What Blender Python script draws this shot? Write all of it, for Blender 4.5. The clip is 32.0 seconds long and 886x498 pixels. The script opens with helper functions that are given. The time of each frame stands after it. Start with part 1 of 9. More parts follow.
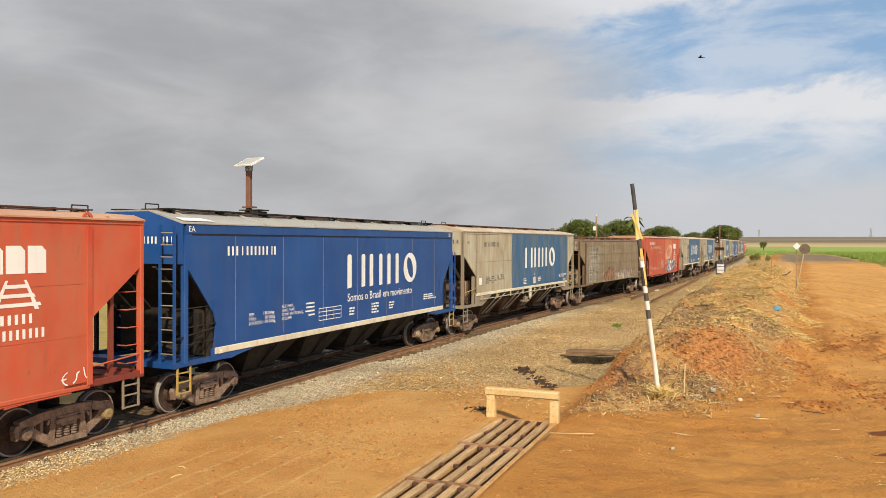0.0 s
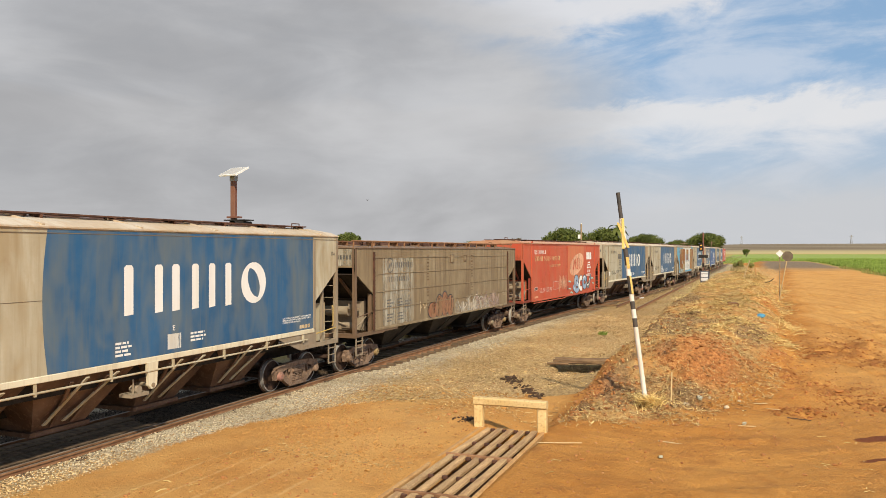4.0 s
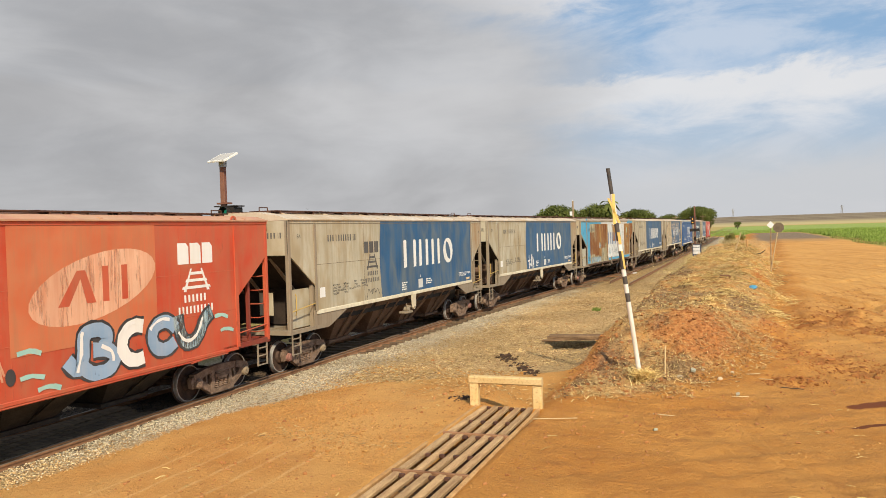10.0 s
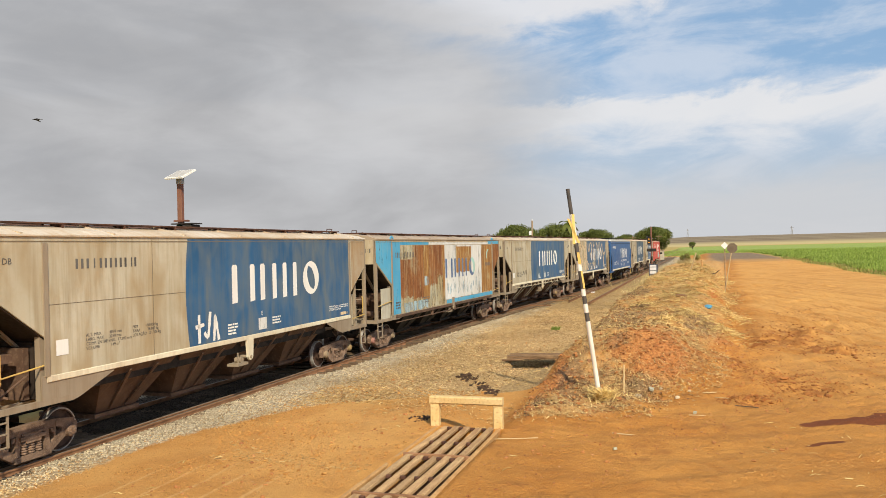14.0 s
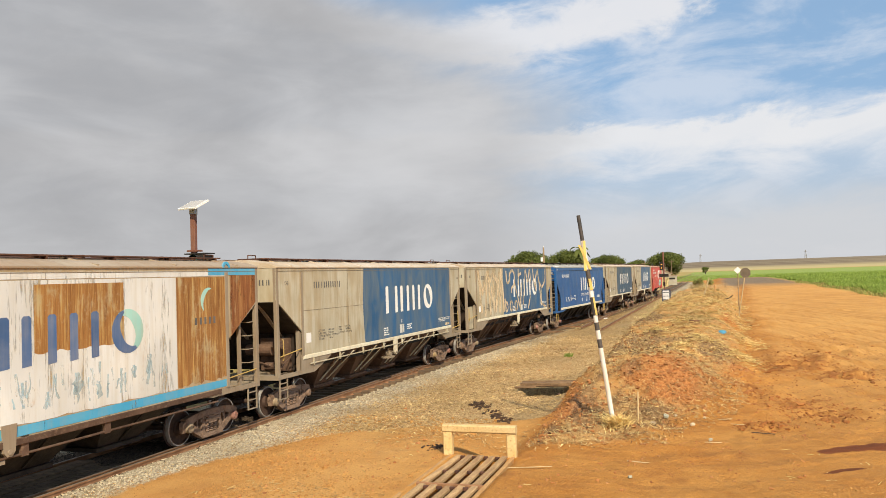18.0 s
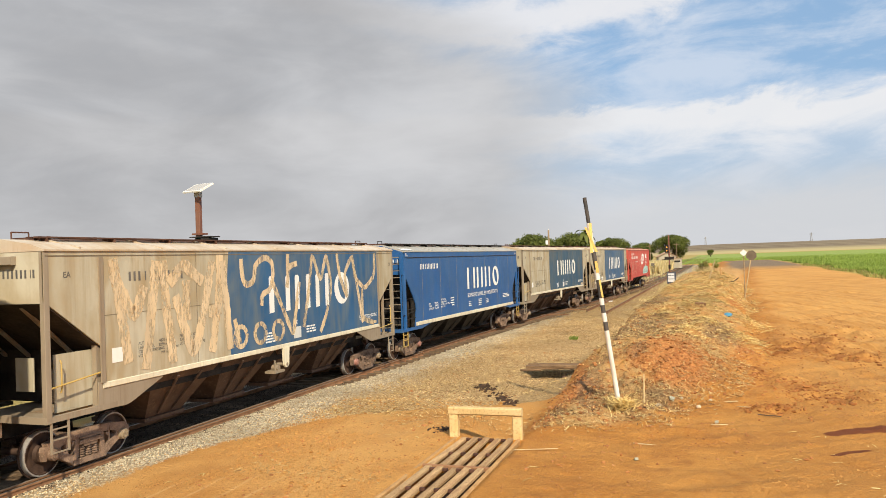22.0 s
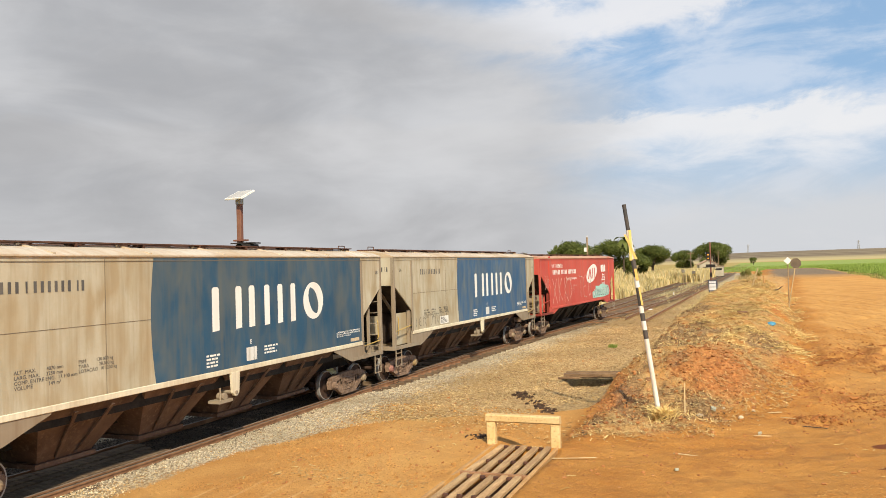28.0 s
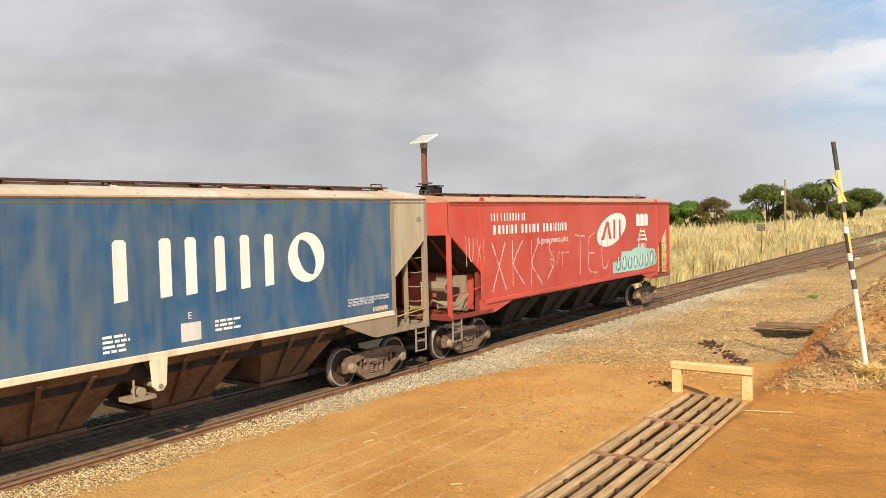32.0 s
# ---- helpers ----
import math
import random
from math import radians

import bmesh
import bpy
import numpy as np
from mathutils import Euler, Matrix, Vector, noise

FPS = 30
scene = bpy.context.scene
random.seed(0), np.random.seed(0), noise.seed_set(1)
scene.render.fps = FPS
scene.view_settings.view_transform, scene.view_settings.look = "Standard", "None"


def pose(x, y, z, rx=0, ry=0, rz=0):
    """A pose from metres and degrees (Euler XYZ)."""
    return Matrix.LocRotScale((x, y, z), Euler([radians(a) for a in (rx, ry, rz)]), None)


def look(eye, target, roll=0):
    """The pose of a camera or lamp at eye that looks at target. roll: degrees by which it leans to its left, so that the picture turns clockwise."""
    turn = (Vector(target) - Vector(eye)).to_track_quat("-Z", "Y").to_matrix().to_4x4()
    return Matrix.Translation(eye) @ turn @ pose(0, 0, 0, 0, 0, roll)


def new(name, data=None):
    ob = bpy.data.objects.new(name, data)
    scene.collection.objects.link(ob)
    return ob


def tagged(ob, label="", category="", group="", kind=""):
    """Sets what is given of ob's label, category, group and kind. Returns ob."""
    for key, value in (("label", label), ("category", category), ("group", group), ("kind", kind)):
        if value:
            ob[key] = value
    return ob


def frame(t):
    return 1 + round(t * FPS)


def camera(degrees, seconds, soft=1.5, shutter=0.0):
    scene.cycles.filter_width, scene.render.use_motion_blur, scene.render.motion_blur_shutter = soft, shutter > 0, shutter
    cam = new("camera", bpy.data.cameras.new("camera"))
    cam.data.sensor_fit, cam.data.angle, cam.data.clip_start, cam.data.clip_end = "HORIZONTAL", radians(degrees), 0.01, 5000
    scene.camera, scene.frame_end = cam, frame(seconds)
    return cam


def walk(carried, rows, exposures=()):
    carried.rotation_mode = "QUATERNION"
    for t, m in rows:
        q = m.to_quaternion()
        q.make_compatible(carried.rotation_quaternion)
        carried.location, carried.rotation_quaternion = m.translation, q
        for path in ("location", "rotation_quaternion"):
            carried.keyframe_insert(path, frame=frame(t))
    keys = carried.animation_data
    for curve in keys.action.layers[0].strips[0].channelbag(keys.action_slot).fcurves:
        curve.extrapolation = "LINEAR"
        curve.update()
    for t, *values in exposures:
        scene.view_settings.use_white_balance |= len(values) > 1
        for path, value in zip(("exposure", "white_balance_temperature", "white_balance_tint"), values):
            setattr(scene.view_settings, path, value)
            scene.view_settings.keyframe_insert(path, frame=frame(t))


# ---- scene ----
cam = camera(59.95, 32.0, soft=0.6)
EXPOSURE = [(0, 0.03), (9, 0.04), (17, 0.12), (23, 0.18), (28, 0.19), (30.5, 0.19), (32, 0.27)]
PATH = [
    (0, (0.068, -0.025, 3.917), (-7.803, 18.360, 3.737), 0.19),
    (0.5, (0.048, -0.020, 3.916), (-7.454, 18.518, 3.683), 0.15),
    (1, (0.028, -0.013, 3.920), (-7.377, 18.564, 3.705), 0.16),
    (1.5, (0.026, -0.003, 3.933), (-7.370, 18.578, 3.758), 0.08),
    (2, (0.024, -0.004, 3.929), (-7.395, 18.569, 3.828), 0.05),
    (2.5, (0.009, 0.002, 3.939), (-7.425, 18.568, 3.866), -0.05),
    (3, (0.007, -0.008, 3.933), (-7.480, 18.538, 3.888), -0.00),
    (3.5, (0.013, -0.003, 3.932), (-7.505, 18.530, 3.992), -0.03),
    (5.5, (0.015, -0.010, 3.934), (-7.415, 18.559, 3.827), -0.47),
    (6, (0.021, -0.002, 3.937), (-7.411, 18.565, 3.781), -0.63),
    (6.5, (0.016, -0.001, 3.921), (-7.422, 18.564, 3.782), -0.76),
    (7, (0.021, -0.024, 3.934), (-7.413, 18.543, 3.786), -0.80),
    (7.5, (0.029, -0.032, 3.949), (-7.408, 18.533, 3.790), -0.80),
    (8, (0.031, -0.026, 3.934), (-7.417, 18.534, 3.707), -0.95),
    (8.5, (0.038, -0.019, 3.936), (-7.391, 18.549, 3.748), -0.99),
    (9, (0.048, -0.015, 3.940), (-7.357, 18.561, 3.677), -1.02),
    (9.5, (0.037, -0.007, 3.928), (-7.314, 18.589, 3.545), -1.24),
    (10, (0.037, 0.002, 3.925), (-7.306, 18.600, 3.467), -1.66),
    (10.5, (0.032, -0.005, 3.943), (-7.300, 18.596, 3.450), -1.88),
    (11, (0.015, 0.001, 3.943), (-7.145, 18.672, 3.621), -1.81),
    (11.5, (0.009, 0.021, 3.945), (-6.868, 18.800, 3.733), -1.94),
    (12, (0.009, 0.027, 3.936), (-6.669, 18.878, 3.794), -1.97),
    (12.5, (0.018, 0.014, 3.935), (-6.663, 18.865, 3.825), -1.78),
    (13, (0.008, 0.029, 3.934), (-6.634, 18.894, 3.813), -1.54),
    (13.5, (-0.003, 0.026, 3.938), (-6.492, 18.944, 3.831), -1.34),
    (14, (-0.002, 0.010, 3.941), (-6.350, 18.975, 3.941), -1.36),
    (14.5, (0.011, 0.019, 3.940), (-6.241, 19.017, 4.052), -1.57),
    (16.5, (0.003, 0.006, 3.953), (-6.562, 18.894, 4.348), -1.70),
    (17, (0.021, -0.006, 3.959), (-6.457, 18.909, 4.475), -1.78),
    (17.5, (0.019, -0.012, 3.950), (-6.459, 18.900, 4.574), -1.90),
    (18, (0.019, -0.031, 3.949), (-6.590, 18.832, 4.667), -1.89),
    (18.5, (0.014, -0.015, 3.947), (-6.610, 18.839, 4.757), -1.75),
    (19, (0.013, -0.009, 3.943), (-6.618, 18.839, 4.834), -1.59),
    (19.5, (0.008, -0.013, 3.938), (-6.644, 18.825, 4.882), -1.40),
    (20, (0.003, -0.022, 3.943), (-6.798, 18.758, 4.972), -1.33),
    (20.5, (-0.001, -0.016, 3.949), (-6.836, 18.749, 5.031), -1.67),
    (21, (-0.005, 0.018, 3.951), (-6.799, 18.810, 4.776), -1.93),
    (21.5, (-0.020, 0.030, 3.929), (-6.842, 18.824, 4.402), -1.94),
    (22, (-0.024, 0.021, 3.937), (-6.764, 18.849, 4.223), -1.97),
    (22.5, (-0.016, 0.033, 3.937), (-6.686, 18.887, 4.142), -2.00),
    (23, (-0.016, 0.024, 3.937), (-6.719, 18.866, 4.087), -1.91),
    (23.5, (-0.023, 0.003, 3.942), (-6.795, 18.822, 4.030), -1.85),
    (24, (-0.028, 0.017, 3.943), (-6.757, 18.851, 3.998), -1.87),
    (24.5, (-0.029, 0.022, 3.951), (-6.736, 18.864, 4.038), -1.98),
    (25, (-0.025, 0.013, 3.946), (-6.763, 18.843, 4.138), -2.04),
    (25.5, (-0.024, 0.026, 3.941), (-6.852, 18.822, 4.246), -2.03),
    (27.5, (-0.031, 0.023, 3.936), (-7.457, 18.586, 4.447), -1.63),
    (28, (-0.027, -0.001, 3.935), (-7.669, 18.475, 4.431), -1.75),
    (28.5, (-0.042, 0.015, 3.947), (-7.803, 18.443, 4.361), -1.83),
    (29, (-0.039, -0.013, 3.952), (-7.939, 18.355, 4.415), -1.89),
    (29.5, (-0.037, -0.020, 3.927), (-8.191, 18.237, 4.361), -1.88),
    (30, (-0.045, -0.011, 3.912), (-8.483, 18.118, 4.266), -1.86),
    (30.5, (-0.060, -0.006, 3.945), (-8.868, 17.947, 4.268), -1.93),
    (31, (-0.069, -0.005, 3.922), (-9.493, 17.636, 3.961), -1.90),
    (31.5, (-0.090, 0.003, 3.896), (-10.536, 17.053, 3.467), -1.57),
    (32, (-0.117, -0.018, 3.897), (-11.814, 16.184, 3.065), -1.43),
]
walk(cam, [(t, look(eye, target, roll)) for t, eye, target, roll in PATH], EXPOSURE)

# ---- the train's timetable and the track's plan ----
SPEED = 6.302
GAPS = [-4.4, 12.6, 29.1, 46.25, 63.9, 80.8, 97.75, 114.75, 132.1, 149.05, 166.1, 182.8, 199.85, 216.85, 234.0]
# the train slows a little at the end: seconds, metres lost
LAG = [(0, 0), (28.0, 0), (28.5, 0.03), (29.0, 0.10), (29.5, 0.22), (30.0, 0.33), (30.5, 0.43), (31.0, 0.53), (31.5, 0.65), (32.0, 0.78)]
MAIN_X = -13.40
KNOT_Y = [-400, 16, 26, 36, 46, 56, 66, 80, 100, 140, 230, 900]
KNOT_X = [0.0, 0.0, 0.03, 0.31, 0.90, 1.66, 2.46, 3.35, 4.15, 4.75, 5.07, 5.07]
_yy = np.arange(-400, 900, 0.5)
_gg = np.interp(_yy, KNOT_Y, KNOT_X)
_ker = np.hanning(25)
_gg = np.convolve(np.pad(_gg, 12, mode="edge"), _ker / _ker.sum(), mode="valid")


def track_x(y):
    """Centre line of the line that the train takes: main line, turnout, loop."""
    return MAIN_X + float(np.interp(y, _yy, _gg))


def travel(t):
    """Metres that the train has run by t seconds."""
    return SPEED * t - float(np.interp(t, [a for a, _ in LAG], [b for _, b in LAG]))


# ---- light ----
SUN_DIR = Vector((0.75, -1.08, 1.12)).normalized()
sun = new("sun", bpy.data.lights.new("sun", "SUN"))
sun.data.energy, sun.data.angle, sun.data.color = 5.0, radians(1.4), (1.0, 0.865, 0.64)
sun.matrix_world = look(SUN_DIR * 50, (0, 0, 0))


def build_world():
    """Blue sky with a wide grey cloud deck and paler streaks low over the fields."""
    w = bpy.data.worlds.new("sky")
    scene.world = w
    w.use_nodes = True
    nt = w.node_tree
    nt.nodes.clear()
    N, Lk = nt.nodes, nt.links

    def m(op, a, b=None, clamp=False):
        n = N.new("ShaderNodeMath")
        n.operation, n.use_clamp = op, clamp
        for i, v in enumerate((a, b)):
            if v is None:
                continue
            if isinstance(v, (int, float)):
                n.inputs[i].default_value = v
            else:
                Lk.new(v, n.inputs[i])
        return n.outputs[0]

    def ramp(v, lo, hi):
        n = N.new("ShaderNodeMapRange")
        n.interpolation_type = "SMOOTHSTEP"
        Lk.new(v, n.inputs[0])
        n.inputs[1].default_value, n.inputs[2].default_value = lo, hi
        return n.outputs[0]

    def mix(f, a, b):
        n = N.new("ShaderNodeMix")
        n.data_type = "RGBA"
        for i, v in ((0, f), (6, a), (7, b)):
            if isinstance(v, (tuple, float, int)):
                n.inputs[i].default_value = v
            else:
                Lk.new(v, n.inputs[i])
        return n.outputs[2]

    tc = N.new("ShaderNodeTexCoord")
    sep = N.new("ShaderNodeSeparateXYZ")
    Lk.new(tc.outputs["Generated"], sep.inputs[0])
    x, y, z = sep.outputs
    az = m("MULTIPLY", m("ARCTAN2", m("MULTIPLY", x, -1.0), y), 57.29578)
    el = m("MULTIPLY", m("ARCSINE", z), 57.29578)

    def noise_tex(sx, sy, scale, detail, rough, off=0.0):
        c = N.new("ShaderNodeCombineXYZ")
        Lk.new(m("MULTIPLY", az, sx), c.inputs[0])
        Lk.new(m("ADD", m("MULTIPLY", el, sy), m("MULTIPLY", az, 0.03 * sy)), c.inputs[1])
        c.inputs[2].default_value = off
        n = N.new("ShaderNodeTexNoise")
        n.inputs["Scale"].default_value, n.inputs["Detail"].default_value = scale, detail
        n.inputs["Roughness"].default_value = rough
        n.inputs["Distortion"].default_value = 0.5
        Lk.new(c.outputs[0], n.inputs["Vector"])
        return n.outputs[0]

    big = noise_tex(0.035, 0.075, 1.0, 4.0, 0.5, 3.1)
    fine = noise_tex(0.07, 0.17, 1.3, 8.0, 0.58, 7.7)
    wisp = noise_tex(0.075, 0.24, 1.1, 9.0, 0.62, 1.3)
    puff = noise_tex(0.11, 0.24, 1.6, 10.0, 0.62, 4.4)

    def sway(n, amount):
        return m("MULTIPLY", m("SUBTRACT", n, 0.5), amount)

    u = m("ADD", az, m("ADD", sway(big, 12.0), sway(puff, 10.0)))
    v = m("ADD", el, m("ADD", sway(puff, 4.0), sway(fine, 3.5)))

    sky = N.new("ShaderNodeTexSky")
    sky.sky_type, sky.sun_disc = "NISHITA", False
    sky.sun_elevation = math.asin(SUN_DIR.z)
    sky.sun_rotation = math.atan2(SUN_DIR.x, SUN_DIR.y)
    sky.air_density, sky.dust_density, sky.ozone_density = 1.0, 1.5, 1.5
    vm = N.new("ShaderNodeVectorMath")
    vm.operation = "SCALE"
    Lk.new(sky.outputs[0], vm.inputs[0])
    vm.inputs[3].default_value = 0.085
    blue = mix(0.65, vm.outputs[0], (0.31, 0.50, 0.75, 1))
    # thin veils over the blue
    col = mix(m("MULTIPLY", ramp(m("ADD", m("MULTIPLY", wisp, 0.7), m("MULTIPLY", puff, 0.3)), 0.44, 0.64), 0.62), blue, (0.66, 0.70, 0.77, 1))
    # a white arc of cloud high up, lowest where it leaves the deck
    off = m("SUBTRACT", u, 15.0)
    arc = m("ABSOLUTE", m("SUBTRACT", v, m("ADD", m("MULTIPLY", m("MULTIPLY", off, off), 0.012), 17.2)))
    arc = m("MULTIPLY", m("SUBTRACT", 1.0, ramp(arc, 0.5, 2.6)), ramp(u, -16.0, 2.0))
    col = mix(m("MULTIPLY", arc, 0.92), col, (0.74, 0.74, 0.76, 1))
    # a white bank low down, crisp along its top
    band = m("MULTIPLY", ramp(v, 5.6, 9.2), m("SUBTRACT", 1.0, ramp(v, 10.2, 11.2)))
    col = mix(m("MULTIPLY", band, 0.90), col, (0.77, 0.765, 0.77, 1))
    # haze under it
    haze = m("SUBTRACT", 1.0, ramp(v, 2.0, 9.0))
    col = mix(m("MULTIPLY", haze, 0.9), col, (0.60, 0.60, 0.61, 1))
    # grey deck to the north-west; its edge leans away with height
    lean = m("MULTIPLY", m("MAXIMUM", m("SUBTRACT", el, 12.0), 0.0), 1.35)
    edge = m("SUBTRACT", m("ADD", az, m("ADD", sway(big, 16.0), sway(fine, 12.0))), lean)
    deck = m("MULTIPLY", ramp(edge, 5.0, 18.0), ramp(m("ABSOLUTE", az), 150.0, 110.0))
    tone = m("ADD", m("MULTIPLY", big, 0.62), m("ADD", m("MULTIPLY", fine, 0.22), m("MULTIPLY", wisp, 0.16)))
    grey = mix(ramp(tone, 0.35, 0.65), (0.375, 0.375, 0.385, 1), (0.575, 0.575, 0.585, 1))
    col = mix(m("MULTIPLY", deck, 0.96), col, grey)
    # the sky under the horizon stays dull
    below = ramp(el, -1.0, -6.0)
    col = mix(below, col, (0.22, 0.16, 0.10, 1))
    bg = N.new("ShaderNodeBackground")
    Lk.new(col, bg.inputs[0])
    bg.inputs[1].default_value = 1.0
    out = N.new("ShaderNodeOutputWorld")
    Lk.new(bg.outputs[0], out.inputs[0])


build_world()

# ---- materials ----
MATS = {}


def shader(name):
    mt = bpy.data.materials.new(name)
    mt.use_nodes = True
    nt = mt.node_tree
    bs = nt.nodes["Principled BSDF"]
    return mt, nt, bs


def rgba(c):
    return (c[0], c[1], c[2], 1.0)


class Nodes:
    """Small helpers to wire node trees."""

    def __init__(self, nt):
        self.nt = nt
        self.N, self.L = nt.nodes, nt.links
        self.tc = None

    def put(self, v, sock):
        if isinstance(v, (int, float)):
            sock.default_value = v
        elif isinstance(v, tuple):
            sock.default_value = v if len(v) == 4 or sock.type == "VECTOR" else rgba(v)
        else:
            self.L.new(v, sock)

    def coord(self, sx=1.0, sy=1.0, sz=1.0, world=False, offset=True):
        if world:
            g = self.N.new("ShaderNodeNewGeometry")
            src = g.outputs["Position"]
        else:
            t = self.N.new("ShaderNodeTexCoord")
            src = t.outputs["Object"]
        mp = self.N.new("ShaderNodeMapping")
        self.L.new(src, mp.inputs[0])
        mp.inputs["Scale"].default_value = (sx, sy, sz)
        if offset and not world:
            o = self.N.new("ShaderNodeObjectInfo")
            c = self.N.new("ShaderNodeCombineXYZ")
            for i, k in enumerate((37.0, 53.0, 0.0)):
                q = self.math("MULTIPLY", o.outputs["Random"], k)
                self.L.new(q, c.inputs[i])
            self.L.new(c.outputs[0], mp.inputs["Location"])
        return mp.outputs[0]

    def noise(self, vec, scale, detail=4.0, rough=0.55, dist=0.0):
        n = self.N.new("ShaderNodeTexNoise")
        self.L.new(vec, n.inputs["Vector"])
        n.inputs["Scale"].default_value, n.inputs["Detail"].default_value = scale, detail
        n.inputs["Roughness"].default_value, n.inputs["Distortion"].default_value = rough, dist
        return n.outputs[0]

    def math(self, op, a, b=0.0, clamp=False):
        n = self.N.new("ShaderNodeMath")
        n.operation, n.use_clamp = op, clamp
        self.put(a, n.inputs[0])
        self.put(b, n.inputs[1])
        return n.outputs[0]

    def ramp(self, v, lo, hi, a=0.0, b=1.0):
        n = self.N.new("ShaderNodeMapRange")
        self.L.new(v, n.inputs[0])
        for i, k in enumerate((lo, hi, a, b)):
            n.inputs[1 + i].default_value = k
        return n.outputs[0]

    def mix(self, f, a, b):
        n = self.N.new("ShaderNodeMix")
        n.data_type = "RGBA"
        self.put(f, n.inputs[0])
        self.put(a, n.inputs[6])
        self.put(b, n.inputs[7])
        return n.outputs[2]

    def bump(self, height, strength, dist, bs):
        b = self.N.new("ShaderNodeBump")
        b.inputs["Strength"].default_value, b.inputs["Distance"].default_value = strength, dist
        self.L.new(height, b.inputs["Height"])
        self.L.new(b.outputs[0], bs.inputs["Normal"])

    def attr(self, name):
        a = self.N.new("ShaderNodeAttribute")
        a.attribute_name = name
        return a.outputs["Fac"]


def paint(name, base, dirt=(0.25, 0.18, 0.11), amount=0.5, rust=(0.20, 0.075, 0.03), rust_amount=0.15, rough=0.5, fade=None, streak=1.0, mottle=0.0, gain=0.98):
    """Weathered paint on sheet steel: faded patches, dust, run-down streaks, rust specks."""
    if name in MATS:
        return MATS[name]
    mt, nt, bs = shader(name)
    k = Nodes(nt)
    lo = fade or tuple(min(1, c * 1.25 + 0.03) for c in base)
    base, lo, dirt = (tuple(min(0.84, c * gain) for c in q) for q in (base, lo, dirt))
    large = k.noise(k.coord(1, 1, 1), 0.55, 4.0, 0.55)
    col = k.mix(k.ramp(large, 0.35, 0.68), base, lo)
    st = k.noise(k.coord(1, 2.4, 0.16), 1.5, 6.0, 0.62)
    fine = k.noise(k.coord(1, 9, 0.5), 1.4, 5.0, 0.6)
    sm = k.math("MULTIPLY", k.ramp(k.math("ADD", k.math("MULTIPLY", st, 0.65), k.math("MULTIPLY", fine, 0.35)), 0.46, 0.66), amount * streak)
    col = k.mix(sm, col, dirt)
    dust = k.noise(k.coord(1, 1, 1), 2.2, 8.0, 0.65)
    col = k.mix(k.math("MULTIPLY", k.ramp(dust, 0.42, 0.75), amount * 0.6), col, tuple(c * 1.15 for c in dirt))
    if mottle:
        cloud = k.noise(k.coord(1, 1.5, 0.55), 1.25, 2.5, 0.5, 0.6)
        col = k.mix(k.math("MULTIPLY", k.ramp(cloud, 0.42, 0.68), mottle), col, tuple(c * 1.25 for c in dirt))
    rs = k.noise(k.coord(1, 1.6, 0.5), 3.0, 9.0, 0.72)
    rm = k.math("MULTIPLY", k.ramp(rs, 0.60, 0.70), rust_amount)
    col = k.mix(rm, col, rust)
    k.L.new(col, bs.inputs["Base Color"])
    rr = k.ramp(dust, 0.2, 0.8, rough - 0.08, rough + 0.2)
    k.L.new(rr, bs.inputs["Roughness"])
    bs.inputs["Specular IOR Level"].default_value = 0.35
    dent = k.noise(k.coord(1, 1.4, 0.8), 1.2, 2.0, 0.4)
    gr = k.noise(k.coord(1, 1, 1), 40.0, 3.0, 0.5)
    k.bump(k.math("ADD", dent, k.math("MULTIPLY", gr, 0.03)), 0.45, 0.06, bs)
    MATS[name] = mt
    return mt


def rough_mat(name, a, b, scale=3.0, rough=0.85, metal=0.0, bump=0.3, dist=0.02, third=None, world=False, stretch=(1, 1, 1)):
    """Two- or three-tone rough material: rock, wood, cast iron, bark, leaves."""
    if name in MATS:
        return MATS[name]
    mt, nt, bs = shader(name)
    k = Nodes(nt)
    v = k.coord(*stretch, world=world)
    n1 = k.noise(v, scale, 6.0, 0.6)
    n2 = k.noise(v, scale * 7.3, 4.0, 0.6)
    col = k.mix(k.ramp(n1, 0.36, 0.66), a, b)
    if third:
        col = k.mix(k.ramp(n2, 0.52, 0.72), col, third)
    oi = k.N.new("ShaderNodeObjectInfo")
    hs = k.N.new("ShaderNodeHueSaturation")
    k.L.new(k.ramp(oi.outputs["Random"], 0, 1, 0.82, 1.15), hs.inputs["Value"])
    k.L.new(col, hs.inputs["Color"])
    k.L.new(hs.outputs[0], bs.inputs["Base Color"])
    bs.inputs["Metallic"].default_value = metal
    k.L.new(k.ramp(n2, 0.3, 0.7, max(0.05, rough - 0.12), min(1.0, rough + 0.1)), bs.inputs["Roughness"])
    bs.inputs["Specular IOR Level"].default_value = 0.3
    k.bump(k.math("ADD", n1, k.math("MULTIPLY", n2, 0.4)), bump, dist, bs)
    MATS[name] = mt
    return mt


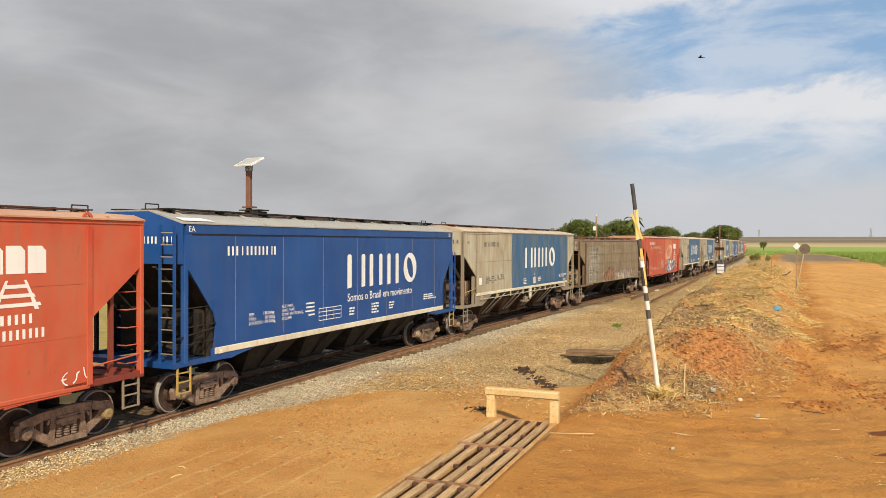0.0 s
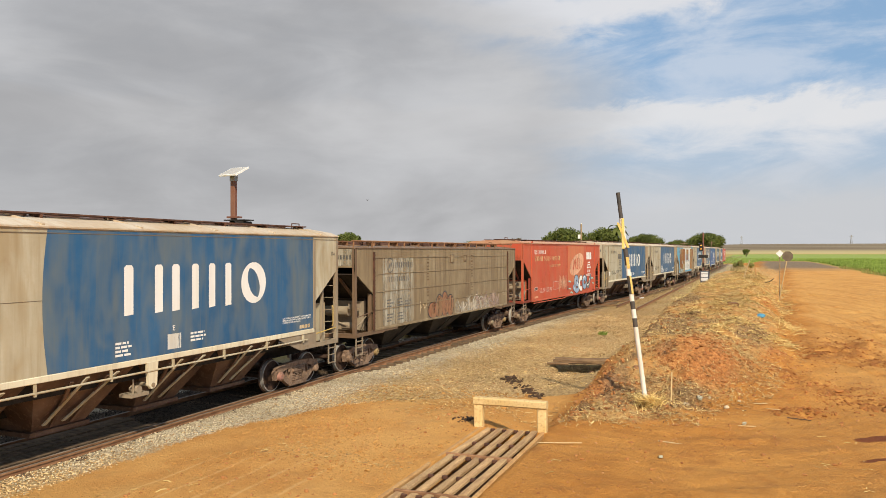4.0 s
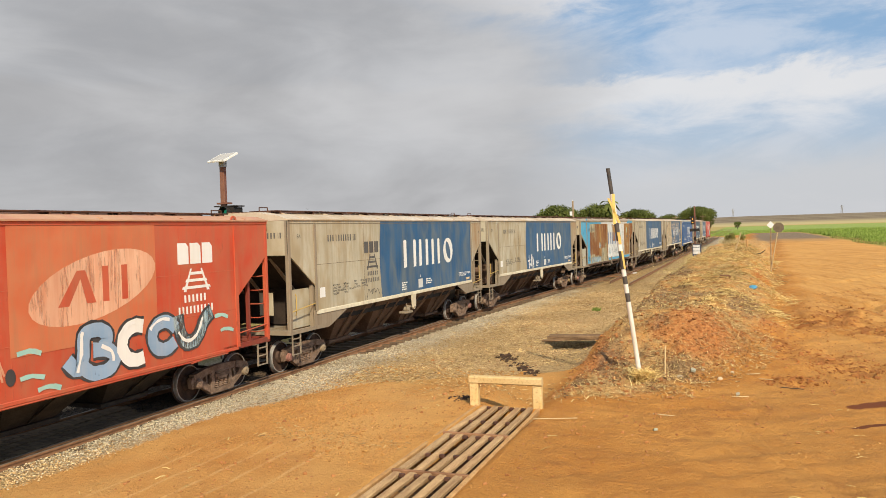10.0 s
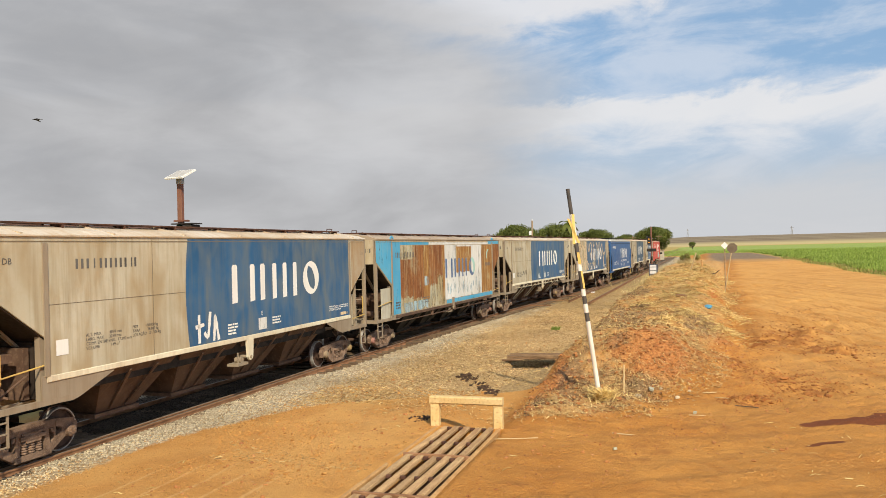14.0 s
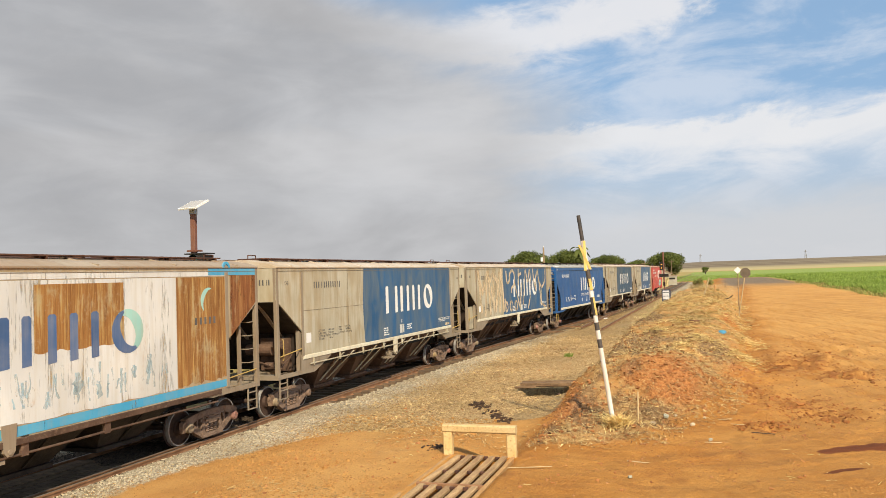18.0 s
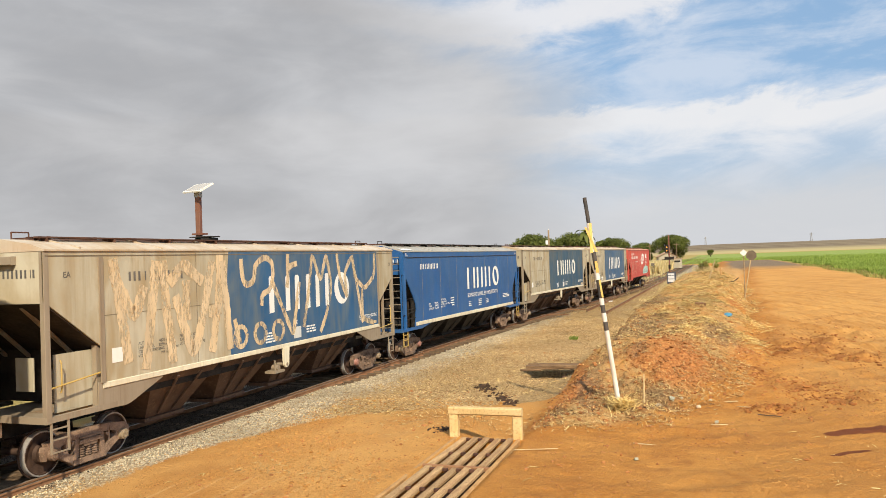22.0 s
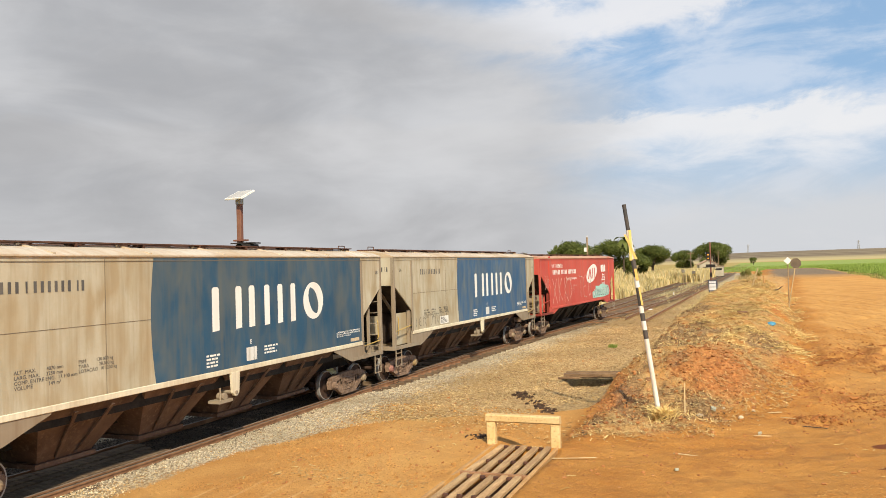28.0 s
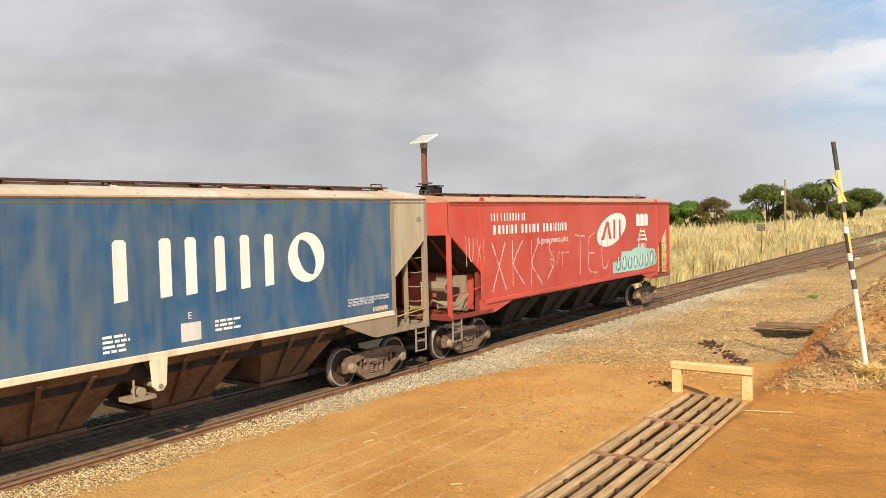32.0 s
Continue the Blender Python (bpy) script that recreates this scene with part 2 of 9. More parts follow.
def island_mat(name, cols, rough=0.9, trans=0.0):
    """Colour varied piece by piece for joined stones, blades and leaves."""
    if name in MATS:
        return MATS[name]
    mt, nt, bs = shader(name)
    k = Nodes(nt)
    g = k.N.new("ShaderNodeNewGeometry")
    r = k.N.new("ShaderNodeValToRGB")
    el = r.color_ramp.elements
    el[0].color, el[1].color = rgba(cols[0]), rgba(cols[-1])
    for i, c in enumerate(cols[1:-1]):
        e = el.new((i + 1) / (len(cols) - 1))
        e.color = rgba(c)
    k.L.new(g.outputs["Random Per Island"], r.inputs[0])
    n = k.noise(k.coord(world=True), 0.35, 3.0)
    hs = k.N.new("ShaderNodeHueSaturation")
    k.L.new(k.ramp(n, 0.3, 0.7, 0.7, 1.2), hs.inputs["Value"])
    k.L.new(r.outputs[0], hs.inputs["Color"])
    k.L.new(hs.outputs[0], bs.inputs["Base Color"])
    bs.inputs["Roughness"].default_value = rough
    bs.inputs["Specular IOR Level"].default_value = 0.2
    if trans:
        bs.inputs["Subsurface Weight"].default_value = 0.0
        tr = k.N.new("ShaderNodeBsdfTranslucent")
        k.L.new(hs.outputs[0], tr.inputs[0])
        mx = k.N.new("ShaderNodeMixShader")
        mx.inputs[0].default_value = trans
        k.L.new(bs.outputs[0], mx.inputs[1])
        k.L.new(tr.outputs[0], mx.inputs[2])
        k.L.new(mx.outputs[0], k.N["Material Output"].inputs[0])
    MATS[name] = mt
    return mt


def glow_mat(name, col, strength):
    mt, nt, bs = shader(name)
    bs.inputs["Base Color"].default_value = rgba(col)
    bs.inputs["Emission Color"].default_value = rgba(col)
    bs.inputs["Emission Strength"].default_value = strength
    return mt


M_IRON = rough_mat("cast_iron_dusty", (0.13, 0.084, 0.060), (0.28, 0.19, 0.135), 5.0, 0.8, 0.0, 0.25, 0.01, (0.36, 0.25, 0.175))
M_WHEEL = rough_mat("wheel_steel", (0.045, 0.027, 0.020), (0.105, 0.062, 0.044), 6.0, 0.75, 0.0, 0.15, 0.005)
M_TREAD = rough_mat("worn_tread", (0.34, 0.32, 0.30), (0.48, 0.46, 0.43), 6.0, 0.38, 0.25, 0.05, 0.003)
# plain black; under the wagons it also carries the shade in its colour
M_BLACK = rough_mat("black_and_shade", (0.013, 0.012, 0.011), (0.036, 0.030, 0.026), 4.0, 0.75, 0.0, 0.2, 0.01)
M_CHUTE = rough_mat("dusty_brown_steel", (0.085, 0.048, 0.032), (0.155, 0.095, 0.064), 1.6, 0.8, 0.0, 0.2, 0.02, (0.20, 0.13, 0.085))
M_RUSTRAIL = rough_mat("rusty_rail_side", (0.19, 0.092, 0.045), (0.33, 0.175, 0.09), 3.0, 0.85, 0.0, 0.2, 0.01)
M_RAILTOP = rough_mat("browned_rail_head", (0.16, 0.115, 0.085), (0.27, 0.20, 0.15), 5.0, 0.5, 0.1, 0.05, 0.003)
M_RUSTY = rough_mat("rusty_brown_bar", (0.055, 0.026, 0.018), (0.135, 0.062, 0.038), 4.0, 0.85, 0.0, 0.2, 0.01)
M_YELLOW = paint("yellow_paint", (0.40, 0.27, 0.06), dirt=(0.28, 0.19, 0.10), amount=0.55, rust_amount=0.25, gain=1.18)
M_WHITE = paint("white_lettering", (0.86, 0.85, 0.80), dirt=(0.5, 0.45, 0.36), amount=0.18, rust_amount=0.0)
M_DARKLET = paint("dark_lettering", (0.075, 0.072, 0.07), dirt=(0.25, 0.22, 0.18), amount=0.3, rust_amount=0.0)
M_CREAM = paint("cream_sill_paint", (0.70, 0.63, 0.48), dirt=(0.40, 0.28, 0.16), amount=0.45, rust_amount=0.15)
M_GREY = paint("grey_wagon_paint", (0.47, 0.43, 0.32), dirt=(0.29, 0.215, 0.115), amount=0.6, fade=(0.61, 0.57, 0.45), rust_amount=0.14, mottle=0.7)
M_ROOF = paint("dusty_roof", (0.42, 0.33, 0.22), dirt=(0.36, 0.22, 0.11), amount=0.6, fade=(0.55, 0.50, 0.42), rust_amount=0.25, gain=1.18)
M_PANEL = paint("faded_blue_panel", (0.017, 0.090, 0.215), dirt=(0.145, 0.165, 0.155), amount=0.42, fade=(0.028, 0.125, 0.285), rust_amount=0.06, mottle=0.5)
M_NAVY = paint("deep_blue_paint", (0.010, 0.065, 0.25), dirt=(0.08, 0.10, 0.13), amount=0.25, fade=(0.014, 0.085, 0.31), rust_amount=0.04, rough=0.4)
M_RED = paint("red_wagon_paint", (0.52, 0.058, 0.042), dirt=(0.38, 0.14, 0.10), amount=0.5, fade=(0.62, 0.10, 0.072), rust_amount=0.08)
M_PANELD = paint("dull_blue_panel", (0.019, 0.075, 0.145), dirt=(0.12, 0.125, 0.105), amount=0.5, fade=(0.028, 0.098, 0.18), rust_amount=0.08, mottle=0.45)
M_NAVYD = paint("sun_faded_blue_paint", (0.013, 0.092, 0.285), dirt=(0.09, 0.12, 0.14), amount=0.30, fade=(0.022, 0.12, 0.35), rust_amount=0.06, rough=0.42, mottle=0.12)
M_ORED = paint("faded_orange_red_paint", (0.53, 0.068, 0.030), dirt=(0.36, 0.14, 0.075), amount=0.5, fade=(0.60, 0.115, 0.055), rust=(0.13, 0.05, 0.03), rust_amount=0.5, mottle=0.35)
M_ORANGE = paint("faded_orange_patch", (0.58, 0.135, 0.055), dirt=(0.44, 0.20, 0.10), amount=0.7, fade=(0.64, 0.20, 0.09), rust_amount=0.1)
M_BROWN = paint("grimy_brown_wagon_paint", (0.275, 0.205, 0.12), dirt=(0.155, 0.105, 0.06), amount=0.85, fade=(0.37, 0.30, 0.19), rust_amount=0.3, rust=(0.12, 0.06, 0.035), mottle=0.4)
M_BROWNF = paint("rusty_brown_frame_paint", (0.155, 0.095, 0.06), dirt=(0.12, 0.075, 0.045), amount=0.8, fade=(0.20, 0.135, 0.085), rust_amount=0.35, rust=(0.11, 0.05, 0.03))
M_BROWNR = paint("dark_brown_roof", (0.20, 0.13, 0.085), dirt=(0.17, 0.10, 0.06), amount=0.7, fade=(0.27, 0.19, 0.13), rust_amount=0.35)
M_PALE = paint("worn_white_patch", (0.44, 0.405, 0.32), dirt=(0.24, 0.175, 0.10), amount=0.95, fade=(0.50, 0.47, 0.40), rust_amount=0.25, mottle=0.3)


def streaks(name, cols, bias=0.0):
    """Sheet with paint gone: run-down streaks of several tones, paler towards worn spots."""
    mt, nt, bs = shader(name)
    k = Nodes(nt)
    wide = k.noise(k.coord(1, 1.6, 0.12), 1.4, 6.0, 0.62)
    thin = k.noise(k.coord(1, 4.2, 0.30), 1.6, 8.0, 0.66, 0.4)
    spot = k.noise(k.coord(1, 1, 0.6), 1.1, 9.0, 0.68)
    f = k.math("ADD", k.math("MULTIPLY", wide, 0.45), k.math("MULTIPLY", thin, 0.55))
    col = k.mix(k.ramp(f, 0.38, 0.56), cols[0], cols[1])
    col = k.mix(k.math("MULTIPLY", k.ramp(thin, 0.54, 0.66), 0.75), col, cols[2])
    col = k.mix(k.math("MULTIPLY", k.ramp(k.math("ADD", k.math("MULTIPLY", spot, 0.6), k.math("MULTIPLY", thin, 0.4)), 0.53 - bias, 0.61 - bias), 0.8), col, cols[3])
    run = k.noise(k.coord(1, 13.0, 0.5), 2.0, 6.0, 0.7, 0.2)
    fleck = k.noise(k.coord(1, 1, 0.8), 11.0, 6.0, 0.72)
    col = k.mix(k.math("MULTIPLY", k.ramp(run, 0.52, 0.64), 0.55), col, cols[2])
    col = k.mix(k.math("MULTIPLY", k.ramp(run, 0.46, 0.36), 0.55), col, tuple(c * 0.6 for c in cols[0]))
    col = k.mix(k.math("MULTIPLY", k.ramp(k.math("ADD", k.math("MULTIPLY", fleck, 0.6), k.math("MULTIPLY", spot, 0.4)), 0.55, 0.62), 0.35), col, cols[3])
    k.L.new(col, bs.inputs["Base Color"])
    bs.inputs["Roughness"].default_value = 0.8
    bs.inputs["Specular IOR Level"].default_value = 0.2
    k.bump(k.math("ADD", spot, thin), 0.2, 0.01, bs)
    MATS[name] = mt
    return mt


def worn(mt, lo, hi, run=0.35, scale=2.2):
    """Lets the sheet below show through where the paint has flaked; run: how far the flakes follow the rain."""
    k = Nodes(mt.node_tree)
    big = k.noise(k.coord(1, 1.6, run), scale, 7.0, 0.68, 0.3)
    small = k.noise(k.coord(1, 1.6, run), scale * 6, 5.0, 0.65)
    f = k.ramp(k.math("ADD", k.math("MULTIPLY", big, 0.62), k.math("MULTIPLY", small, 0.38)), lo, hi)
    clear, mx = k.N.new("ShaderNodeBsdfTransparent"), k.N.new("ShaderNodeMixShader")
    k.L.new(f, mx.inputs[0])
    k.L.new(clear.outputs[0], mx.inputs[1])
    k.L.new(k.N["Principled BSDF"].outputs[0], mx.inputs[2])
    k.L.new(mx.outputs[0], k.N["Material Output"].inputs[0])
    return mt


M_RUSTP = streaks("rust_streaked_sheet", [(0.16, 0.062, 0.027), (0.29, 0.115, 0.042), (0.42, 0.24, 0.09), (0.38, 0.31, 0.19)])
M_CYAN = paint("faded_cyan_paint", (0.035, 0.31, 0.57), dirt=(0.28, 0.37, 0.40), amount=0.38, fade=(0.08, 0.41, 0.65), rust_amount=0.15)
M_GREEN_G = streaks("mossy_worn_sheet", [(0.30, 0.22, 0.10), (0.42, 0.38, 0.24), (0.44, 0.22, 0.07), (0.50, 0.49, 0.38)], 0.05)
M_BONE = paint("dirty_tan_paint", (0.44, 0.37, 0.25), dirt=(0.30, 0.20, 0.09), amount=0.8, fade=(0.54, 0.47, 0.34), rust_amount=0.5, rust=(0.32, 0.14, 0.05), mottle=0.5)
M_CHALK = paint("chalky_white_paint", (0.60, 0.61, 0.60), dirt=(0.50, 0.45, 0.34), amount=0.45, rust_amount=0.35, rust=(0.40, 0.22, 0.08), gain=1.0)
M_CHALKG = paint("grey_green_sheet_paint", (0.46, 0.45, 0.36), dirt=(0.34, 0.26, 0.16), amount=0.5, fade=(0.52, 0.51, 0.43), rust_amount=0.3)
M_ROLLER = paint("pale_roller_paint", (0.66, 0.50, 0.30), dirt=(0.46, 0.38, 0.27), amount=0.7, rust_amount=0.0, mottle=0.5)
M_TEAL = paint("pale_teal_paint", (0.30, 0.55, 0.50), dirt=(0.5, 0.4, 0.3), amount=0.3, rust_amount=0.0)
M_SKYB = paint("grey_blue_spray", (0.22, 0.34, 0.50), dirt=(0.5, 0.5, 0.5), amount=0.3, rust_amount=0.0)
M_SPRAYB = paint("black_spray", (0.03, 0.03, 0.035), amount=0.1, rust_amount=0.0)
M_SPRAYP = paint("faded_white_spray", (0.66, 0.44, 0.38), dirt=(0.50, 0.20, 0.14), amount=0.6, rust_amount=0.0)
M_WASH = paint("washed_out_cyan", (0.34, 0.50, 0.58), dirt=(0.5, 0.46, 0.38), amount=0.6, rust_amount=0.0)
M_ROOFT = paint("tan_dusted_roof", (0.36, 0.27, 0.18), dirt=(0.30, 0.19, 0.11), amount=0.7, fade=(0.44, 0.37, 0.28), rust_amount=0.3)
M_ROOFR = paint("dusty_red_roof", (0.40, 0.17, 0.10), dirt=(0.40, 0.25, 0.14), amount=0.7, fade=(0.46, 0.27, 0.17), rust_amount=0.3, gain=1.18)
M_ROOFN = paint("dusty_grey_roof", (0.29, 0.28, 0.25), dirt=(0.30, 0.24, 0.17), amount=0.5, fade=(0.36, 0.35, 0.32), rust_amount=0.15, gain=1.18)
# brown kept very dark: the shade in the wagon ends is in this colour
M_SLOPE = rough_mat("shade_brown_slope", (0.022, 0.016, 0.012), (0.05, 0.035, 0.026), 2.0, 0.85, 0.0, 0.2, 0.02)
# darker copy of the red: grime, plus the end recess's shade in the colour
M_REDD = paint("grimy_shade_red", (0.22, 0.035, 0.024), dirt=(0.16, 0.07, 0.045), amount=0.7, fade=(0.27, 0.05, 0.032), rust_amount=0.3)
M_SEAM = paint("dusty_weld_seam", (0.15, 0.16, 0.19), dirt=(0.21, 0.17, 0.13), amount=0.6, rust_amount=0.3)
M_SEAMG = paint("dirty_panel_seam", (0.15, 0.125, 0.085), dirt=(0.20, 0.13, 0.07), amount=0.6, rust_amount=0.3)
M_PINK = paint("brick_red_spray", (0.31, 0.125, 0.065), dirt=(0.24, 0.16, 0.09), amount=0.8, rust_amount=0.0, mottle=0.5)
M_FADEW = paint("faded_white_lettering", (0.60, 0.42, 0.22), dirt=(0.52, 0.20, 0.09), amount=0.6, rust_amount=0.0)
M_DARKBLUE = paint("dark_blue_lettering", (0.05, 0.11, 0.25), dirt=(0.4, 0.36, 0.3), amount=0.3, rust_amount=0.1)
worn(M_ROLLER, 0.38, 0.52, 0.5, 2.6)
worn(M_RUSTP, 0.36, 0.44, 0.14)
worn(M_GREEN_G, 0.40, 0.50, 0.25)
worn(M_CYAN, 0.34, 0.42, 0.3)
worn(M_WASH, 0.44, 0.56, 0.3)
worn(M_CHALK, 0.37, 0.46, 0.16)
worn(M_SPRAYP, 0.38, 0.50, 0.6)
worn(M_SKYB, 0.34, 0.40, 0.6)
worn(M_PINK, 0.40, 0.52, 0.5)
worn(M_FADEW, 0.40, 0.52, 0.5)
worn(M_PALE, 0.38, 0.54, 0.16)
M_WOOD = rough_mat("grey_timber", (0.22, 0.15, 0.085), (0.40, 0.29, 0.17), 2.0, 0.85, 0.0, 0.35, 0.01, (0.13, 0.09, 0.06), stretch=(6, 0.8, 6))
M_POSTC = rough_mat("dusty_painted_concrete", (0.66, 0.45, 0.19), (0.76, 0.57, 0.29), 2.5, 0.9, 0.0, 0.3, 0.01, (0.46, 0.28, 0.12))
M_SLEEPER = rough_mat("old_sleeper_timber", (0.10, 0.066, 0.042), (0.22, 0.15, 0.09), 3.0, 0.9, 0.0, 0.4, 0.01, stretch=(0.6, 5, 5))
M_FRAME = paint("dusty_frame_paint", (0.31, 0.25, 0.18), dirt=(0.20, 0.135, 0.08), amount=0.6, fade=(0.33, 0.28, 0.21), rust_amount=0.2)
M_BEAM = rough_mat("dirt_caked_beam", (0.40, 0.21, 0.075), (0.52, 0.31, 0.13), 3.0, 0.95, 0.0, 0.4, 0.01, (0.30, 0.17, 0.08))

# ---- building tools ----


def each(fn):
    """Counts what one call draws as one piece."""

    def run(self, *a, **kw):
        if self.depth == 0:
            self.piece()
        self.depth += 1
        fn(self, *a, **kw)
        self.depth -= 1
        return self

    return run


class Shape:
    """Collects faces of one part."""

    def __init__(self):
        self.v, self.f = [], []
        self.cuts, self.depth = [], 0

    def piece(self):
        """Marks where the next separate piece begins."""
        self.cuts.append((len(self.v), len(self.f)))

    def pieces(self):
        out, ends = [], self.cuts[1:] + [(len(self.v), len(self.f))]
        for (v0, f0), (v1, f1) in zip(self.cuts, ends):
            s = Shape()
            s.v = self.v[v0:v1]
            s.f = [tuple(i - v0 for i in fc) for fc in self.f[f0:f1]]
            if s.f:
                out.append(s)
        return out

    def add(self, verts, faces):
        n = len(self.v)
        self.v += [tuple(p) for p in verts]
        self.f += [tuple(i + n for i in fc) for fc in faces]
        return self

    @each
    def box(self, x0, x1, y0, y1, z0, z1, c=0.0):
        """A box, its long edges chamfered by c."""
        if x0 > x1:
            x0, x1 = x1, x0
        if y0 > y1:
            y0, y1 = y1, y0
        if z0 > z1:
            z0, z1 = z1, z0
        if c <= 0:
            p = [(x, y, z) for z in (z0, z1) for y in (y0, y1) for x in (x0, x1)]
            return self.add(p, [(0, 2, 3, 1), (4, 5, 7, 6), (0, 1, 5, 4), (2, 6, 7, 3), (0, 4, 6, 2), (1, 3, 7, 5)])
        size = (x1 - x0, y1 - y0, z1 - z0)
        a = size.index(max(size))
        lo, hi = (x0, y0, z0), (x1, y1, z1)
        b, d = [i for i in range(3) if i != a]
        poly = [(lo[b] + c, lo[d]), (hi[b] - c, lo[d]), (hi[b], lo[d] + c), (hi[b], hi[d] - c), (hi[b] - c, hi[d]), (lo[b] + c, hi[d]), (lo[b], hi[d] - c), (lo[b], lo[d] + c)]
        return self.prism(poly, a, lo[a], hi[a])

    @each
    def prism(self, poly, axis, a, b):
        """poly in the two other axes (in their order), drawn from a to b along axis."""
        o = [i for i in range(3) if i != axis]
        n = len(poly)
        pts = []
        for w in (a, b):
            for p in poly:
                q = [0, 0, 0]
                q[axis], q[o[0]], q[o[1]] = w, p[0], p[1]
                pts.append(q)
        area = sum(poly[i][0] * poly[(i + 1) % n][1] - poly[(i + 1) % n][0] * poly[i][1] for i in range(n))
        flip = (area > 0) == (axis != 1)
        if a > b:
            flip = not flip
        lower, upper = list(range(n)), list(range(n, 2 * n))
        fs = [tuple(lower[::-1]) if flip else tuple(lower), tuple(upper) if flip else tuple(upper[::-1])]
        for i in range(n):
            j = (i + 1) % n
            fs.append((i, j, n + j, n + i) if flip else (i, n + i, n + j, j))
        return self.add(pts, fs)

    @each
    def cyl(self, p0, p1, r, seg=10, r1=None, caps=True):
        p0, p1 = Vector(p0), Vector(p1)
        ax = (p1 - p0).normalized()
        u = ax.orthogonal().normalized()
        w = ax.cross(u)
        r1 = r if r1 is None else r1
        pts = []
        for p, rr in ((p0, r), (p1, r1)):
            for i in range(seg):
                t = 2 * math.pi * i / seg
                pts.append(p + (u * math.cos(t) + w * math.sin(t)) * rr)
        fs = [(i, (i + 1) % seg, seg + (i + 1) % seg, seg + i) for i in range(seg)]
        if caps:
            fs += [tuple(range(seg))[::-1], tuple(range(seg, 2 * seg))]
        return self.add(pts, fs)

    @each
    def tube(self, pts, r, seg=6):
        for a, b in zip(pts[:-1], pts[1:]):
            self.cyl(a, b, r, seg)
        return self

    @each
    def lathe(self, prof, axis, centre=(0, 0, 0), seg=28):
        """prof: (distance along axis, radius)."""
        o = [i for i in range(3) if i != axis]
        pts, fs = [], []
        for a, r in prof:
            for i in range(seg):
                t = 2 * math.pi * i / seg
                q = [0, 0, 0]
                q[axis], q[o[0]], q[o[1]] = a, r * math.cos(t), r * math.sin(t)
                pts.append([q[j] + centre[j] for j in range(3)])
        for k in range(len(prof) - 1):
            for i in range(seg):
                j = (i + 1) % seg
                fs.append((k * seg + i, k * seg + j, (k + 1) * seg + j, (k + 1) * seg + i))
        fs += [tuple(range(seg))[::-1], tuple(range((len(prof) - 1) * seg, len(prof) * seg))]
        return self.add(pts, fs)

    @each
    def plate(self, a, b, c, d, t):
        """A sheet through four points, thickness t."""
        a, b, c, d = (Vector(p) for p in (a, b, c, d))
        n = (b - a).cross(d - a).normalized() * t
        p = [a, b, c, d, a + n, b + n, c + n, d + n]
        return self.add(p, [(0, 3, 2, 1), (4, 5, 6, 7), (0, 1, 5, 4), (1, 2, 6, 5), (2, 3, 7, 6), (3, 0, 4, 7)])

    def mesh(self, name, mat, smooth=False):
        me = bpy.data.meshes.new(name)
        me.from_pydata(self.v, [], self.f)
        me.materials.append(mat)
        bm = bmesh.new()
        bm.from_mesh(me)
        bmesh.ops.recalc_face_normals(bm, faces=bm.faces)
        bm.to_mesh(me)
        bm.free()
        if smooth:
            for p in me.polygons:
                p.use_smooth = True
            me.set_sharp_from_angle(angle=radians(35))
        return me


def part(name, data, parent, label="", at=None, mat=None):
    """Links mesh data (or a Shape with mat) as one part under parent."""
    if isinstance(data, Shape):
        data = data.mesh(name, mat)
    ob = new(name, data)
    ob.parent = parent
    if at is not None:
        ob.matrix_basis = at
    if label:
        ob["label"] = label
    return ob


def thing(name, data, label, category, group="", kind="", at=None, mat=None):
    if isinstance(data, Shape):
        data = data.mesh(name, mat)
    ob = new(name, data)
    if at is not None:
        ob.matrix_basis = at
    return tagged(ob, label, category, group, kind)


CACHE = {}


def cached(key, make):
    if key not in CACHE:
        CACHE[key] = make()
    return CACHE[key]


def text_mesh(body, size, mat):
    """Lettering as a thin mesh, lower left corner at the origin, in the x-y plane."""

    def make():
        cu = bpy.data.curves.new("lettering", "FONT")
        cu.body, cu.size, cu.extrude, cu.space_line = body, size, 0.001, 0.95
        cu.resolution_u = 2
        ob = bpy.data.objects.new("lettering", cu)
        scene.collection.objects.link(ob)
        dg = bpy.context.evaluated_depsgraph_get()
        me = bpy.data.meshes.new_from_object(ob.evaluated_get(dg))
        bpy.data.objects.remove(ob)
        me.materials.clear()
        me.materials.append(mat)
        return me

    return cached(("text", body, size, mat.name), make)


# writing on the flank: text x runs along +y, text y up, normal to +x
def on_side(y, z, x, squash=1.0):
    return Matrix(((0, 0, 1, x), (squash, 0, 0, y), (0, 1, 0, z), (0, 0, 0, 1)))


# ---- hopper wagons ----
HW = 1.615
WHEEL_R = 0.44


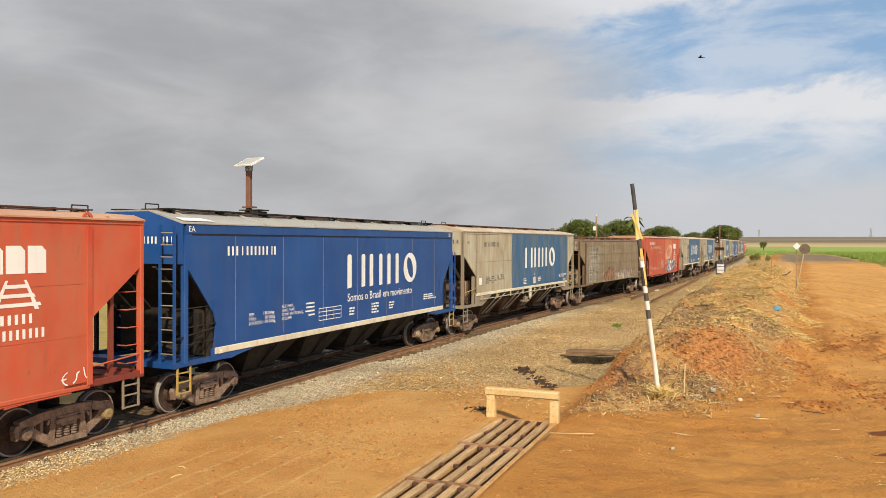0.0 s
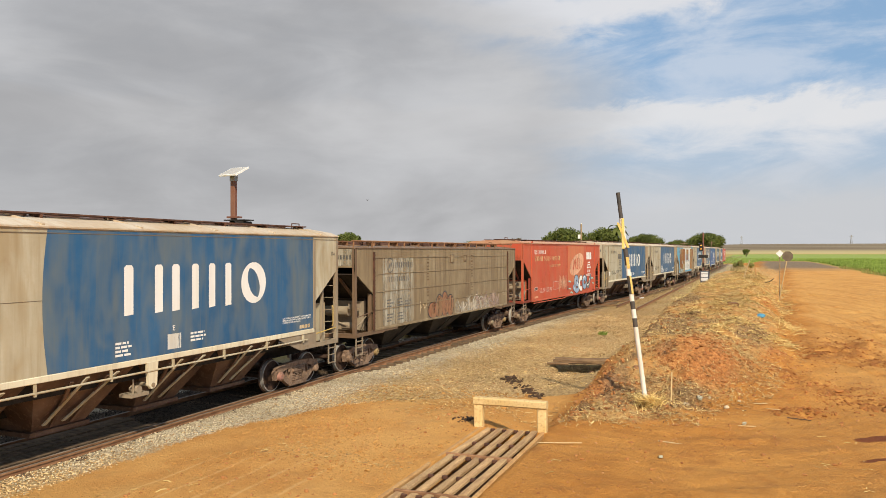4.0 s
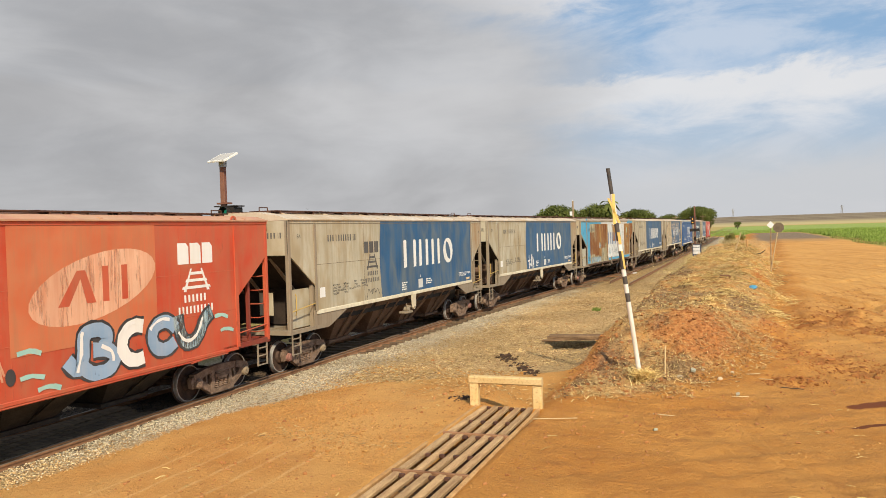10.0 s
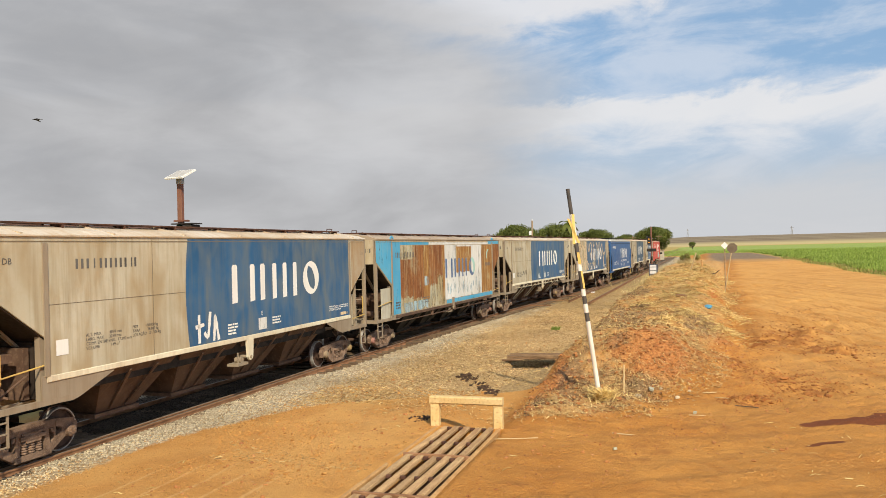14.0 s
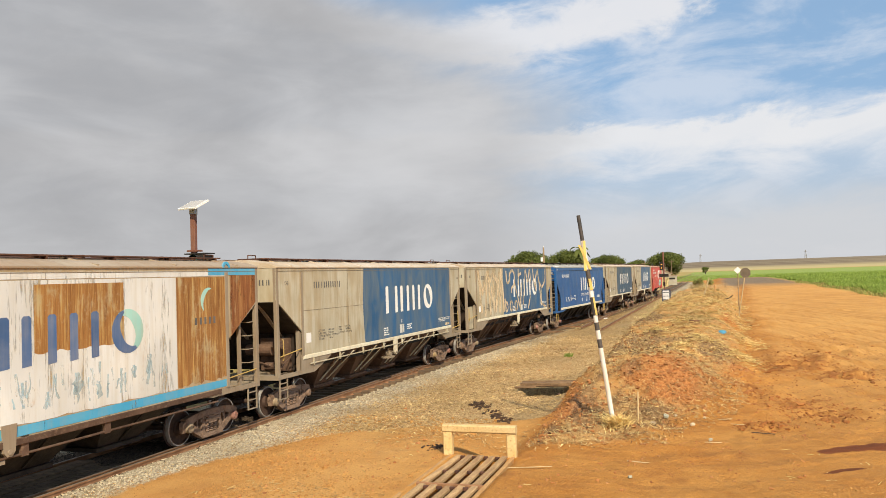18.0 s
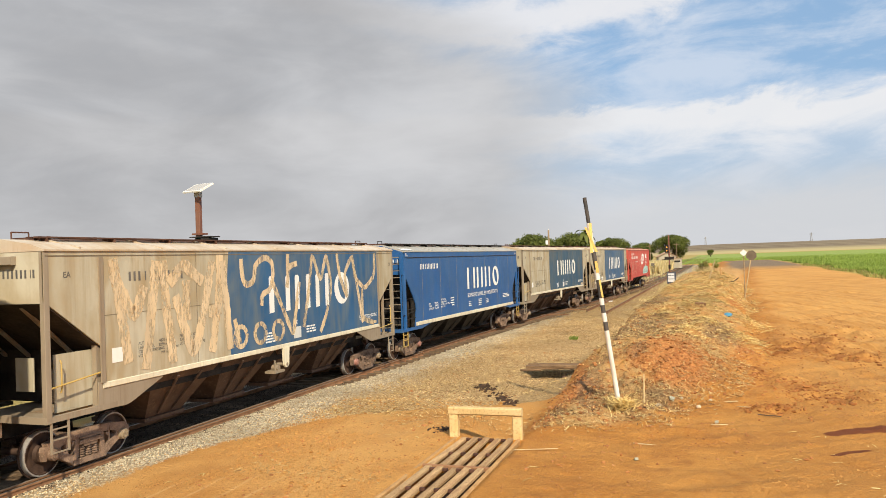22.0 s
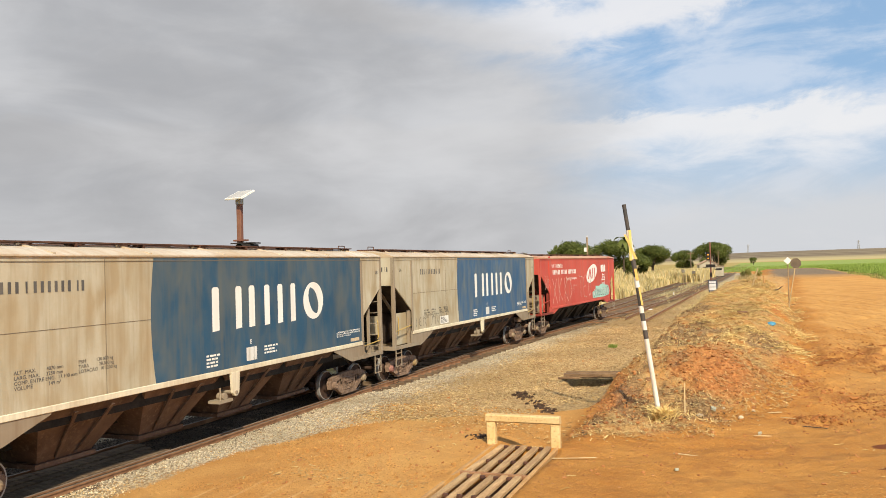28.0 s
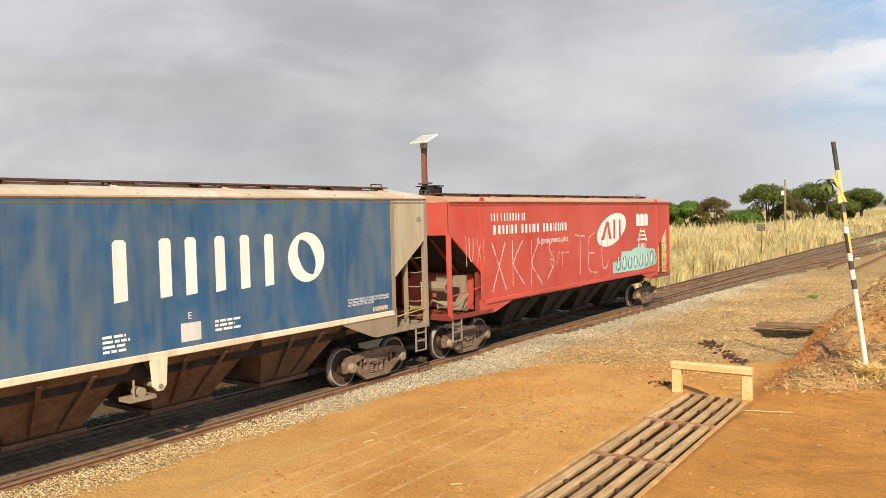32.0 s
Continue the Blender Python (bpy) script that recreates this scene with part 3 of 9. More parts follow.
def wheelset_mesh():
    s = Shape()
    s.cyl((-1.12, 0, 0), (1.12, 0, 0), 0.075, 12)
    for sd in (-1, 1):
        prof = [(0.735, 0.16), (0.735, 0.36), (0.73, 0.43), (0.73, 0.475), (0.765, 0.48), (0.775, WHEEL_R + 0.004), (0.87, WHEEL_R - 0.004), (0.872, 0.385), (0.835, 0.375), (0.815, 0.20), (0.88, 0.17), (0.885, 0.09)]
        s.lathe([(sd * a, r) for a, r in prof], 0, seg=32)
    plain = len(s.f)
    for sd in (-1, 1):
        s.lathe([(sd * 0.776, WHEEL_R + 0.0035), (sd * 0.776, WHEEL_R + 0.007), (sd * 0.868, WHEEL_R), (sd * 0.874, 0.432), (sd * 0.874, 0.412), (sd * 0.868, 0.408)], 0, seg=32)
        del s.f[-2:]
    me = s.mesh("wheelset", M_WHEEL, True)
    me.materials.append(M_TREAD)
    for f in list(me.polygons)[plain:]:
        f.material_index = 1
    return me


def side_frame_mesh():
    """Cast three-piece bogie frame: top chord, tension member, columns, pedestal jaws."""
    s = Shape()
    x0, x1 = 0.98, 1.13
    a = 0.915

    def bar(p, q, w0, w1, xa=x0, xb=x1):
        (y0, z0), (y1, z1) = p, q
        d = Vector((y1 - y0, z1 - z0)).normalized()
        n = Vector((-d.y, d.x))
        s.prism([(y0 - n.x * w0, z0 - n.y * w0), (y1 - n.x * w1, z1 - n.y * w1), (y1 + n.x * w1, z1 + n.y * w1), (y0 + n.x * w0, z0 + n.y * w0)], 0, xa, xb)

    for m in (-1, 1):
        bar((0, 0.695), (m * 0.62, 0.665), 0.075, 0.08)
        bar((m * 0.56, 0.675), (m * 1.02, 0.565), 0.08, 0.105, x0 + 0.001, x1 + 0.012)
        bar((m * 0.90, 0.50), (m * 0.36, 0.16), 0.085, 0.075, x0 + 0.002, x1 - 0.002)
        bar((m * 0.37, 0.14), (m * 0.31, 0.69), 0.06, 0.055, x0 + 0.003, x1 + 0.006)
        bar((m * 0.56, 0.33), (m * 0.55, 0.66), 0.03, 0.03, x0 + 0.02, x1 - 0.02)
        s.prism([(m * 0.74, 0.62), (m * 1.10, 0.60), (m * 1.13, 0.52), (m * 1.10, 0.34), (m * 1.05, 0.34), (m * 1.03, 0.50), (m * 0.80, 0.50), (m * 0.78, 0.40), (m * 0.72, 0.42)], 0, x0 + 0.02, x1 - 0.005)
        s.prism([(m * 0.44, 0.50), (m * 0.49, 0.50), (m * 0.46, 0.58), (m * 0.41, 0.58)], 0, x1 - 0.01, x1 + 0.03)
    s.box(x0 + 0.004, x1 + 0.02, -0.43, 0.43, 0.09, 0.20)
    s.box(x0 + 0.03, x1 + 0.05, -0.30, 0.30, 0.485, 0.56)
    s.box(x1 - 0.01, x1 + 0.035, -0.27, 0.27, 0.585, 0.615)
    return s.mesh("side_frame", M_IRON)


def springs_mesh():
    s = Shape()
    prof = []
    for i in range(6):
        z = 0.21 + i * 0.048
        prof += [(z, 0.055), (z + 0.012, 0.078), (z + 0.026, 0.078), (z + 0.038, 0.055)]
    s.lathe(prof, 2, (1.07, 0, 0), 10)
    return s.mesh("spring", M_IRON)


def cap_mesh():
    s = Shape()
    s.lathe([(1.02, 0.12), (1.14, 0.125), (1.16, 0.115), (1.20, 0.115), (1.21, 0.085), (1.225, 0.08), (1.228, 0.03)], 0, (0, 0, 0), 16)
    for i in range(3):
        t = 2 * math.pi * i / 3 + 0.4
        s.cyl((1.215, 0.055 * math.cos(t), 0.055 * math.sin(t)), (1.242, 0.055 * math.cos(t), 0.055 * math.sin(t)), 0.018, 6)
    return s


def bolster_mesh():
    s = Shape()
    s.box(-1.16, 1.16, -0.19, 0.19, 0.42, 0.60, 0.03)
    s.cyl((0, 0, 0.60), (0, 0, 0.80), 0.2, 14)
    for m in (-1, 1):
        s.box(-0.62, -0.56, m * 0.28, m * 0.62, 0.30, 0.52)
        s.box(0.56, 0.62, m * 0.28, m * 0.62, 0.30, 0.52)
        s.box(-0.85, 0.85, m * 0.30, m * 0.36, 0.33, 0.42)
        for x in (-0.80, 0.80):
            s.box(x - 0.05, x + 0.05, m * 0.40, m * 0.46, 0.28, 0.62)
    return s.mesh("bogie", M_IRON)


MIRROR = Matrix.Rotation(math.pi, 4, "Z")
WHEELS = []
CAP_PAINT = [M_IRON, paint("faded_red_cap", (0.30, 0.13, 0.11), amount=0.7), paint("cream_cap", (0.27, 0.21, 0.14), amount=0.8), paint("dusty_yellow_cap", (0.30, 0.21, 0.09), amount=0.8)]


def add_bogie(car, y, rnd):
    b = part("bogie", cached("bolster", bolster_mesh), car, "dusty brown cast bogie", pose(0, y, 0))
    for m in (None, MIRROR):
        t = m or Matrix()
        part("side_frame", cached("side_frame", side_frame_mesh), b, at=t)
        for yy in (-0.17, 0.0, 0.17):
            part("spring", cached("springs", springs_mesh), b, at=t @ pose(0, yy, 0))
    for yy in (-0.915, 0.915):
        w = part("wheelset", cached("wheelset", wheelset_mesh), b, "steel wheelset with bright worn treads", pose(0, yy, WHEEL_R))
        WHEELS.append((w, yy))
        for sd in (0, 1):
            k = rnd.choice((0, 0, 1, 2, 2, 3))
            part("bearing_cap", cached(("cap", k), lambda: cap_mesh().mesh("bearing_cap", CAP_PAINT[k], True)), b, at=pose(0, yy, WHEEL_R) @ (MIRROR if sd else Matrix()))
    return b


def ladder(s, x, y0, y1, z0, z1, n, r=0.014, rail=0.022, gap=0.0):
    """Two stiles and n rungs in the flank's plane."""
    for y in (y0, y1):
        s.box(x - 0.012, x + 0.012, y - rail, y + rail, z0, z1)
    for i in range(n):
        z = z0 + (i + 0.5) * (z1 - z0) / n
        s.cyl((x, y0, z), (x, y1, z), r, 6)


def side_poly(k):
    """Outline of the flank sheet, in y and z."""
    hl, e, b, c0, c1, cw = k["hl"], k["eave"], k["bottom"], k["cut_hi"], k["cut_lo"], k["cut_w"]
    if k["kind"] == "navy":
        right = [(hl - 0.35, e), (hl - 0.30, c0), (hl - cw + 0.25, c1 + 0.18), (hl - cw + 0.02, c1 - 0.12), (hl - cw - 0.05, c1 - 0.35), (hl - cw + 0.04, b)]
    else:
        right = [(hl, e), (hl, c0), (hl - cw, c1), (hl - cw, b)]
    return right + [(-y, z) for y, z in right[::-1]]


def hopper_chute(k, w_top, w_bot, ribs, mat):
    """One discharge bay: a tapering box of sheets, its gate, and the ribs down its flanks."""
    zt, zb = k["bottom"] + 0.05, 0.50
    xt, xb = HW - 0.10, 0.72
    body, gate = Shape(), Shape()
    rings = []
    for z, x, w in ((zt, xt, w_top), (zb, xb, w_bot), (zb, xb - 0.03, w_bot - 0.03), (zt, xt - 0.03, w_top - 0.03)):
        rings += [(-x, -w, z), (x, -w, z), (x, w, z), (-x, w, z)]
    body.add(rings, [(r * 4 + i, r * 4 + (i + 1) % 4, (r * 4 + 4 + (i + 1) % 4) % 16, (r * 4 + 4 + i) % 16) for r in range(4) for i in range(4)])
    gate.box(-xb - 0.06, xb + 0.06, -w_bot - 0.08, w_bot + 0.08, zb - 0.09, zb - 0.002)
    out = [("discharge_chute", body.mesh("discharge_chute", mat)), ("discharge_gate", gate.mesh("discharge_gate", mat))]
    for sx in (-1, 1):
        for i in range(ribs):
            f = (i + 0.7) / (ribs + 0.4) * 2 - 1
            ya, yb = f * w_top * 0.86, f * w_bot * 0.9
            s = Shape()
            s.plate((sx * (xt + 0.03), ya - 0.05, zt - 0.10), (sx * (xt + 0.03), ya + 0.03, zt - 0.10), (sx * (xb + 0.05), yb + 0.03, zb + 0.06), (sx * (xb + 0.05), yb - 0.05, zb + 0.06), 0.035 * -sx)
            out.append(("chute_rib", s.mesh("chute_rib", mat)))
    return out


def wagon(kind, index, label):
    """A bogie hopper wagon, its origin on the railhead under its middle; local y runs along the train."""
    L = GAPS[index + 1] - GAPS[index]
    hl = L / 2 - {"grey": 0.50, "rust": 0.50, "red": 0.55, "red2": 0.49, "navy": 0.35, "brown": 0.65}[kind]
    rnd = random.Random(40 + index)
    spec = {
        "grey": dict(eave=4.36, bottom=1.70, cut_hi=3.42, cut_lo=2.42, cut_w=1.39, body=M_GREY, roof=M_ROOF, frame=M_FRAME, under=M_CHUTE, ridge=4.62, sill=M_CREAM),
        "rust": dict(eave=4.36, bottom=1.32, cut_hi=3.46, cut_lo=2.48, cut_w=1.45, body=M_BONE, roof=M_ROOFT, frame=M_FRAME, under=M_BLACK, ridge=4.60, sill=M_CHUTE),
        "navy": dict(eave=4.30, bottom=1.42, cut_hi=3.45, cut_lo=2.35, cut_w=1.30, body=M_NAVY, roof=M_ROOFN, frame=M_NAVY, under=M_BLACK, ridge=4.62, sill=M_CREAM),
        "red": dict(eave=4.32, bottom=1.16, cut_hi=3.46, cut_lo=2.40, cut_w=1.37, body=M_ORED, roof=M_ROOFR, frame=M_ORED, under=M_BLACK, ridge=4.50, sill=M_ORED),
        "red2": dict(eave=4.28, bottom=1.53, cut_hi=3.45, cut_lo=2.30, cut_w=1.52, body=M_RED, roof=M_ROOFR, frame=M_RED, under=M_BLACK, ridge=4.50, sill=M_RED),
        "brown": dict(eave=4.02, bottom=1.28, cut_hi=3.22, cut_lo=2.48, cut_w=1.25, body=M_BROWN, roof=M_BROWNR, frame=M_BROWNF, under=M_BLACK, ridge=4.14, sill=M_BROWN),
    }[kind]
    if index == 10:
        spec["body"] = spec["frame"] = M_NAVYD
    k = dict(spec, hl=hl, kind=kind)
    e, b, fr = k["eave"], k["bottom"], k["frame"]
    car = tagged(new("hopper_wagon"), label, "freight wagon", "wagons of the train")
    key = (kind, round(L, 2), index == 10)

    def add(name, make, mat, lab="", smooth=False, at=None):
        """All pieces of one kind, each a part of its own."""
        plain = name.removesuffix("_b").removesuffix("_c").removesuffix("_d")
        for me in cached((key, name), lambda: [p.mesh(plain, mat, smooth) for p in make().pieces()]):
            ob = part(plain, me, car, lab, at)
        return ob

    # flanks
    for sd in (0, 1):
        part("side_sheet", cached((key, "side"), lambda: Shape().prism(side_poly(k), 0, HW - 0.035, HW).mesh("side_sheet", k["body"])), car, at=MIRROR if sd else None)

    # ends: upper sheet, slope sheet, lower bulkhead
    def end_sheets():
        s = Shape()
        if kind == "brown":
            s.prism([(-HW, e - 0.62), (HW, e - 0.62), (HW, e), (-HW, e)], 1, hl - 0.06, hl - 0.02)
        else:
            s.prism([(-HW + 0.02, k["cut_hi"] - 0.04), (HW - 0.02, k["cut_hi"] - 0.04), (HW - 0.02, e), (0.62, k["ridge"] - 0.03), (-0.62, k["ridge"] - 0.03), (-HW + 0.02, e)], 1, hl - (0.30 if kind == "navy" else 0.05), hl - (0.26 if kind == "navy" else 0.01))
        return s

    def slope_sheet():
        s = Shape()
        y0, z0 = hl - (0.30 if kind == "navy" else 0.03), k["cut_hi"] - 0.02
        y1, z1 = hl - k["cut_w"] - 0.02, k["cut_lo"]
        g = (z0 - z1) / (y0 - y1)
        z2 = max(b - 0.1, 1.2)
        y2 = y1 - (z1 - z2) / g
        s.plate((-HW + 0.04, y0, z0), (HW - 0.04, y0, z0), (HW - 0.04, y2, z2), (-HW + 0.04, y2, z2), 0.03)
        return s

    def slope_braces():
        s = Shape()
        for x in (-0.9, 0.35, 1.0):
            s.plate((x - 0.05, hl - 0.12, k["cut_hi"] - 0.12), (x + 0.05, hl - 0.12, k["cut_hi"] - 0.12), (x + 0.05, hl - 1.9, 1.75), (x - 0.05, hl - 1.9, 1.75), -0.05)
        return s

    def bulkhead():
        s = Shape()
        s.box(-0.55, 0.55, hl - 2.0, hl - 1.93, 1.2, 2.3)
        for x in (-HW + 0.12, HW - 0.12):
            s.box(x - 0.06, x + 0.06, hl - k["cut_w"] - 0.02, hl - k["cut_w"] + 0.10, 1.2, k["cut_lo"] + 0.05)
        s.box(HW - 0.17, HW - 0.09, hl - 0.78, hl - 0.70, 1.2, k["cut_lo"] + 0.5)
        return s

    def corner_posts():
        s = Shape()
        w = 0.05 if kind in ("red", "red2") else 0.065
        top = e - 0.01 if kind != "navy" else k["cut_hi"] + 0.1
        off = 0.0 if kind != "navy" else 0.30
        for x in (-HW + 0.05, HW - 0.05):
            s.box(x - 0.055, x + 0.058, hl - off - 2 * w, hl - off, 1.2, top, 0.008)
        return s

    def platform():
        s = Shape()
        s.box(-HW, HW, hl - 0.10, hl + 0.005, 1.14, 1.27)
        for x in (-HW, HW - 0.10):
            s.box(x, x + 0.10, hl - k["cut_w"] - 0.55, hl - 0.10, 1.15, 1.26)
        s.box(-HW + 0.1, HW - 0.1, hl - 0.55, hl - 0.12, 1.20, 1.23)
        s.box(-0.5, 0.5, hl - 1.9, hl - 0.55, 1.10, 1.22)
        for x in (-1.1, 1.1):
            s.box(x - 0.04, x + 0.04, hl - 1.6, hl - 0.1, 1.14, 1.22)
        return s

    def gusset():
        s = Shape()
        y = hl - k["cut_w"]
        for x in (-HW + 0.001, HW - 0.021):
            s.prism([(y + 0.12, min(b + 0.02, 1.72)), (y + 0.12, 1.16), (y - 0.62, 1.14), (y - 0.80, 1.18), (y - 1.75, min(b - 0.10, 1.55)), (y - 1.75, b)], 0, x, x + 0.02)
        return s

    def stirrup():
        s = Shape()
        x = HW - 0.03
        for y in (hl - 0.52, hl - 0.12):
            s.box(x - 0.01, x + 0.014, y - 0.024, y + 0.024, 0.56, 1.16)
        for z in (0.58, 0.82, 1.02):
            s.box(x - 0.02, x + 0.02, hl - 0.51, hl - 0.13, z - 0.012, z + 0.012)
        return s

    def coupler():
        s = Shape()
        s.box(-0.09, 0.09, hl - 1.2, L / 2 - 0.14, 0.86, 1.06, 0.02)
        s.prism([(-0.16, L / 2 - 0.20), (0.13, L / 2 - 0.20), (0.17, L / 2 - 0.05), (0.05, L / 2 + 0.06), (-0.02, L / 2 + 0.02), (-0.14, L / 2 + 0.06)], 2, 0.80, 1.10)
        s.tube([(0.3, hl - 0.2, 0.95), (0.33, hl + 0.1, 0.72), (0.26, L / 2 - 0.03, 0.62), (0.1, L / 2, 0.7)], 0.025)
        s.box(-0.42, 0.42, hl - 0.06, hl + 0.03, 0.84, 1.16)
        return s

    for sd in (0, 1):
        at = MIRROR if sd else None
        add("end_sheet", end_sheets, k["body"], at=at)
        # red wagons take the shade-darkened red for parts inside the recess
        dk = M_REDD if kind in ("red", "red2") else fr
        # near-black sheets, and navy's black braces, have the recess's shade painted in
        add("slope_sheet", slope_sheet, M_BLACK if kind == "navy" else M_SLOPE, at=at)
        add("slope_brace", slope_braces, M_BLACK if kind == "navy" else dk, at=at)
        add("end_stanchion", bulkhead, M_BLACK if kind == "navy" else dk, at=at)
        add("corner_post", corner_posts, fr, at=at)
        add("platform_beam", platform, dk, at=at)
        add("gusset", gusset, fr, at=at)
        add("coupler", coupler, M_IRON, "rusty automatic coupler", at=at)
        st = M_YELLOW if kind == "navy" else M_FRAME
        add("step_bar", stirrup, st, at=at)

    # stirrups of the other corners
    def stirrup_b():
        s = Shape()
        x = HW - 0.03
        for y in (-hl + 0.52, -hl + 0.12):
            s.box(x - 0.01, x + 0.014, y - 0.024, y + 0.024, 0.56, 1.16)
        for z in (0.58, 0.82, 1.02):
            s.box(x - 0.02, x + 0.02, -hl + 0.13, -hl + 0.51, z - 0.012, z + 0.012)
        return s

    for sd in (0, 1):
        add("step_bar_b", stirrup_b, M_YELLOW if kind == "navy" else M_FRAME, at=MIRROR if sd else None)

    # ladders on the end posts
    def end_ladder():
        s = Shape()
        x = HW - 0.01
        if kind == "navy":
            for xx in (HW - 0.44, HW - 0.04):
                s.box(xx - 0.03, xx + 0.03, -hl + 0.02, -hl + 0.06, 1.25, e - 0.03)
            ladder(s, x, hl - 0.30, hl - 0.02, 1.25, 3.5, 8, 0.013, 0.03)
        else:
            for i in range(6):
                z = 1.45 + i * 0.36
                s.tube([(x - 0.03, hl + 0.04, z), (x - 0.07, hl + 0.04, z), (x - 0.07, hl - 0.38, z), (x - 0.30, hl - 0.40, z)], 0.013)
        return s

    def rungs():
        s = Shape()
        for i in range(11):
            z = 1.45 + i * 0.265
            s.cyl((HW - 0.44, -hl + 0.04, z), (HW - 0.04, -hl + 0.04, z), 0.014, 6)
        return s

    for sd in (0, 1):
        add("ladder_bar", end_ladder, fr, at=MIRROR if sd else None)
        if kind == "navy":
            add("ladder_rung", rungs, M_FRAME, "", at=MIRROR if sd else None)

    def hand_rail():
        s = Shape()
        x = HW - 0.02
        s.tube([(x, -hl + 0.08, 1.78), (x, -hl + k["cut_w"], 1.92)], 0.016)
        s.tube([(x, hl - 0.08, 1.62), (x, hl - k["cut_w"], 1.52)], 0.016)
        if kind == "navy":
            for z in (1.62, 2.0, 2.42):
                s.tube([(x, -hl + 0.34, z), (x, -hl + k["cut_w"] + 0.1, z + 0.02)], 0.014)
                s.tube([(x, hl - 0.34, z), (x, hl - k["cut_w"] - 0.1, z - 0.02)], 0.014)
        return s

    def grab_loop():
        s = Shape()
        for y in (hl - 0.20, -hl + 0.42):
            s.tube([(HW - 0.09, y, 1.66), (HW - 0.06, y, 1.72), (HW - 0.06, y, 2.22), (HW - 0.09, y, 2.28)], 0.016)
        return s

    if kind in ("grey", "navy"):
        add("grab_loop", grab_loop, M_YELLOW)
    add("hand_rail", hand_rail, M_YELLOW if kind in ("rust", "grey") else M_BLACK if kind == "navy" else fr)

    # brake gear on the leading platform
    def brake_gear():
        s = Shape()
        s.lathe([(-0.62, 0.05), (-0.58, 0.17), (0.30, 0.17), (0.34, 0.05)], 0, (0.55, -hl + 0.95, 1.92), 14)
        s.lathe([(-0.2, 0.05), (-0.18, 0.12), (0.25, 0.12), (0.27, 0.05)], 0, (0.9, -hl + 0.75, 1.45), 12)
        s.box(0.25, 1.25, -hl + 1.2, -hl + 1.32, 1.27, 2.25)
        s.box(0.95, 1.25, -hl + 0.7, -hl + 0.95, 2.02, 2.18)
        s.tube([(0.4, -hl + 0.5, 1.3), (0.6, -hl + 0.55, 1.6), (0.9, -hl + 0.6, 1.5), (1.2, -hl + 0.9, 1.35)], 0.03)
        s.tube([(1.35, -hl + 0.3, 1.3), (1.35, -hl + 1.2, 1.75)], 0.02)
        return s

    turned = index in (5, 9, 11, 12)
    add("brake_gear", brake_gear, M_CHUTE if kind in ("grey", "rust") else M_BLACK if kind == "navy" else M_FRAME, "dusty brake cylinder and reservoir", at=MIRROR if turned else None)

    # closing plates of the other end
    def end_plate():
        s = Shape()
        x = -HW + 0.22 if turned else HW - 0.26
        s.box(x, x + 0.04, hl - k["cut_w"], hl - 0.40, 1.27, 2.38, 0.01)
        return s

    def end_bulkhead():
        return Shape().box(-HW + 0.32, HW - 0.32, hl - k["cut_w"] - 0.05, hl - k["cut_w"], 1.27, 2.34)

    # plates that close the leading end on its far side
    def far_plate():
        s = Shape()
        x, y = -HW + 0.16, -hl + 0.10
        s.prism([(y, 1.27), (y + 0.30, 1.27), (y + 0.30, 1.55), (y + 0.42, 1.68), (y + 0.54, 1.55), (y + 0.54, 1.27), (y + k["cut_w"], 1.27), (y + k["cut_w"], 2.40), (y + 0.25, 3.00), (y, 3.00)], 0, x, x + 0.04)
        return s

    def small_plate():
        return Shape().box(0.15, 0.62, -hl + 0.62, -hl + 0.66, 1.62, 2.28, 0.01)

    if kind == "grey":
        # dark colour paints the shade on this plate's inner face
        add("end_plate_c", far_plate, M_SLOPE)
        if turned:
            add("end_plate_d", small_plate, k["body"])
    if kind in ("grey", "navy"):
        add("end_plate_b" if turned else "end_plate", end_plate, k["body"], at=MIRROR if turned else None)
    # bulkheads are coloured dark for the recess's shade, except on red wagons
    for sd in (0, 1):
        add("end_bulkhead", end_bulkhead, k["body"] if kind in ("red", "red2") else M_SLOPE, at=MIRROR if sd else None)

    # roof, running boards, hatch line
    def roof():
        s = Shape()
        ro = 0.03 if kind not in ("red", "red2") else 0.05
        r = k["ridge"]
        if kind == "brown":
            poly = [(-HW - ro, e), (HW + ro, e), (HW + ro, e + 0.03), (0.5, r), (-0.5, r), (-HW - ro, e + 0.03)]
        else:
            poly = [(-HW - ro, e), (HW + ro, e), (HW + ro, e + 0.03), (1.35, e + 0.13), (0.55, r), (-0.55, r), (-1.35, e + 0.13), (-HW - ro, e + 0.03)]
        inset = 0.0 if kind != "navy" else 0.28
        s.prism(poly, 1, -hl + inset, hl - inset)
        n = 7
        for i in range(n):
            y = -hl + 0.9 + i * (2 * hl - 1.8) / (n - 1)
            for sx in (-1, 1):
                s.plate((sx * (HW - 0.02), y - 0.03, e + 0.045), (sx * (HW - 0.02), y + 0.03, e + 0.045), (sx * 0.6, y + 0.03, r + 0.005), (sx * 0.6, y - 0.03, r + 0.005), 0.03 * sx)
        return s

    add("roof", roof, k["roof"], "dust-covered steel roof")

    def hatches():
        s = Shape()
        r = k["ridge"]
        if kind != "brown":
            r -= 0.07
        s.prism([(-0.42, r - 0.01), (0.42, r - 0.01), (0.36, r + 0.09), (0.0, r + 0.12), (-0.36, r + 0.09)], 1, -hl + 1.0, hl - 1.0)
        n = 12
        for i in range(n):
            y = -hl + 1.2 + i * (2 * hl - 2.4) / (n - 1)
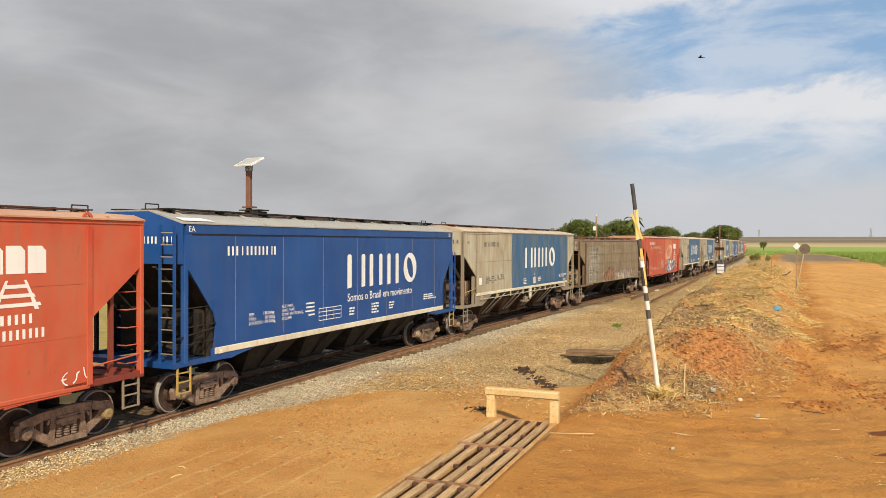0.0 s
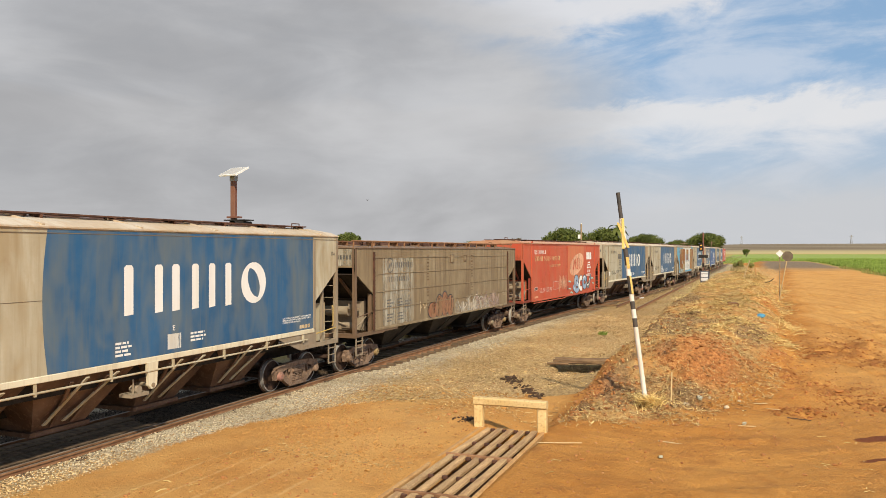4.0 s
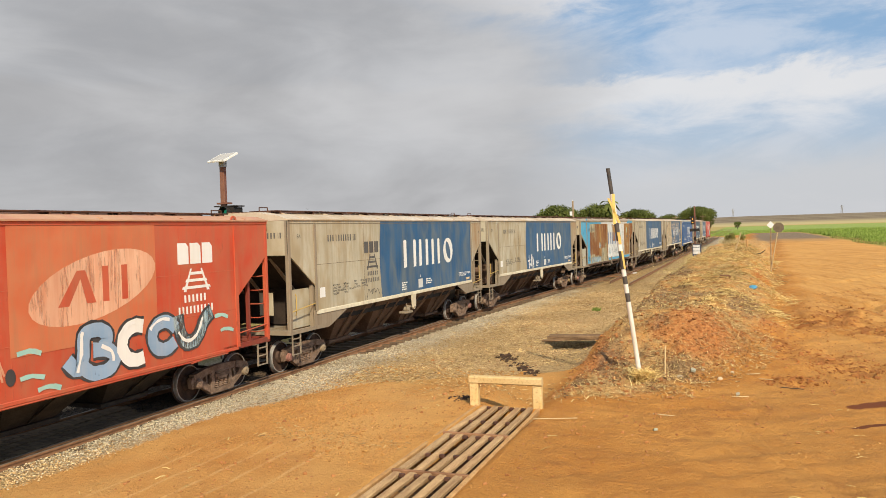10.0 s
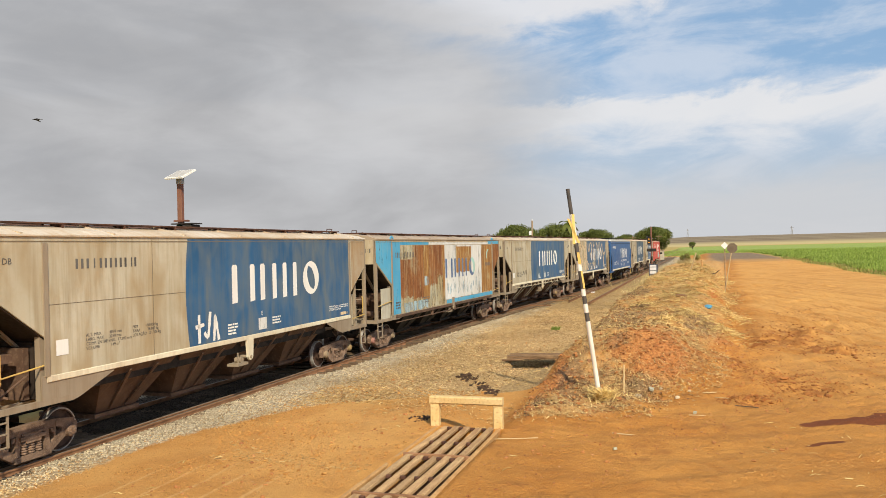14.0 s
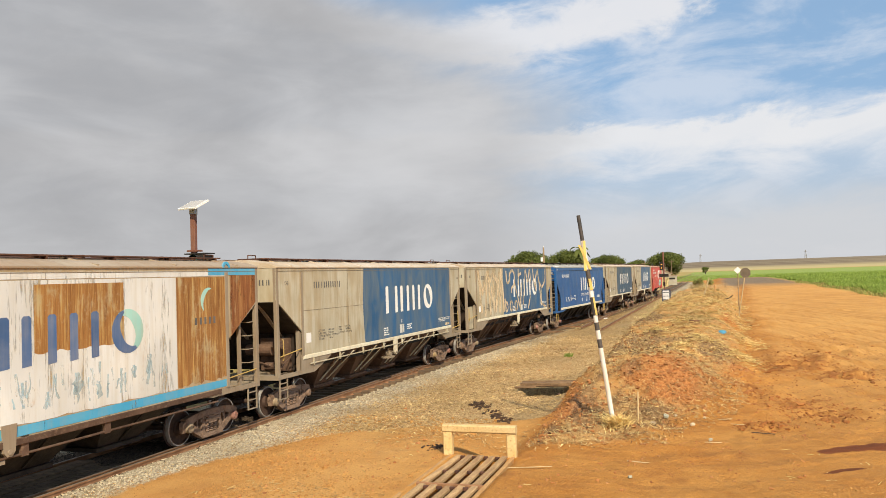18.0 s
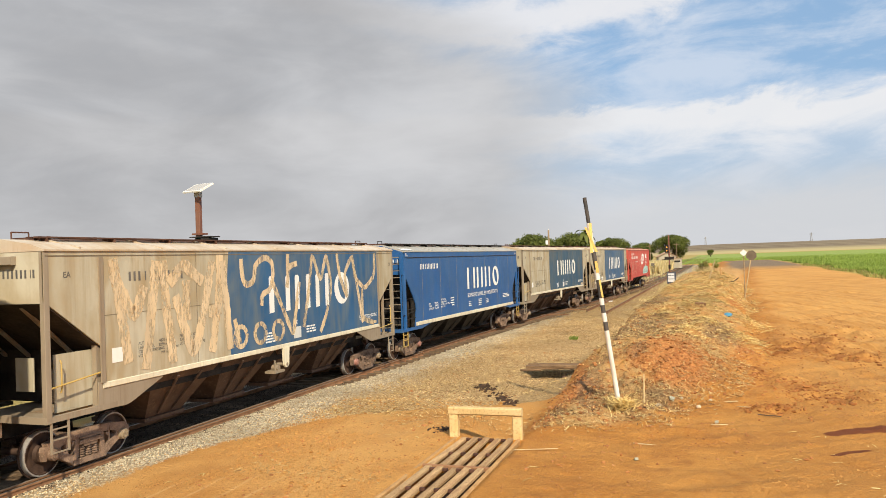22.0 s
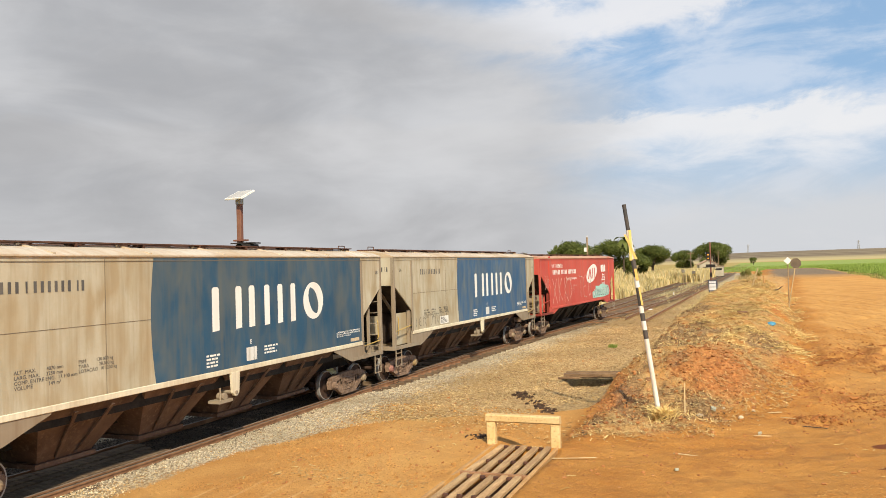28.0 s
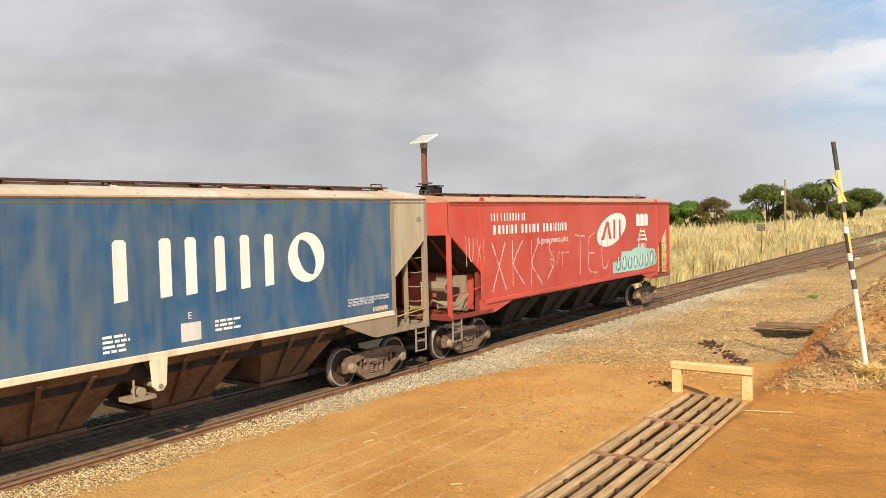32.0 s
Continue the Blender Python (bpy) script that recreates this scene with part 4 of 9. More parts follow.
            s.box(-0.50, 0.50, y - 0.03, y + 0.03, r + 0.08, r + 0.15)
            s.box(0.44, 0.50, y - 0.04, y + 0.04, r - 0.03, r + 0.15)
        return s

    add("hatch_cover", hatches, M_RUSTY, "rust-brown trough hatch")

    def boards():
        s = Shape()
        r = k["ridge"]
        if kind != "brown":
            r -= 0.075
        for x in (0.62, 0.80, -0.80, -0.62):
            s.box(x - 0.07, x + 0.07, -hl + 0.6, hl - 0.6, r + 0.10, r + 0.13)
        n = 9
        for i in range(n):
            y = -hl + 0.8 + i * (2 * hl - 1.6) / (n - 1)
            for sx in (-1, 1):
                s.box(sx * 0.55, sx * 0.88, y - 0.018, y + 0.018, r - 0.06, r + 0.10)
        if kind == "brown":
            for sx in (-1, 1):
                s.tube([(sx * 1.45, -hl + 0.1, e + 0.24), (sx * 1.45, hl - 0.1, e + 0.24)], 0.025)
                for i in range(14):
                    y = -hl + 0.2 + i * (2 * hl - 0.4) / 13
                    s.box(sx * 1.45 - 0.02, sx * 1.45 + 0.02, y - 0.02, y + 0.02, e, e + 0.23)
        for m in (-1, 1):
            s.tube([(0.45, m * (hl - 0.35), r + 0.02), (0.45, m * (hl - 0.35), r + 0.22), (0.45, m * (hl - 0.75), r + 0.22), (0.45, m * (hl - 0.75), r + 0.02)], 0.015)
        return s

    add("running_board", boards, M_BLACK if kind == "navy" else M_RUSTRAIL if kind == "brown" else M_RUSTY, "rust-brown running board")

    # posts, seams and sill
    def posts():
        s = Shape()
        ys = [-hl + k["cut_w"], hl - k["cut_w"]]
        for y in ys if kind != "navy" else ():
            s.box(HW - 0.001, HW + 0.03, y - 0.055, y + 0.055, max(b, 1.20), e - 0.12)
        if kind == "brown":
            for y in ys:
                s.piece()
                s.depth += 1
                for z in np.arange(1.4, e - 0.2, 0.14):
                    for dy in (-0.035, 0.035):
                        s.cyl((HW + 0.03, y + dy, z), (HW + 0.045, y + dy, z), 0.016, 6)
                s.depth -= 1
        return s

    if kind != "navy":
        add("side_post", posts, fr if kind != "brown" else M_RUSTY)

    def seams():
        s = Shape()
        if kind in ("grey", "rust"):
            s.box(HW, HW + 0.004, -hl + k["cut_w"], hl - k["cut_w"], 3.045, 3.057)
            for y in (-hl + 4.4, -0.4, hl - 4.6):
                s.box(HW, HW + 0.004, y - 0.006, y + 0.006, b, e - 0.05)
            s.box(HW, HW + 0.010, -hl + 0.05, hl - 0.05, e - 0.10, e - 0.085)
        elif kind == "navy":
            for i in range(7):
                y = -hl + k["cut_w"] + 0.75 + i * (2 * hl - 2 * k["cut_w"] - 1.5) / 6
                s.box(HW, HW + 0.0035, y - 0.009, y + 0.009, b + 0.1, e - 0.24)
        elif kind in ("red", "red2"):
            for z in (2.15, 3.12):
                s.box(HW, HW + 0.005, -hl + k["cut_w"], hl - k["cut_w"], z - 0.008, z + 0.008)
            for y in (-hl + 4.5, 0.2, hl - 3.4):
                s.box(HW, HW + 0.005, y - 0.01, y + 0.01, b, e)
            s.box(HW, HW + 0.018, -hl, hl, e - 0.07, e - 0.005)
        else:
            for z in (1.95, 2.55, 3.15, 3.70):
                s.box(HW, HW + 0.018, -hl + k["cut_w"], hl - k["cut_w"], z - 0.014, z + 0.014)
        return s

    add("seam_strip", seams, M_SEAM if kind == "navy" else M_SEAMG if kind in ("grey", "rust") else k["body"])
    if kind == "brown":
        for y in (-2.6, 2.05):
            s = Shape()
            for z in (1.9, 2.35, 2.95, 3.35, 3.62):
                for dz in (-0.12, 0.0, 0.12):
                    for dy in (-0.05, 0.05):
                        s.cyl((HW, y + dy, z + dz), (HW + 0.02, y + dy, z + dz), 0.018, 5)
            tagged(part("rivets", s, car, "two rows of rivet heads", mat=M_BROWNF), kind="stuff")

    def sill():
        s = Shape()
        y = hl - k["cut_w"]
        for sx in (-1, 1):
            if kind == "grey":
                s.box(sx * (HW - 0.02), sx * (HW + 0.02), -y, y, 1.585, 1.705, 0.01)
            elif kind == "navy":
                s.box(sx * (HW - 0.02), sx * (HW + 0.02), -y, y, 1.30, 1.45, 0.01)
            elif kind == "rust":
                s.box(sx * (HW - 0.05), sx * (HW + 0.03), -y + 0.3, y - 0.3, 1.20, 1.32, 0.01)
            elif kind == "red2":
                s.box(sx * (HW - 0.04), sx * (HW + 0.03), -y + 0.2, y - 0.2, 1.42, 1.54, 0.01)
            else:
                s.box(sx * (HW - 0.03), sx * (HW + 0.015), -y, y, b - 0.03, b + 0.05, 0.01)
        return s

    add("side_sill", sill, k["sill"], "cream-painted side sill" if kind in ("grey", "navy") else "")

    def centre_sill():
        s = Shape()
        s.box(-0.28, 0.28, -hl + 0.02, hl - 0.02, 0.78, 1.13)
        s.box(-HW + 0.25, HW - 0.25, -hl + 2.8, hl - 2.8, 1.25, min(b, 1.6))
        return s

    add("centre_sill", centre_sill, M_BLACK)

    # discharge bays
    if kind in ("grey", "rust", "navy"):
        bays = [-3.85, -1.30, 1.30, 3.85]
        wt, wb = 1.22, 0.62
    elif kind == "brown":
        bays = [-4.1, 0.0, 4.1]
        wt, wb = 1.75, 0.62
    else:
        bays = [-3.6, -1.2, 1.2, 3.6]
        wt, wb = 1.1, 0.6
    kk = dict(k, bottom=b if kind != "grey" else 1.55)
    # black chutes have the shade under the wagon put into their colour
    dark = k["under"] is M_BLACK
    for y in bays:
        for nm, me in cached((kind, "chute"), lambda: hopper_chute(kk, wt, wb, 1 if dark else 2, k["under"])):
            part(nm, me, car, "", pose(0, y, 0))

    # jacking bracket with gate motor
    def bracket():
        s = Shape()
        s.prism([(-0.16, 1.60), (0.16, 1.60), (0.12, 1.12), (0.05, 1.04), (-0.05, 1.04), (-0.12, 1.12)], 0, HW - 0.03, HW + 0.035)
        return s

    def gate_gear():
        s = Shape()
        s.cyl((HW - 0.4, 0, 1.12), (HW + 0.055, 0, 1.12), 0.045, 10)
        s.box(HW - 0.35, HW - 0.02, -0.55, -0.05, 0.92, 0.99)
        s.cyl((HW - 0.25, -0.30, 1.06), (HW - 0.05, -0.30, 1.06), 0.085, 10)
        s.tube([(HW - 0.1, -0.42, 0.98), (HW - 0.1, -0.42, 1.28)], 0.02)
        return s

    if kind in ("grey", "rust"):
        add("jacking_bracket", bracket, M_CREAM if kind == "grey" else M_FRAME, "jacking bracket", at=pose(0, 0.25, 0))
        add("gate_gear", gate_gear, M_FRAME, at=pose(0, 0.25, 0))

    def pipes():
        s = Shape()
        y = hl - k["cut_w"] - 0.4
        if index in (2, 8):
            s.tube([(HW + 0.03, -y, 1.42), (HW + 0.03, y, 1.42)], 0.022)
            for i in range(8):
                yy = -y + 0.2 + i * (2 * y - 0.4) / 7
                s.box(HW, HW + 0.05, yy - 0.02, yy + 0.02, 1.36, 1.58)
            for yy in bays:
                for d in (-0.5, 0.25):
                    s.plate((HW + 0.0, yy + d + 0.35, 1.52), (HW + 0.0, yy + d + 0.43, 1.52), (0.90, yy + d * 0.6 - 0.15, 0.62), (0.90, yy + d * 0.6 - 0.23, 0.62), 0.03)
        elif kind == "rust":
            s.tube([(HW - 0.02, -y, 1.02), (HW - 0.02, y, 1.02)], 0.024)
            for yy in (-2.4, 0.6, 2.6):
                s.box(HW - 0.06, HW, yy - 0.08, yy + 0.08, 0.98, 1.36)
        else:
            s.tube([(HW - 0.02, -y, b - 0.12), (HW - 0.02, -0.4, b - 0.12), (HW - 0.02, -0.1, b - 0.05), (HW - 0.02, y, b - 0.05)], 0.026)
        return s

    if index in (2, 8) or kind in ("rust", "red", "red2"):
        for me in cached((key, "pipes", index in (2, 8)), lambda: [p.mesh("brake_pipe", M_GREY if kind == "grey" else k["sill"]) for p in pipes().pieces()]):
            part("brake_pipe", me, car)

    for sd in (-1, 1):
        add_bogie(car, sd * (L / 2 - 1.98), rnd)
    return car, k

# ---- the land ----


def value_noise(x, y, seed):
    """Smooth value noise on arrays."""
    xi, yi = np.floor(x).astype(np.int64), np.floor(y).astype(np.int64)
    fx, fy = x - xi, y - yi
    fx, fy = fx * fx * (3 - 2 * fx), fy * fy * (3 - 2 * fy)

    def h(a, b):
        n = (a * 374761393 + b * 668265263 + seed * 974711) & 0x7FFFFFFF
        n = ((n ^ (n >> 13)) * 1274126177) & 0x7FFFFFFF
        return (n % 100003) / 100003.0

    a, b, c, d = h(xi, yi), h(xi + 1, yi), h(xi, yi + 1), h(xi + 1, yi + 1)
    return (a * (1 - fx) + b * fx) * (1 - fy) + (c * (1 - fx) + d * fx) * fy - 0.5


def fbm(x, y, scale, seed, octaves=4):
    out, amp = 0, 1.0
    for o in range(octaves):
        out = out + amp * value_noise(x * scale * 2**o, y * scale * 2**o, seed + o)
        amp *= 0.5
    return out


def sstep(v, a, b):
    u = np.clip((v - a) / (b - a), 0, 1)
    return u * u * (3 - 2 * u)


FIELD_X = 15.6


# churned spots beside the road: x, y, half width, half length
CHURN = [(3.4, 32.7, 0.9, 2.0), (4.3, 29.4, 0.9, 1.4), (2.1, 23.4, 0.7, 0.9), (2.7, 22.2, 0.7, 0.7), (1.0, 20.5, 0.5, 0.5), (2.0, 30.8, 0.6, 1.6), (0.9, 25.8, 0.5, 1.4)]


def churn(x, y):
    """How far the soil is churned up at a place."""
    x, y = np.asarray(x, float), np.asarray(y, float)
    out = 0 * x
    for cx, cy, a, b in CHURN:
        out = np.maximum(out, np.exp(-(((x - cx) / a) ** 2 + ((y - cy) / b) ** 2)))
    return np.clip(out + 0.9 * fbm(x, y, 1.1, 95, 4) * (out > 0.05), 0, 1)


# heaps of cut straw on the bank: x, y, radius
HEAPS = [(-1.2, 37.2, 1.2), (-0.7, 42.0, 1.4), (1.2, 37.4, 0.9), (0.2, 50.0, 1.6), (-2.5, 50.0, 1.5), (-0.6, 31.2, 0.8), (0.9, 31.0, 0.7), (0.4, 63.0, 2.2), (-1.4, 58.0, 1.8), (-1.2, 28.0, 0.5), (0.6, 45.0, 1.2), (-2.4, 19.3, 0.3), (-2.3, 34.0, 0.6), (-0.5, 74.0, 2.4)]


def spots(x, y, rows, rough, seed):
    """How far a place lies inside any of several uneven spots."""
    x, y = np.asarray(x, float), np.asarray(y, float)
    out = 0 * x
    for cx, cy, a, b in rows:
        out = np.maximum(out, np.exp(-(((x - cx) / a) ** 2 + ((y - cy) / b) ** 2)))
    return np.clip(out + rough * fbm(x, y, 1.3, seed, 4) * (out > 0.04), 0, 1)


def red_soil(x, y):
    return spots(x, y, [(-1.1, 23.4, 1.3, 2.2), (-4.3, 20.2, 0.9, 2.6), (0.9, 28.5, 0.5, 1.9), (-4.3, 25.0, 0.5, 4.0), (0.9, 44.0, 0.7, 2.0)], 0.7, 103)


def burnt_soil(x, y):
    return spots(x, y, [(-3.3, 20.6, 0.50, 1.6), (-4.0, 18.6, 0.4, 0.8), (-4.5, 21.0, 0.25, 0.9), (-0.9, 19.9, 1.5, 1.0), (-2.7, 30.0, 1.0, 4.5), (-0.1, 30.5, 0.8, 3.2), (-3.3, 26.0, 0.5, 2.5), (0.2, 22.5, 0.5, 1.4), (1.9, 48.0, 0.7, 7.0), (-3.4, 42.0, 0.8, 5.0)], 0.9, 105)


def zones(x, y):
    """Weights of ballast, bank, road and field at a place, and its height."""
    x, y = np.asarray(x, float), np.asarray(y, float)
    tx = MAIN_X + np.interp(y, _yy, _gg)
    wob = 0.5 * fbm(x, y, 0.5, 11)
    dist = np.abs(x - np.clip(x, MAIN_X, tx))
    near_edge = 2.15 + 1.5 * sstep(y, 13, 20) + 5.2 * sstep(y, 17.2, 21.5) - 4.6 * sstep(y, 52, 80)
    ballast = (1 - sstep(dist + wob, near_edge - 0.5, near_edge + 0.45)) * (1 - sstep(y, 245, 255))
    # bank between the line and the road
    left = -4.75 + 0.16 * sstep(y, 20.5, 22.5) * (1 - sstep(y, 25, 29)) + 0.25 * sstep(y, 40, 70) + 0.35 * fbm(x * 0, y, 0.35, 5)
    right = 1.3 + 0.03 * (y - 24) + 0.8 * fbm(x * 0, y, 0.35, 7) - 2.2 * (1 - sstep(y, 17.2, 25))
    start = 16.9 + 0.3 * (x + 2.4) + 0.22 * np.maximum(0, x + 1.2) ** 2
    along = sstep(y, start, start + 1.3)
    crest = 0.22 + 0.80 * sstep(y, 19.9, 23) + 0.28 * sstep(y, 28, 40) + 0.25 * sstep(y, 40, 60)
    crest = crest + 0.35 * np.exp(-(((x + 1.6) / 1.3) ** 2 + ((y - 24.5) / 2.6) ** 2))
    fade = 1 - 0.55 * sstep(y, 75, 140)
    cross = sstep(x, left, left + 1.3) * (1 - sstep(x, right - 2.6, right + 0.5))
    bank = cross * along * (1 - sstep(y, 150, 190))
    road_rise = 0.8 * sstep(y, 22, 55) * sstep(x, -1.0, 2.0) * (1 - sstep(y, 180, 400))
    h = bank * crest * fade
    h = np.maximum(h, road_rise * (1 - bank) + bank * (h))
    # line side: a little under the railhead
    low = sstep(-x, 8.6, 10.8) * 0.115
    low = np.maximum(low, 0.22 * sstep(y, 20, 25) * (1 - sstep(x, -5.3, -4.4)))
    low = np.maximum(low, 0.115 * ballast)
    h = h - low * (1 - bank)
    # ditch behind the drain
    ditch = np.exp(-(((x + 4.9) / 0.55) ** 2)) * sstep(y, 16.2, 16.6) * (1 - sstep(y, 18.3, 20.5))
    h = h - 0.35 * ditch
    # hole in front of the culvert's sleepers
    mouth = sstep(x + 0.25 * (y - 26.5), -6.5, -6.2) * (1 - sstep(x, -5.0, -4.7)) * sstep(y - 0.2 * (x + 5.6), 25.95, 26.35) * (1 - sstep(y, 27.5, 27.7))
    h = h - 0.42 * mouth
    # drain pit under the grate
    pit = sstep(x, -5.50, -5.40) * (1 - sstep(x, -4.24, -4.14)) * (1 - sstep(y, 15.95, 16.05)) * sstep(y, 5.55, 5.65)
    az = np.degrees(np.arctan2(-x, np.maximum(y, 1.0)))
    lee = 1 - 0.14 * sstep(az, 0.0, 6.0) - 0.66 * sstep(az, 6.5, 10.0)
    field = sstep(x, FIELD_X - 1.0 + 0.5 * wob, FIELD_X + 0.5 * wob) * (1 - sstep(x, 900, 1000)) * sstep(y, 55, 60) * (1 - sstep(y, 690, 760))
    field = np.maximum(field, sstep(y, 255, 262) * (1 - sstep(y, 690, 760)) * sstep(x, -70, -60))
    h = h + 21.5 * lee * sstep(y, 500, 2500) * (1 + 0.03 * np.sin(x / 700.0 + 1.2))
    # fine relief
    h = h - 0.75 * pit
    h = h + 0.035 * fbm(x, y, 0.9, 21) * (1 + 1.5 * bank) * (1 - 0.6 * ballast)
    h = h + 0.26 * bank * fbm(x, y, 1.3, 31, 5) + 0.14 * bank * fbm(x, y, 4.0, 41, 4)
    for cx, cy, r in HEAPS:
        h = h + 0.20 * r * bank * np.exp(-(((x - cx) / (0.6 * r)) ** 2 + ((y - cy) / r) ** 2))
    diag = 0.81 * x + 0.59 * y
    cross_d = 0.81 * y - 0.59 * x
    churned = sstep(x, -3.9, -2.4) * (1 - sstep(x, 7, 9)) * sstep(y, 5, 7) * (1 - bank) * (1 - sstep(y, 45, 60))
    h = h + churned * (0.08 * fbm(diag * 0.12, cross_d, 2.2, 61, 3) + 0.06 * fbm(x, y, 2.2, 65, 4) + 0.05 * sstep(y, 24, 32) * fbm(x, y, 1.1, 67, 4))
    ruts = sstep(y, 4, 9) * (1 - sstep(y, 16, 21)) * sstep(x, -4.2, -2.6)
    h = h + 0.03 * ruts * fbm(x * 0.12 + 0.03 * y, y, 1.8, 51, 3)
    side = sstep(y, 21, 25) * (1 - sstep(y, 60, 75)) * (1 - field)
    h = h + 0.20 * side * (1 - sstep(y, 36, 46)) * np.exp(-(((x - right - 0.7) / 0.45) ** 2)) * np.clip(0.35 + 1.6 * fbm(x, y, 0.7, 73), 0, 1.2)
    rough = side * sstep(fbm(x, y, 0.22, 77), 0.0, 0.3) * sstep(x, 1.5, 3.0) * (1 - sstep(x, 8, 10))
    h = h + 0.22 * rough * fbm(x, y, 1.5, 79, 5)
    h = h + 0.30 * churn(x, y) * fbm(x, y, 2.6, 97, 4) * (1 - bank)
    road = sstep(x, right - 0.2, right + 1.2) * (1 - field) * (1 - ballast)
    return h, np.clip(ballast, 0, 1), np.clip(bank, 0, 1), np.clip(field, 0, 1), np.clip(road, 0, 1)


def ground_z(x, y):
    return float(zones(np.array([x]), np.array([y]))[0][0])


def spaced(parts):
    """Coordinates from (start, end, step) runs."""
    out = []
    for a, b, s in parts:
        out += list(np.arange(a, b, s))
    return np.array(out)


def geometric(a, b, n):
    return a * (b / a) ** (np.arange(n) / (n - 1))


def ground_material():
    mt, nt, bs = shader("dirt_ballast_and_field")
    k = Nodes(nt)
    pos = k.coord(world=True)
    n_big = k.noise(pos, 0.25, 5.0, 0.6)
    n_mid = k.noise(pos, 1.7, 6.0, 0.62)
    n_fine = k.noise(pos, 14.0, 5.0, 0.65)
    dirt = k.mix(k.ramp(n_big, 0.35, 0.65), (0.46, 0.185, 0.038), (0.60, 0.285, 0.070))
    dirt = k.mix(k.math("MULTIPLY", k.ramp(n_mid, 0.45, 0.72), 0.55), dirt, (0.39, 0.150, 0.034))
    dirt = k.mix(k.math("MULTIPLY", k.ramp(n_fine, 0.50, 0.75), 0.35), dirt, (0.64, 0.36, 0.11))
    grit = k.noise(pos, 60.0, 4.0, 0.7)
    dirt = k.mix(k.math("MULTIPLY", k.ramp(grit, 0.55, 0.66), 0.8), dirt, (0.24, 0.10, 0.035))
    dirt = k.mix(k.math("MULTIPLY", k.ramp(grit, 0.44, 0.34), 0.6), dirt, (0.72, 0.42, 0.14))
    churn = k.noise(pos, 0.45, 6.0, 0.7)
    dirt = k.mix(k.math("MULTIPLY", k.ramp(churn, 0.54, 0.66), k.math("MULTIPLY", k.ramp(n_mid, 0.42, 0.60), 0.6)), dirt, (0.27, 0.105, 0.038))
    # wheel tracks on the road, run along it
    way = k.N.new("ShaderNodeSeparateXYZ")
    k.L.new(pos, way.inputs[0])
    dx = k.math("ADD", way.outputs[0], 2.0)
    dy = k.math("MINIMUM", k.math("ADD", way.outputs[1], -22.0), 0.0)
    lane = k.math("SQRT", k.math("ADD", k.math("MULTIPLY", dx, dx), k.math("MULTIPLY", dy, dy)))
    strip = k.N.new("ShaderNodeCombineXYZ")
    k.L.new(lane, strip.inputs[0])
    k.L.new(k.math("MULTIPLY", k.math("ADD", way.outputs[1], k.math("MULTIPLY", way.outputs[0], -1.0)), 0.07), strip.inputs[1])
    tr = k.noise(strip.outputs[0], 3.0, 7.0, 0.66, 0.35)
    trm = k.math("MULTIPLY", k.ramp(tr, 0.47, 0.64), k.ramp(way.outputs[0], -5.0, -2.5, 0.10, 0.45))
    dirt = k.mix(trm, dirt, (0.36, 0.16, 0.042))
    tossed = k.math("MULTIPLY", k.attr("churn"), k.ramp(n_mid, 0.36, 0.60))
    dirt = k.mix(k.math("MULTIPLY", tossed, 0.75), dirt, (0.25, 0.085, 0.030))
    # packed pale dirt on the crossing
    sep0 = k.N.new("ShaderNodeSeparateXYZ")
    k.L.new(pos, sep0.inputs[0])
    packed = k.math("MULTIPLY", k.ramp(sep0.outputs[0], -4.0, -7.0), k.ramp(n_big, 0.3, 0.55))
    dirt = k.mix(k.math("MULTIPLY", packed, 0.42), dirt, (0.74, 0.45, 0.17))
    # narrow pale scrapes on the crossing, along the line
    sep = k.N.new("ShaderNodeSeparateXYZ")
    k.L.new(pos, sep.inputs[0])
    broken = k.math("MULTIPLY", k.ramp(n_mid, 0.36, 0.52), k.ramp(sep.outputs[1], 13.2, 11.6))
    for x0 in (-9.62, -8.88, -8.30, -7.78, -7.12):
        off = k.math("ABSOLUTE", k.math("ADD", sep.outputs[0], k.math("ADD", k.math("MULTIPLY", n_mid, 0.10), -x0 - 0.05)), 0.0)
        dirt = k.mix(k.math("MULTIPLY", k.math("MULTIPLY", k.ramp(off, 0.055, 0.02), broken), 0.32), dirt, (0.80, 0.54, 0.25))
    # ballast: grey stones dusted with dirt
    v = k.N.new("ShaderNodeTexVoronoi")
    k.L.new(pos, v.inputs["Vector"])
    v.inputs["Scale"].default_value = 19.0
    cell = k.N.new("ShaderNodeSeparateColor")
    k.L.new(v.outputs["Color"], cell.inputs[0])
    stone = k.mix(cell.outputs[0], (0.26, 0.21, 0.145), (0.70, 0.62, 0.48))
    stone = k.mix(k.math("MULTIPLY", k.ramp(n_big, 0.40, 0.66), 0.6), stone, (0.44, 0.28, 0.12))
    tan = k.mix(cell.outputs[1], (0.27, 0.155, 0.068), (0.72, 0.51, 0.245))
    stone = k.mix(k.math("MULTIPLY", k.ramp(k.math("ADD", k.attr("litter"), k.math("SUBTRACT", n_mid, 0.5)), 0.15, 0.75), 0.85), stone, tan)
    bal = k.attr("ballast")
    edge = k.math("ADD", bal, k.math("MULTIPLY", k.math("SUBTRACT", n_mid, 0.5), 1.3))
    edge = k.math("ADD", edge, k.math("MULTIPLY", k.math("SUBTRACT", n_fine, 0.5), 0.9))
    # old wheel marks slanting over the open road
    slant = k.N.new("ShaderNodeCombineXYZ")
